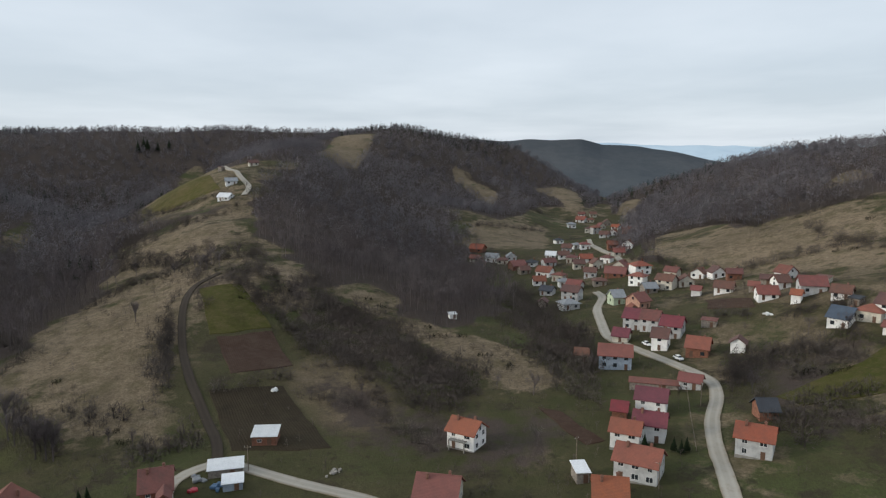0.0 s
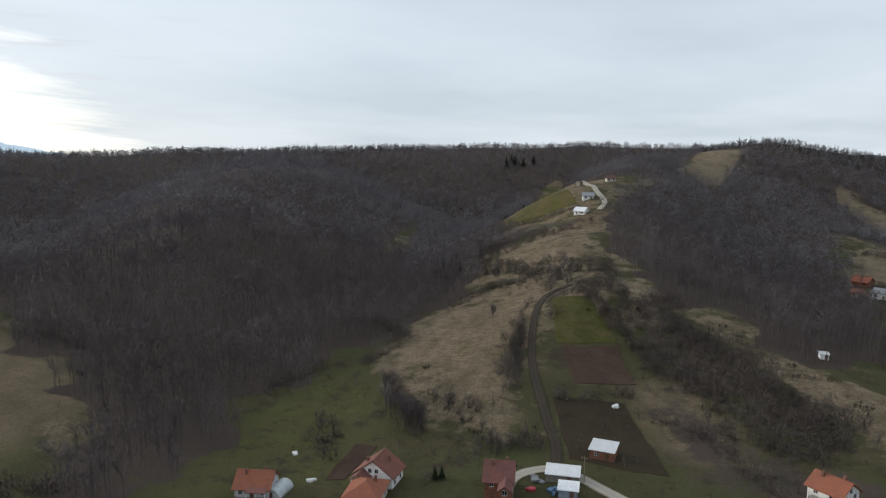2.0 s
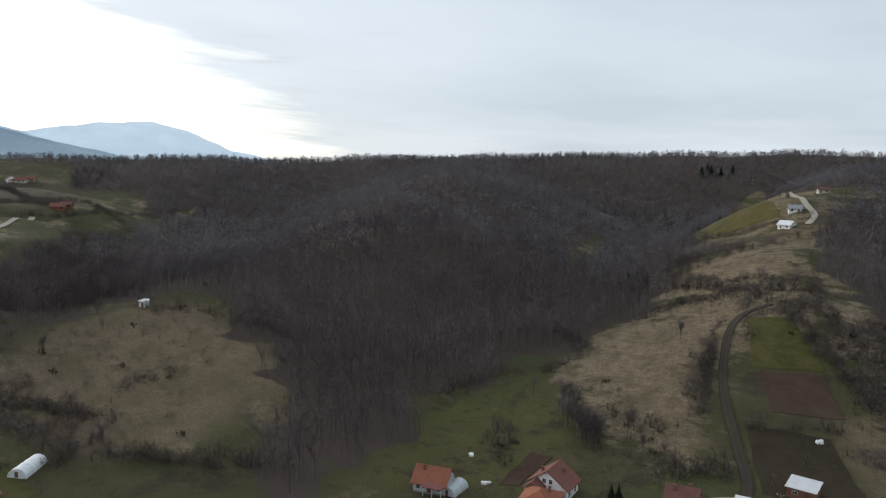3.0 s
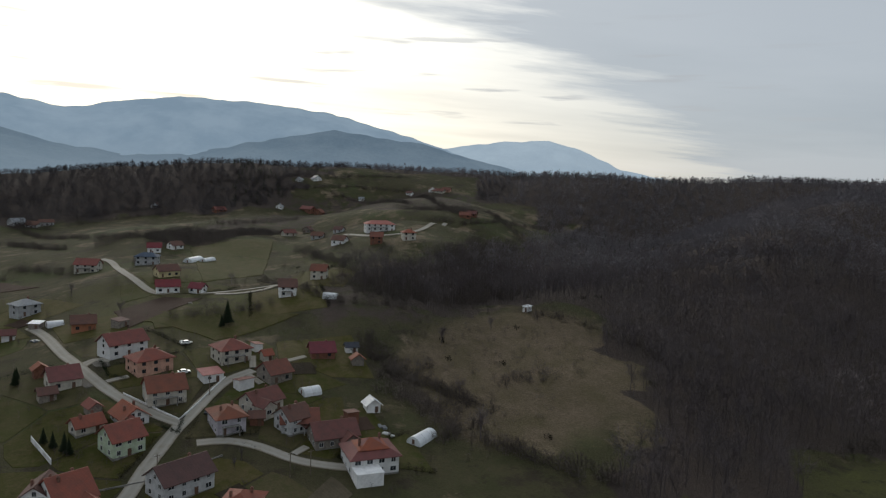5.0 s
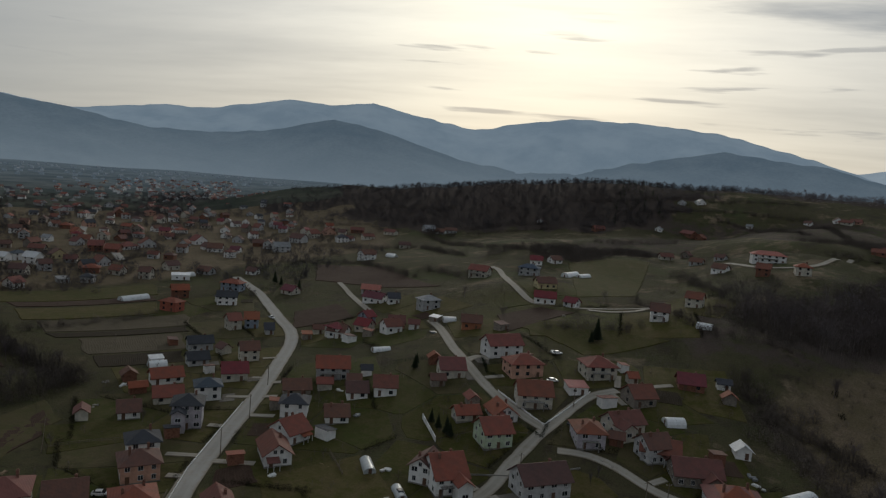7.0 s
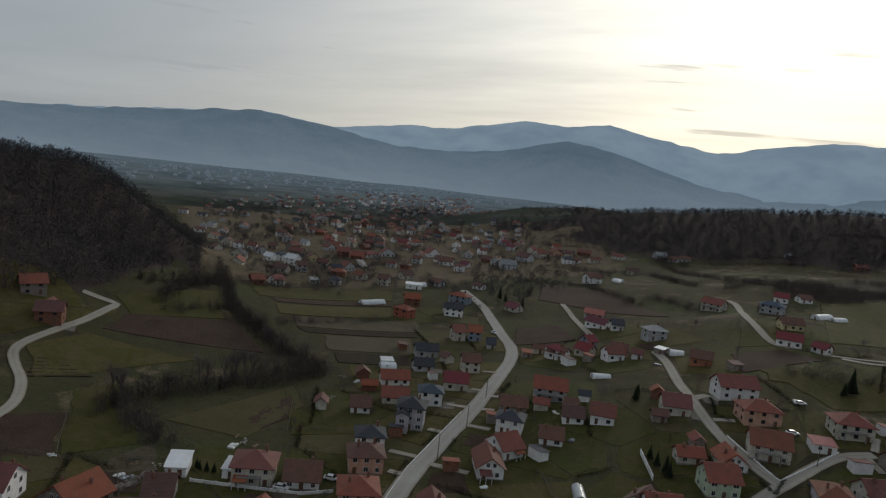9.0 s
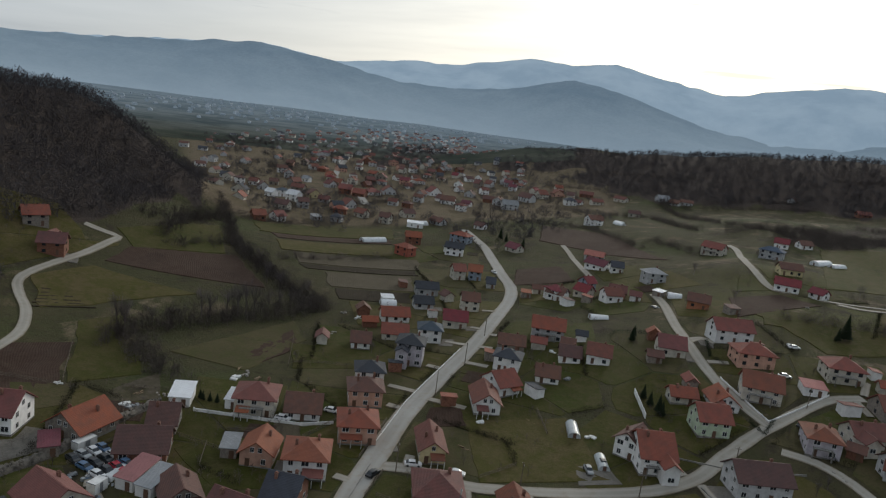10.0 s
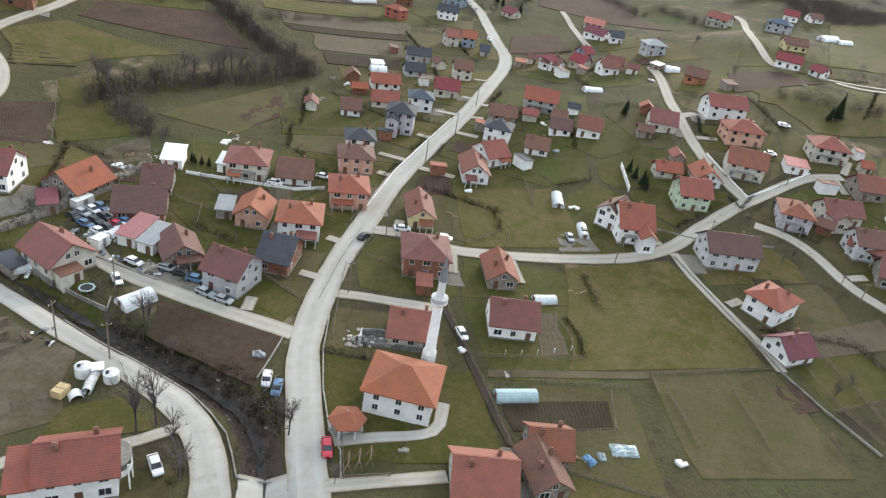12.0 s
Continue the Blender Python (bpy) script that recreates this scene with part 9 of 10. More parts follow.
def low_wall(points, height, kind):
    """A garden or bank wall in panels between piers, under a coping."""
    root = tagged(new("garden_wall"), {"white": "low white rendered garden wall with piers", "stone": "rough pale stone retaining wall", "concrete": "low weathered concrete kerb wall"}[kind], "wall")
    line = stretch(points, 3.0)
    for (x0, y0), (x1, y1) in zip(line, line[1:]):
        z0, z1 = float(ground_z(x0, y0)), float(ground_z(x1, y1))
        n = math.hypot(x1 - x0, y1 - y0)
        ox, oy = -(y1 - y0) / n * 0.08, (x1 - x0) / n * 0.08
        verts = [(x + s * ox * g, y + s * oy * g, z + h) for x, y, z in ((x0, y0, z0), (x1, y1, z1)) for s, h, g in
                 ((-1, -1.2, 1), (1, -1.2, 1), (1, height - 0.1, 1), (1, height - 0.1, 1.5), (1, height, 1.5), (-1, height, 1.5), (-1, height - 0.1, 1.5), (-1, height - 0.1, 1))]
        faces = [(k, (k + 1) % 8, 8 + (k + 1) % 8, 8 + k) for k in range(8)] + [tuple(range(8)), tuple(range(15, 7, -1))]
        part("panel", solid(verts, faces), WALL_MAT[kind], root)
        if kind == "white":
            part("pier", boxes((x0 - 0.12, x0 + 0.12, y0 - 0.12, y0 + 0.12, z0 - 0.8, z0 + height + 0.2)), WALL["white"], root)




def fence(points, height):
    root = tagged(new("fence"), "thin weathered wooden post and rail garden fence", "fence", "fences")
    line = stretch(points, 2.6)
    for x, y in line:
        z = float(ground_z(x, y))
        part("post", boxes((x - 0.06, x + 0.06, y - 0.06, y + 0.06, z - 0.4, z + height)), M_POST, root)
    for (x0, y0), (x1, y1) in zip(line, line[1:]):
        z0, z1 = float(ground_z(x0, y0)), float(ground_z(x1, y1))
        n = math.hypot(x1 - x0, y1 - y0) + 1e-6
        ox, oy = -(y1 - y0) / n * 0.03, (x1 - x0) / n * 0.03
        for h in (0.45, 0.88):
            verts = [(x + s * ox, y + s * oy, z + height * h + q) for x, y, z in ((x0, y0, z0), (x1, y1, z1)) for s, q in ((-1, -0.05), (1, -0.05), (1, 0.05), (-1, 0.05))]
            part("rail", solid(verts, [(0, 1, 2, 3), (7, 6, 5, 4), (0, 4, 5, 1), (1, 5, 6, 2), (2, 6, 7, 3), (3, 7, 4, 0)]), M_POST, root)


def rubble_bank(points, width, height):
    """A battered bank of rough stones, ragged along its crest."""
    line = stretch(points, 0.7)
    verts, faces = [], []
    for k, (x, y) in enumerate(line):
        (x0, y0), (x1, y1) = line[max(k - 1, 0)], line[min(k + 1, len(line) - 1)]
        n = math.hypot(x1 - x0, y1 - y0)
        ox, oy = -(y1 - y0) / n, (x1 - x0) / n
        for j in range(9):
            u = j / 8 * 2 - 1
            w = width * 0.5 * u + pick.uniform(-0.12, 0.12)
            px, py = x + ox * w, y + oy * w
            rise = height * max(0.0, 1 - abs(u) ** 2.2) * (0.75 + 0.4 * noise.noise(Vector((x * 0.4, y * 0.4, 2)))) + pick.uniform(-0.16, 0.16)
            verts.append((px, py, float(ground_z(px, py)) + (rise if 0 < j < 8 else -0.3)))
            if k and j:
                a = k * 9 + j
                faces.append((a - 10, a - 9, a, a - 1))
    bank = tagged(mesh_part("stone_bank", verts, faces, M_ROUGH_STONE), "rough grey-brown rubble stone bank above a lawn", "bank", kind="structure")
    lump = rings(6, (0.34, 0.24, -0.2, 0.16), (0.24, 0.0, 0.16, 0.26))
    me = bpy.data.meshes.new("stone")
    lump.to_mesh(me)
    lump.free()
    me.materials.append(M_ROUGH_STONE)
    for x, y in line[::2]:
        for k in range(3):
            o = new("stone", me)
            o.parent = bank
            px, py = x + pick.uniform(-0.5, 0.5), y + pick.uniform(-0.5, 0.5) * width * 0.6
            d = min(1.0, abs(py - y) / (width * 0.5))
            o.location = (px, py, float(ground_z(px, py)) + height * max(0.0, 1 - d ** 2.2) * 0.72)
            o.rotation_euler = (pick.uniform(-0.5, 0.5), pick.uniform(-0.5, 0.5), pick.uniform(0, 6))
            q = pick.uniform(0.6, 1.3)
            o.scale = (q * 1.3, q, q)


M_ROUGH_STONE = plain("weathered grey-brown rubble", (0.20, 0.175, 0.145), 0.95, wear=0.45, scale=1.5)


def utility_pole(x, y, height):
    root = at_ground("utility_pole", x, y, pick.uniform(0, 180), "grey wooden utility pole with a cross-arm", "pole", "utility poles")
    part("pole", rings(8, (0.15, 0.1, -0.8, height)), M_POST, root)
    part("cross_arm", boxes((-0.8, 0.8, -0.06, 0.06, height - 0.6, height - 0.48)), M_POST, root)
    for px in (-0.7, 0.0, 0.7):
        o = part("insulator", rings(6, (0.06, 0.04, 0, 0.2)), M_FRAME, root)
        o.location = (px, 0, height - 0.48)


THICKETS = []


def thicket(x, y, width):
    """A low dense thicket: bush beside bush, wider than tall."""
    for k in range(int(5 + width * 2.2)):
        a, r = pick.uniform(0, math.tau), width * 0.42 * math.sqrt(pick.random())
        THICKETS.append((x + r * math.cos(a), y + r * 0.6 * math.sin(a)))


# minaret, ablution pavilion and lamps of the mosque
minaret(-94.9, -48.3)
pavilion(-70.5, -48.3)
swing_frame(-64.6, -43.1, 35)
swing_frame(-66.2, -42.2, 35)
swing_frame(-67.9, -41.3, 35)
# vehicles
car(-65.1, -47.8, 43, 3.0, "red")
car(-106.3, -47.7, 51, 3.7, "white")
car(-70.3, -65.9, 38, 3.9, "white")
car(-69.9, -63.1, 34, 3.3, "blue")
car(-122.4, -85.6, -178, 3.9, "black")
car(-132.8, -81.5, 127, 2.9, "white")
car(-136.8, -71.6, 114, 3.5, "white")
car(-80.3, -92.7, 98, 3.1, "silver")
car(-81.1, -88.5, 103, 3.9, "silver")
car(-77.4, -110.4, 98, 3.6, "white")
car(-71.2, -107.4, 68, 3.8, "white")
car(-46.1, -64.0, 64, 3.7, "white")
car(-82.2, -97.4, 112, 3.8, "blue")
car(-80.7, -104.4, 108, 3.8, "silver")
car(-221.3, -6.8, 149, 4.7, "black")
car(-166.7, -46.2, 36, 5.7, "black")
car(-161.2, -47.9, 38, 3.9, "silver")
car(-81.6, -100.9, 112, 3.8, "black")
car(-139.9, -113.8, 112, 2.1, "white")
car(-126.8, -119.1, 115, 2.2, "white")
car(-332.6, -169.5, 60, 4.6, "white")
car(-283.8, -17.5, 123, 3.9, "white")
car(-252.5, -16.3, 114, 2.4, "white")
car(80.4, 233.1, -74, 3.6, "white")
car(74.8, 251.7, -75, 3.1, "white")
car(-217.4, -135.9, 113, 2.6, "silver")
# scrapped vehicles behind the workshops, a loaded box and junk along the lane
yard_rng = random.Random(77)
for i in range(4):
    for j in range(3):
        car(-79.3 - 2.3 * i + yard_rng.uniform(-0.15, 0.15), -133.2 + 4.3 * j - 0.1 * i + yard_rng.uniform(-0.2, 0.2), 92 + yard_rng.uniform(-5, 5), 4.2,
            "red" if (i, j) == (2, 2) else yard_rng.choice(["white", "silver", "blue", "black", "blue", "silver", "black"]))
container(-84.0, -137.2, 10, 5.0, 2.2)
container(-76.6, -120.2, 15, 3.4, 2.6)
for x, y, n in ((-75.0, -117.2, 5), (-76.0, -113.6, 5), (-76.7, -107.4, 8), (-78.0, -105.0, 9), (-79.0, -121.3, 7), (-77.6, -124.6, 8), (-81.4, -126.2, 6), (-76.0, -128.4, 7), (-79.6, -109.0, 4), (-88.2, -130.4, 8), (-62.4, -122.0, 6)):
    junk(x, y, n)
trampoline(-65.6, -108.6)
# polytunnels
polytunnel(-69.7, -99.6, 173, 6.6, 4.2, "white")
polytunnel(-82.6, -123.4, 18, 5.5, 2.6, "white")
polytunnel(-97.6, -30.6, 133, 7.9, 3.4, "teal")
polytunnel(-131.0, -40.6, 135, 5.3, 3, "clear")
polytunnel(-279.1, -90.7, 130, 7.7, 4, "white")
polytunnel(-178.4, -59.4, 29, 8.4, 3.5, "clear")
polytunnel(-167.4, -46.7, 31, 7.0, 3, "clear")
polytunnel(-233.6, 24.9, 111, 6.4, 5, "white")
polytunnel(-202.0, 56.0, 133, 10.0, 5, "white")
polytunnel(-329.3, -73.4, 113, 6.3, 5, "white")
polytunnel(-326.6, 42.9, 69, 6.6, 5, "white")
polytunnel(-336.3, -255.8, 161, 16.3, 6, "white")
polytunnel(-63.6, -122.8, 155, 7.4, 3, "clear")
polytunnel(-118.9, 132.5, 101, 7.1, 5, "clear")
polytunnel(-570.2, -181.9, 48, 13.7, 5, "white")
polytunnel(-424.4, -279.6, 158, 6.0, 6, "white")
polytunnel(-580.7, -185.5, 86, 7.9, 5, "white")
polytunnel(-458.2, -24.9, 154, 14.4, 6, "white")
polytunnel(-458.6, -16.6, 146, 10.4, 5, "white")
polytunnel(-235.9, -167.8, 139, 6.7, 5, "white")
# bare trees that stand singly
bare_tree(-48.5, -71.6, 13)
bare_tree(-51.8, -70.9, 12)
bare_tree(-49.9, -64.6, 9)
bare_tree(-46.9, -59.8, 9)
bare_tree(-63.6, -54.5, 9)
bare_tree(-64.3, -57.0, 7)
bare_tree(-66.5, -91.7, 9)
bare_tree(-66.8, -93.6, 8)
bare_tree(-64.5, -83.0, 6)
bare_tree(-141.7, 19.7, 6)
bare_tree(-148.8, 22.2, 5)
bare_tree(-60.5, -42.4, 5)
bare_tree(-189.2, 0.6, 4)
bare_tree(-193.5, 2.6, 4)
bare_tree(-279.6, 84.5, 8)
bare_tree(-295.1, 112.0, 6)
bare_tree(-215.5, 20.7, 5)
bare_tree(-198.9, 74.1, 13)
bare_tree(-277.8, 83.2, 9)
bare_tree(-292.2, 110.3, 6)
bare_tree(-232.8, 77.6, 8)
bare_tree(-127.3, 196.4, 14)
bare_tree(-126.3, 198.3, 13)
bare_tree(-122.4, 195.6, 12)
bare_tree(-105.2, 177.1, 14)
bare_tree(-103.1, 176.9, 13)
bare_tree(-108.7, 178.1, 12)
bare_tree(-145.6, 204.9, 8)
bare_tree(-121.3, 271.5, 9)
bare_tree(-153.2, 346.8, 10)
bare_tree(-112.6, 323.6, 10)
bare_tree(-104.3, 324.9, 11)
bare_tree(-102.0, 346.3, 10)
bare_tree(-161.2, 342.2, 9)
bare_tree(-92.4, 379.8, 12)
bare_tree(-85.8, 378.9, 12)
bare_tree(-91.6, 184.0, 6)
bare_tree(-84.3, 182.4, 7)
bare_tree(-160.3, -193.4, 12)
bare_tree(-162.3, -191.4, 11)
bare_tree(-167.7, -189.1, 13)
bare_tree(-172.1, -188.4, 14)
bare_tree(-175.7, -188.0, 14)
bare_tree(-179.3, -187.7, 12)
bare_tree(-126.5, -190.9, 15)
bare_tree(-127.5, -189.5, 14)
bare_tree(-140.1, -193.2, 8)
bare_tree(-149.3, -191.2, 8)
bare_tree(-187.7, -189.1, 9)
bare_tree(-192.7, -188.3, 8)
bare_tree(-195.9, -185.7, 8)
bare_tree(-379.1, -1.7, 8)
bare_tree(-329.2, -47.5, 8)
bare_tree(-183.9, -135.2, 5)
bare_tree(-157.8, -145.0, 5)
bare_tree(-106.1, -137.2, 6)
bare_tree(-110.5, -118.7, 5)
bare_tree(-117.9, 330.4, 10)
bare_tree(-111.4, 327.0, 9)
bare_tree(-126.5, 327.8, 8)
bare_tree(-111.6, 335.9, 11)
bare_tree(-120.1, 268.8, 9)
bare_tree(-122.5, 189.2, 12)
bare_tree(-118.8, 185.8, 11)
bare_tree(-113.0, 185.2, 12)
bare_tree(-105.7, 181.8, 12)
bare_tree(28.3, 211.2, 9)
bare_tree(24.9, 177.7, 7)
bare_tree(17.4, 217.8, 6)
bare_tree(50.3, 228.0, 8)
bare_tree(-26.1, 217.7, 5)
bare_tree(132.0, 223.6, 7)
bare_tree(122.2, 229.4, 8)
bare_tree(46.1, 173.2, 5)
bare_tree(89.1, 195.6, 8)
bare_tree(-209.6, -213.2, 11)
bare_tree(-207.8, -203.5, 10)
bare_tree(-222.0, -231.1, 11)
bare_tree(-211.5, -191.7, 10)
bare_tree(-432.4, -55.3, 7)
bare_tree(-374.0, -75.9, 8)
# low evergreen thickets on the dry slopes
thicket(-1.3, 265.7, 9)
thicket(7.3, 267.0, 5)
thicket(15.3, 247.3, 7)
thicket(23.4, 235.7, 5)
thicket(-26.2, 297.5, 6)
thicket(38.1, 233.3, 6)
thicket(-6.3, 276.4, 5)
thicket(-32.7, 303.9, 4)
thicket(-93.8, 190.5, 5)
thicket(-128.8, 225.9, 5)
thicket(-87.4, 185.0, 6)
thicket(-83.9, 285.8, 3)
thicket(-65.6, 297.1, 3)
thicket(108.9, 203.0, 7)
thicket(117.2, 200.1, 8)
thicket(112.0, 199.4, 6)
thicket(113.7, 182.7, 7)
thicket(154.0, 317.9, 6)
thicket(188.0, 319.9, 6)
thicket(182.8, 324.4, 5)
thicket(213.5, 351.1, 6)
thicket(-256.4, 103.1, 5)
thicket(-281.0, 84.6, 5)
thicket(-197.2, 96.1, 5)
thicket(-327.7, 173.6, 7)
thicket(-331.9, 185.3, 7)
thicket(-225.8, 151.6, 6)
thicket(-128.7, 162.9, 7)
thicket(-125.9, 167.7, 6)
thicket(-290.2, 121.9, 5)
thicket(-265.5, 83.1, 5)
thicket(-401.7, 53.7, 6)
thicket(-423.2, 35.9, 6)
# conifers and clipped evergreens
conifer(-306.9, -2.8, 11)
conifer(-303.8, -5.0, 6)
conifer(-203.9, -43.4, 6)
conifer(-206.5, -46.8, 5)
conifer(-209.5, -49.8, 5)
conifer(-202.4, -42.0, 5)
conifer(-252.4, -68.1, 6)
conifer(-257.4, -68.9, 5)
conifer(-247.5, -56.1, 4)
conifer(-84.9, 154.5, 4)
conifer(-83.5, 155.7, 4)
conifer(-118.8, -140.7, 3)
conifer(-119.8, -139.1, 3)
conifer(-120.7, -137.3, 3)
conifer(-119.1, -142.1, 3)
conifer(-427.0, -216.6, 9)
conifer(-421.1, -209.1, 7)
conifer(-413.2, -192.4, 7)
conifer(-200.5, 25.8, 4)
conifer(50.7, 168.7, 5)
conifer(57.5, 167.0, 4)
conifer(58.7, 165.0, 4)
conifer(60.4, 166.1, 4)
conifer(-207.9, 387.6, 10)
conifer(-198.2, 380.4, 11)
conifer(-193.2, 381.8, 9)
conifer(-206.2, 373.5, 8)
conifer(-204.1, 397.9, 9)
conifer(-194.3, 366.9, 8)
conifer(-347.4, 810.9, 14)
conifer(-339.4, 818.4, 14)
conifer(-327.8, 818.5, 12)
conifer(-345.7, 823.1, 13)
conifer(-318.6, 828.9, 12)
# hedges, walls and fences
hedge([(-258.1, -77.5), (-263, -70.5), (-265.9, -59.5)], 1.6)
hedge([(-268, -45.3), (-253.7, -40.6), (-249.7, -35.1)], 1)
hedge([(-215, -19.9), (-210.1, -15.2), (-219.7, -14.3)], 0.9)
hedge([(-128, -34), (-123.6, -28.7), (-118.2, -25.8)], 0.8)
low_wall([(-60.6, -135), (-62, -126), (-63, -117.5), (-63.9, -108), (-64.6, -101.6)], 1.0, "concrete")
low_wall([(-67.0, -103.4), (-64.7, -101.4)], 0.6, "concrete")
low_wall([(-73.6, -117.2), (-75.4, -109.5), (-76.9, -102.6)], 0.5, "concrete")
rubble_bank([(-62.4, -137.6), (-71.6, -137.8), (-79, -138.6), (-84.6, -141), (-97, -143.6), (-109, -146)], 2.6, 2.0)
low_wall([(-113.1, -137.1), (-120.3, -126.2), (-128.2, -113.7), (-135.2, -109)], 0.9, "white")
low_wall([(-92.6, -70.8), (-83.7, -64.7), (-75.4, -57.5), (-68.9, -50.5), (-66.3, -46), (-62, -42.3)], 0.45, "stone")
low_wall([(-237.7, -33.5), (-229.5, -26), (-223.1, -20.3), (-218.1, -15.3), (-229.7, -9.9), (-247.1, -2.6)], 0.75, "white")
low_wall([(-172.9, -23.2), (-161.7, -10), (-151.6, 1.6), (-143.9, 9.6), (-138, 17.9), (-131.2, 29.8)], 0.5, "concrete")
low_wall([(-57.9, -104), (-58.5, -95), (-59.7, -87), (-60, -80), (-60, -73), (-59, -67), (-57.6, -62), (-55, -57.9), (-52.5, -54.3), (-54.7, -52.8), (-56.6, -50.4)], 0.45, "concrete")
low_wall([(-69.6, -67.5), (-74.5, -69.5), (-80.9, -72.3)], 0.5, "concrete")
low_wall([(-211.5, -53.2), (-198, -45.3)], 1.6, "white")
low_wall([(-125.9, -89.1), (-109.7, -82.7), (-95.6, -76.2)], 0.4, "concrete")
low_wall([(-134.3, -94.7), (-160.8, -104), (-181.7, -109.2), (-210.3, -115.9)], 0.55, "white")
low_wall([(-181.6, -36), (-186.2, -18.3), (-196.4, -2.5)], 0.5, "concrete")
fence([(-112.3, -54.8), (-104.3, -46), (-95.7, -35.8), (-85.6, -25.1)], 1.3)
fence([(-102.9, -41.8), (-115.1, -27), (-118.1, -25.1)], 1.2)
fence([(-122.8, -12.8), (-133.1, -2.7), (-143.6, 7.5)], 1)
fence([(-119.9, -8.4), (-114.2, -3.3), (-108.6, 0.8)], 1)
fence([(-129.6, 2.2), (-123.7, 7.3), (-117.3, 11.8)], 1)
fence([(-122.6, -12.7), (-117.9, -9.4)], 1)
fence([(-111.8, -17.2), (-102.2, -12.5), (-95.4, -19.5)], 1)
fence([(-109.9, -80.9), (-100.2, -74.7), (-87.5, -65.7)], 1.2)
fence([(-116.4, -79.8), (-117.8, -70.3)], 1.1)
fence([(-112.2, -190.9), (-97.5, -169.9)], 1.2)
fence([(-101.3, -131.2), (-104.5, -119), (-105.1, -113.8)], 1.3)
fence([(-127.2, -36.4), (-122.2, -30.1), (-116.4, -26.9)], 1.2)
fence([(-152.6, 10.7), (-141, 20.8), (-134.7, 29.6)], 1.1)
fence([(-158.2, 14.1), (-148.6, 24.4), (-141, 30.1)], 1.1)
fence([(74.1, 206.5), (68.1, 185.6), (62.6, 165.5)], 1.2)
fence([(-172.4, -128.3), (-164.8, -138.3), (-157.1, -145.5)], 1.1)
fence([(-175, -162.7), (-153.5, -144)], 1.1)
fence([(-68.3, -47.4), (-62.3, -42), (-67.3, -37)], 1.1)
# utility poles
utility_pole(-101.6, -73.4, 8)
utility_pole(-127.6, -82.8, 8)
utility_pole(-158.9, -34.2, 7)
utility_pole(-142.2, -57.4, 7)
utility_pole(-171.7, -100.9, 8)
utility_pole(-198.3, -106.8, 8)
utility_pole(-228.6, -116.5, 8)
utility_pole(-280.7, -128.6, 8)
utility_pole(-68.6, -104.2, 8)
utility_pole(-183.6, 14.9, 7)
utility_pole(-186.2, -18.3, 7)
utility_pole(-234.0, -7.3, 7)
utility_pole(-184.7, 20.4, 7)
utility_pole(48.4, 149.2, 7)
utility_pole(73.3, 192.4, 7)
utility_pole(33.2, 166.5, 7)
utility_pole(-49.0, 168.0, 7)
utility_pole(-56.3, -88.7, 8)
utility_pole(-53.6, -99.4, 8)
# stacks, heaps and garden clutter
plant_pieces()
tarp_mound(-92.2, -13.6, 70, 2.6, 1.8, "blue")
tarp_mound(-98.6, -9.6, 128, 5.4, 3.0, "pale")
tarp_mound(-94.4, -12.2, 40, 1.8, 1.4, "pale")
heap(-91.2, -15.5, 3, "wood")
heap(-74.7, -71.9, 1.8, "silver")
heap(-102.4, -45.4, 1.5, "white")
heap(-73.2, -38.4, 2.5, "stone")
log_stack(-48.6, -109.2, 172, 5.0, 4)
log_stack(-46.8, -105.6, 168, 4.6, 4)
log_stack(-46.2, -101.8, 172, 4.0, 3)
log_stack(-50.0, -102.6, 80, 2.4, 3)
junk(-52.6, -101.6, 6)
junk(-51.6, -99.6, 4)
heap(-92.3, -60.9, 6, "stone")
heap(-89.8, -62.6, 6, "stone")
heap(-88.2, -61.0, 4, "stone")
heap(-95.4, -169.0, 2, "white")
heap(-141.0, -151.8, 3, "wood")
heap(-140.1, -147.4, 4, "stone")
heap(-136.0, -147.5, 3, "white")
heap(-140.0, -142.6, 3, "wood")
heap(-102.2, -149.5, 3, "white")
heap(-102.9, -147.2, 3, "silver")
heap(-112.1, -149.2, 4, "stone")
heap(-107.9, -153.9, 3, "wood")
heap(-165.3, -81.3, 1.5, "white")
heap(-178.8, -53.8, 3, "white")
heap(-138.9, -36.7, 3, "wood")
heap(-175.5, -71.0, 2, "wood")
heap(-150.1, -77.4, 2.5, "wood")
heap(-182.6, -90.7, 3, "white")
heap(-102.6, -0.6, 1.2, "white")
heap(-201.6, 5.5, 2, "stone")
heap(-202.8, 3.0, 2, "stone")
heap(-101.9, -34.9, 2, "stone")
heap(-227.7, -88.6, 2, "white")
heap(-208.5, -74.0, 3, "silver")
heap(-227.5, -152.7, 3, "silver")
heap(-285.9, -19.4, 4, "white")
heap(-215.3, -34.9, 2, "white")
heap(-210.6, -170.3, 4, "stone")
heap(-211.3, -162.4, 4, "white")
heap(-189.5, -157.6, 3, "stone")
heap(-28.1, 166.7, 4, "stone")
heap(-26.2, 168.2, 3, "stone")
heap(-54.2, 217.7, 1.2, "white")
heap(47.6, 144.5, 2, "silver")
heap(-130.9, 152.8, 2.2, "white")
heap(-115.5, 140.9, 1.2, "white")
heap(-54.1, 218.3, 1.5, "white")
heap(-60.1, 159.7, 3, "red")
heap(-59.7, 164.6, 4, "silver")
heap(-54.5, 160.7, 4, "blue")
heap(120.6, 253.9, 3, "white")
heap(-205.4, 46.2, 2.5, "white")
heap(-210.7, 44.5, 3, "silver")
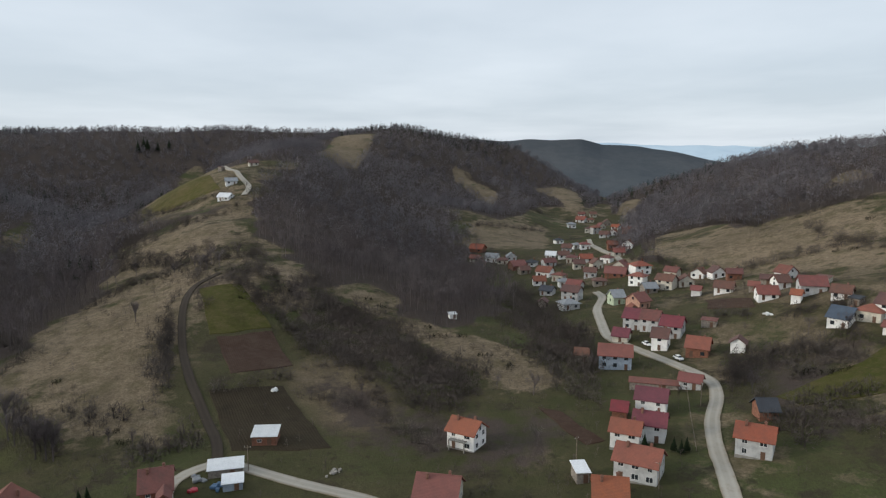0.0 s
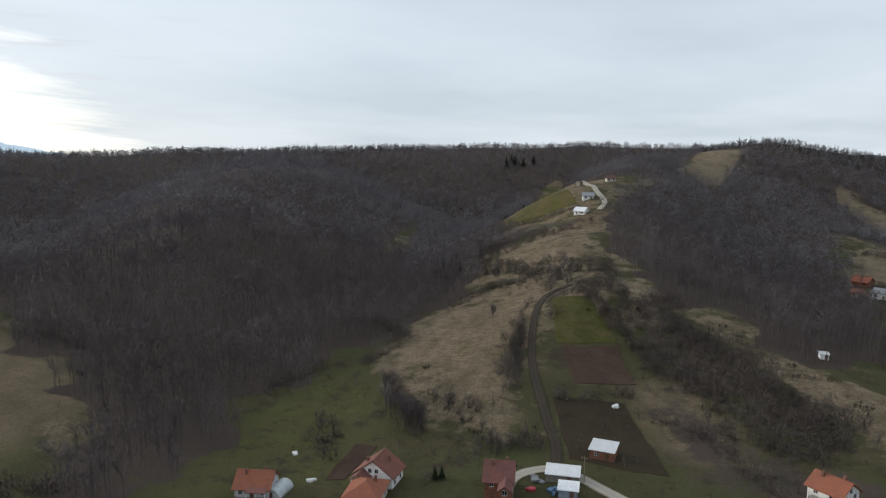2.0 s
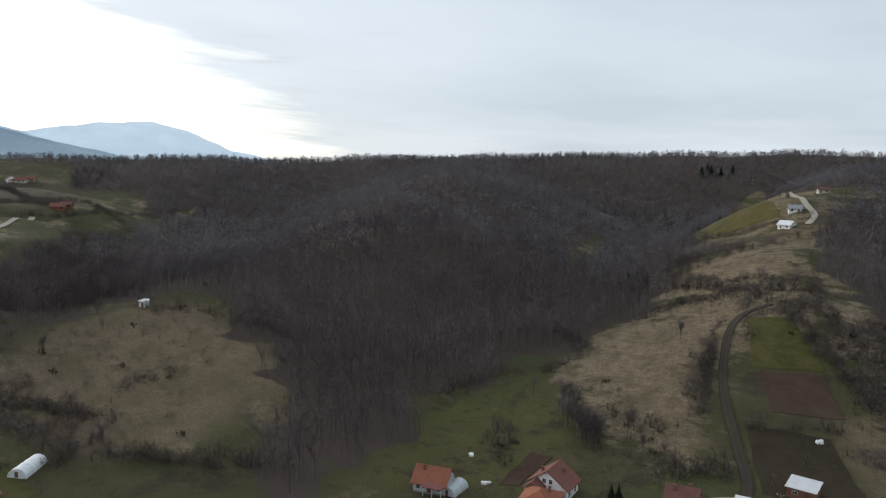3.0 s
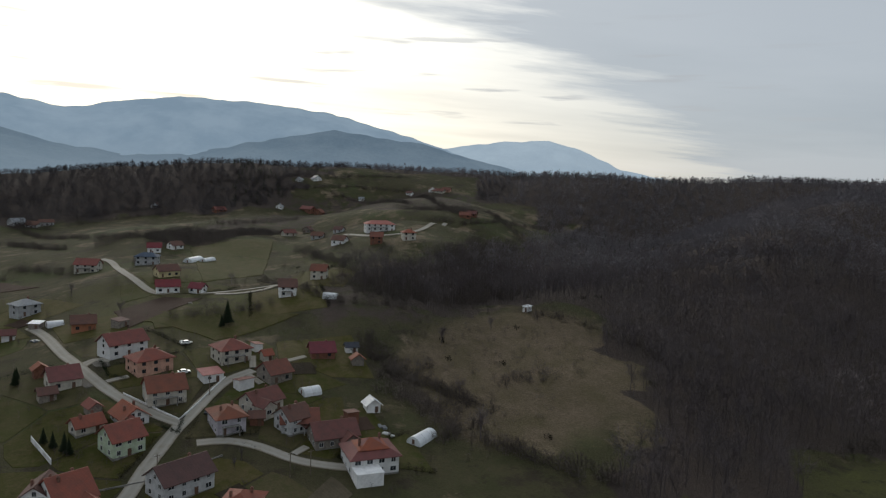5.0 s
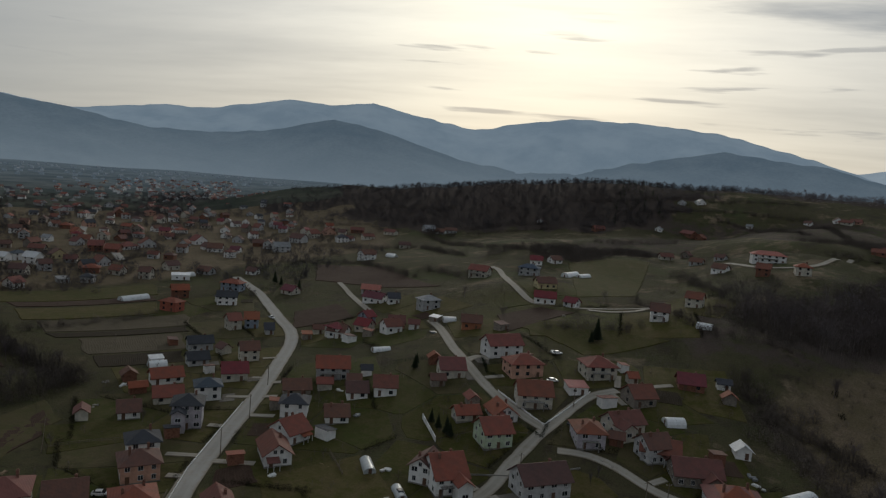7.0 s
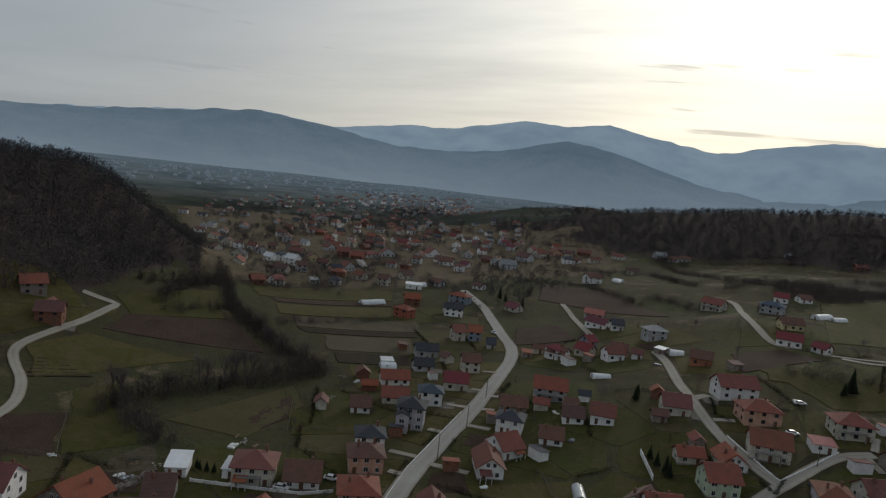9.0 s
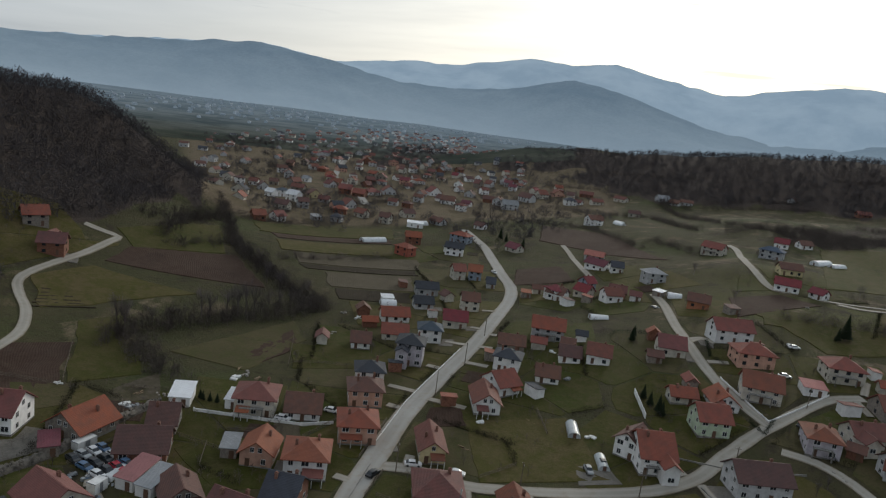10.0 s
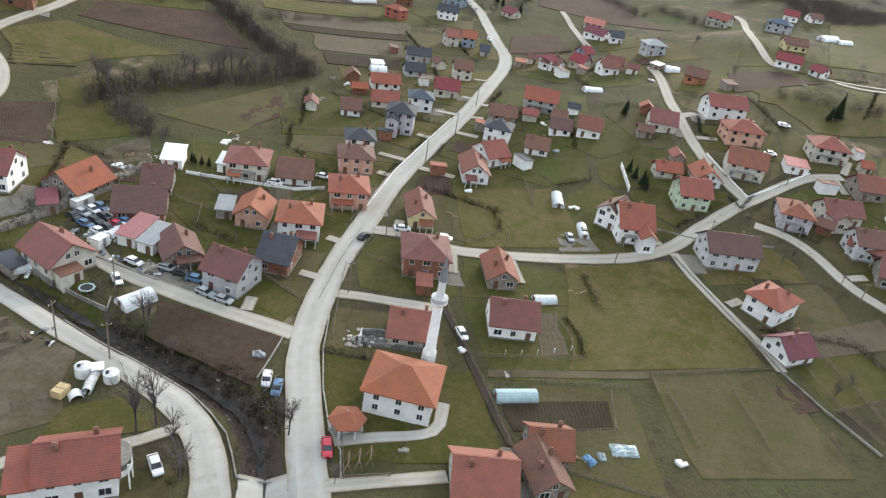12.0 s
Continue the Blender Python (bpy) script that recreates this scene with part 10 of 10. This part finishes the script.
heap(-308.6, -76.3, 4, "silver")
heap(-339.4, -19.2, 3, "stone")
scatter("thickets", "low dark thickets on the dry grass slopes", M_THICKET, np.array(THICKETS), TUFTS, rng, 0.5, 1.1, "bushes")


# roofless old wall and slab between the mosque and the old house
def ruin():
    root = at_ground("ruined_shed", -94.2, -56.4, 121, "roofless grey ruin with sooty broken walls and rubble", "ruin")
    part("back_wall", solid([(-6.3, 1.3, -0.6), (6.3, 1.3, -0.6), (6.3, 1.3, 1.2), (3.0, 1.3, 1.9), (0.5, 1.3, 1.5), (-2.5, 1.3, 2.2), (-6.3, 1.3, 1.7), (-6.3, 1.6, -0.6), (6.3, 1.6, -0.6), (6.3, 1.6, 1.2),
                             (3.0, 1.6, 1.9), (0.5, 1.6, 1.5), (-2.5, 1.6, 2.2), (-6.3, 1.6, 1.7)],
                            [(0, 1, 2, 3, 4, 5, 6), (13, 12, 11, 10, 9, 8, 7), (0, 7, 8, 1), (1, 8, 9, 2), (2, 9, 10, 3), (3, 10, 11, 4), (4, 11, 12, 5), (5, 12, 13, 6), (6, 13, 7, 0)]), M_SOOT, root)
    part("end_wall", boxes((-6.3, -6.0, -1.6, 1.3, -0.6, 2.0), (-6.5, -5.9, -1.9, -1.5, -0.6, 2.4)), WALL["lightgrey"], root)
    part("front_wall", boxes((-6.0, -1.2, -1.6, -1.35, -0.6, 0.8), (0.6, 6.3, -1.6, -1.35, -0.6, 1.3)), M_SOOT, root)
    part("slab", boxes((-5.9, 6.3, -1.35, 1.3, -0.5, 0.25)), M_SOOT, root)
    pick_stone = random.Random(8)
    for k in range(26):
        px, py, a = pick_stone.uniform(-9.5, 5), pick_stone.uniform(-1.2, 1.6), pick_stone.uniform(0.15, 0.4)
        bm = boxes((-a, a, -a * 0.7, a * 0.7, -0.1, a * 0.8))
        o = part("stone", bm, M_CONCRETE if k % 3 else WALL["cream"], root)
        o.location, o.rotation_euler = (px, py, 0.25 if px > -5.9 else -0.05), (0, 0, pick_stone.uniform(0, 3))


M_SOOT = plain("sooty old render", (0.20, 0.19, 0.18), 0.95, wear=0.38, scale=1.6)
ruin()
for x, y in ((-107.4, -38.1), (-109.7, -35.6), (-112.2, -33.2), (-115.1, -30.8), (-118.4, -28.4)):
    root = at_ground("stake", x, y, 20, "short white painted garden stake in the grass", "stake", "stakes in the garden")
    part("post", boxes((-0.07, 0.07, -0.07, 0.07, -0.3, 1.1)), M_FRAME, root)
    part("cap", boxes((-0.14, 0.14, -0.1, 0.1, 1.1, 1.16)), M_FRAME, root)


# ---- garden lots: the land shared out between neighbours and roads ----
def clip(poly, px, py, nx, ny):
    """Keep the part of a convex polygon that lies behind a line."""
    out = []
    for (x0, y0), (x1, y1) in zip(poly, poly[1:] + poly[:1]):
        a, b = (x0 - px) * nx + (y0 - py) * ny, (x1 - px) * nx + (y1 - py) * ny
        if a <= 0:
            out.append((x0, y0))
        if (a < 0 < b) or (b < 0 < a):
            t = a / (a - b)
            out.append((x0 + (x1 - x0) * t, y0 + (y1 - y0) * t))
    return out


def lots():
    homes = [(o.location.x, o.location.y, o.rotation_euler.z, o.get("category")) for o in scene.objects if o.get("category") in ("house", "shed", "mosque") and o.parent is None]
    sites = [h for h in homes if h[3] != "shed" and math.hypot(h[0], h[1]) < 430 and ground_z(h[0], h[1]) < (7 if h[1] > 60 else 40) and (h[1] < 60 or h[0] > 45)]
    edges = []
    for hx, hy, turn, _ in sites:
        c, s = math.cos(turn), math.sin(turn)
        a, b = pick.uniform(15, 22), pick.uniform(16, 26)
        poly = [(hx + p * c - q * s, hy + p * s + q * c) for p, q in ((-a, -b), (a, -b), (a, b), (-a, b))]
        for x, y, _, _ in sites:
            n = math.hypot(x - hx, y - hy)
            if 0.5 < n < 60 and poly:
                poly = clip(poly, hx + (x - hx) * 0.5, hy + (y - hy) * 0.5, (x - hx) / n, (y - hy) / n)
        for road_line in ROADS:
            n, x, y = min((math.hypot(x - hx, y - hy), x, y) for x, y in road_line)
            if 1 < n < 40 and poly:
                poly = clip(poly, x - (x - hx) / n * 3.4, y - (y - hy) / n * 3.4, (x - hx) / n, (y - hy) / n)
        if len(poly) < 3:
            continue
        cx, cy = sum(p[0] for p in poly) / len(poly), sum(p[1] for p in poly) / len(poly)
        rim = []
        for p, q in zip(poly, poly[1:] + poly[:1]):
            n = max(1, int(math.hypot(q[0] - p[0], q[1] - p[1]) / 3))
            rim += [(p[0] + (q[0] - p[0]) * k / n, p[1] + (q[1] - p[1]) * k / n) for k in range(n)]
            walk_line = np.array([(p[0] + (q[0] - p[0]) * k / 8, p[1] + (q[1] - p[1]) * k / 8) for k in range(9)])
            if n > 2 and pick.random() < 0.42 and len(off_roads(walk_line, 2.8)) == 9:
                edges.append((p, q))
        verts, faces = [(cx, cy, float(ground_z(cx, cy)) + 0.03 + 0.0003 * math.hypot(cx, cy))], []
        m = len(rim)
        for ringno, f in enumerate((0.25, 0.5, 0.75, 0.96, 0.985)):
            for x, y in rim:
                x, y = cx + (x - cx) * f, cy + (y - cy) * f
                verts.append((x, y, float(ground_z(x, y)) + (0.03 + 0.0003 * math.hypot(x, y) if ringno < 4 else -0.2)))
        for k in range(m):
            faces.append((0, 1 + k, 1 + (k + 1) % m))
            for r in range(4):
                faces.append((1 + r * m + k, 1 + (r + 1) * m + k, 1 + (r + 1) * m + (k + 1) % m, 1 + r * m + (k + 1) % m))
        kind = pick.choice(("lawn", "green", "lawn", "moss", "green", "fallow", "moss", "fallow"))
        ob = mesh_part("garden", verts, faces, M_FIELD[kind])
        layer = ob.data.uv_layers.new(name="rows")
        for loop in ob.data.loops:
            v = ob.data.vertices[loop.vertex_index].co
            layer.data[loop.index].uv = ((v.x - hx) * c + (v.y - hy) * s, (v.y - hy) * c - (v.x - hx) * s)
        tagged(ob, {"lawn": "straw-green winter garden lawn", "green": "green winter garden lawn", "dry": "dry grass garden", "stubble": "bare straw-brown garden", "moss": "mossy green winter lawn", "fallow": "olive-brown fallow garden", "soil": "tilled brown garden",
                    "dark_soil": "dark fallow garden", "rubble": "trodden earth and rubble yard"}[kind] + " beside a house", "garden", kind="structure")
        if pick.random() < 0.3 and len(poly) > 2:
            bx, by = pick.choice(((11, 8), (-11, 6), (9, -12), (-9, -12)))
            e, g = pick.uniform(2.5, 4.5), pick.uniform(3, 6)
            bed = [(hx + p * c - q * s, hy + p * s + q * c) for p, q in ((bx - e, by - g), (bx + e, by - g), (bx + e, by + g), (bx - e, by + g))]
            if len(off_roads(np.array(bed), 3.0)) == 4:
                field("garden_bed", "small tilled garden bed", pick.choice(("soil", "dark_soil", "stubble")), bed)
    return edges


def boundary_stuff(edges):
    """Thin garden fences, joined."""
    verts, faces = [], []

    def bar(x0, y0, z0, x1, y1, z1, r, h):
        n = math.hypot(x1 - x0, y1 - y0) + 1e-6
        ox, oy = -(y1 - y0) / n * r, (x1 - x0) / n * r
        k = len(verts)
        verts.extend([(x + s * ox, y + s * oy, z + q) for x, y, z in ((x0, y0, z0), (x1, y1, z1)) for s, q in ((-1, 0), (1, 0), (1, h), (-1, h))])
        faces.extend([tuple(k + i for i in f) for f in ((0, 1, 2, 3), (7, 6, 5, 4), (0, 4, 5, 1), (1, 5, 6, 2), (2, 6, 7, 3), (3, 7, 4, 0))])

    for p, q in edges:
        if math.hypot(p[0], p[1]) > 200:
            continue
        n = max(1, int(math.hypot(q[0] - p[0], q[1] - p[1]) / 2.6))
        for k in range(n):
            x0, y0 = p[0] + (q[0] - p[0]) * k / n, p[1] + (q[1] - p[1]) * k / n
            x1, y1 = p[0] + (q[0] - p[0]) * (k + 1) / n, p[1] + (q[1] - p[1]) * (k + 1) / n
            z0, z1 = float(ground_z(x0, y0)), float(ground_z(x1, y1))
            bar(x0 - 0.05, y0, z0 - 0.3, x0 + 0.05, y0, z0 - 0.3, 0.05, 1.5)
            for h in (0.35, 0.75, 1.05):
                bar(x0, y0, z0 + h, x1, y1, z1 + h, 0.025, 0.09)
    tagged(mesh_part("garden_fences", verts, faces, M_POST), "thin weathered fences between the gardens", "fences", kind="stuff")


lot_edges = lots()


def driveways():
    """A trodden drive from the side of each house to its road, and a paved yard beside some."""
    homes = [o for o in scene.objects if o.get("category") == "house" and o.parent is None]
    spots = [(o.location.x, o.location.y) for o in homes]
    lines = list(ROADS)
    for o in homes:
        x, y = o.location.x, o.location.y
        if math.hypot(x, y) > 300 or y > 60:
            continue
        wall = next(c for c in o.children if c.name.startswith("wall"))
        hw, hd = max(v.co.x for v in wall.data.vertices), max(v.co.y for v in wall.data.vertices)
        c, s = math.cos(o.rotation_euler.z), math.sin(o.rotation_euler.z)
        best = None
        for side in (-1, 1):
            px, py = side * (hw + 1.9), -hd * 0.4
            gx, gy = x + px * c - py * s, y + px * s + py * c
            for line in lines:
                for rx, ry in line:
                    n = math.hypot(rx - gx, ry - gy)
                    if best is None or n < best[0]:
                        best = (n, gx, gy, rx, ry, side)
        n, gx, gy, rx, ry, side = best
        if 5 < n < 26:
            k = (n - 2.2) / n
            pts = [(gx + (rx - gx) * f * k, gy + (ry - gy) * f * k) for f in (0, 0.35, 0.7, 1.0)]
            if all(math.hypot(a - p, b - q) > 8 for p, q in pts for a, b in spots if (a, b) != (x, y)):
                road("driveway", "pale trodden driveway to a house", pts, 2.4, M_LANE, 0.14 + 0.0005 * math.hypot(x, y))
        if pick.random() < 0.2:
            e, g = pick.uniform(2.0, 3.4), pick.uniform(2.5, 4.5)
            bx, by = side * (hw + e), -hd + g * 0.4
            field("yard", "pale concrete yard beside a house", "yard", [(x + p * c - q * s, y + p * s + q * c) for p, q in ((bx - e, by - g), (bx + e, by - g), (bx + e, by + g), (bx - e, by + g))])


driveways()


def outbuildings():
    """Small sheds and garages behind the houses."""
    homes = [o for o in scene.objects if o.get("category") in ("house", "shed", "mosque", "polytunnel", "car") and o.parent is None]
    taken = [(o.location.x, o.location.y) for o in homes]
    for o in [h for h in homes if h.get("category") == "house"]:
        x, y = o.location.x, o.location.y
        if not 195 < math.hypot(x, y) < 330 or (y > 60 and x < 45):
            continue
        turn = o.rotation_euler.z
        for k in range(pick.choice((1, 1, 2))):
            a, r = pick.uniform(0, math.tau), pick.uniform(10, 15)
            sx, sy = x + r * math.cos(a), y + r * math.sin(a)
            free = all(math.hypot(sx - p, sy - q) > 8.0 for p, q in taken)
            if free and len(off_roads(np.array([(sx, sy)]), 6.5)):
                taken.append((sx, sy))
                house(sx, sy, math.degrees(turn) + pick.choice((0, 90, 180)), pick.uniform(3.2, 5.6), pick.uniform(3.0, 4.6), 1, pick.choice(("gable", "gable", "shed")),
                      pick.choice(("redbrown", "brown", "red", "brown", "orange", "slate")), pick.choice(("white", "block", "brick", "cream", "block")))


outbuildings()
hedged = [e for k, e in enumerate(lot_edges) if k % 6 < 2]
fenced = [e for k, e in enumerate(lot_edges) if k % 6 > 3]
boundary_stuff(fenced)
scatter("garden_hedges", "leafless hedges and brambles along garden bounds", M_THICKET, along([list(e) for e in hedged], 0.6, 0.4), SHRUBS, rng, 0.25, 0.6, "hedges")


# ---- fruit trees and shrubs in the gardens ----
def garden_spots():
    homes = np.array([(o.location.x, o.location.y) for o in scene.objects if o.get("category") in ("house", "shed", "mosque")])
    lines = np.concatenate([np.array(r) for r in ROADS])
    spots = []
    near_homes = homes[np.hypot(homes[:, 0], homes[:, 1]) < 480]
    for hx, hy in near_homes:
        for k in range(11):
            a, r = pick.uniform(0, math.tau), pick.uniform(7, 26)
            x, y = hx + r * math.cos(a), hy + r * math.sin(a)
            if np.hypot(homes[:, 0] - x, homes[:, 1] - y).min() > 6.8 and np.hypot(lines[:, 0] - x, lines[:, 1] - y).min() > 4.5:
                spots.append((x, y))
    return np.array(spots)


scatter("garden_trees", "small leafless fruit trees and shrubs in gardens", M_TWIG, garden_spots(), BUSHES, rng, 0.5, 1.5, "trees")
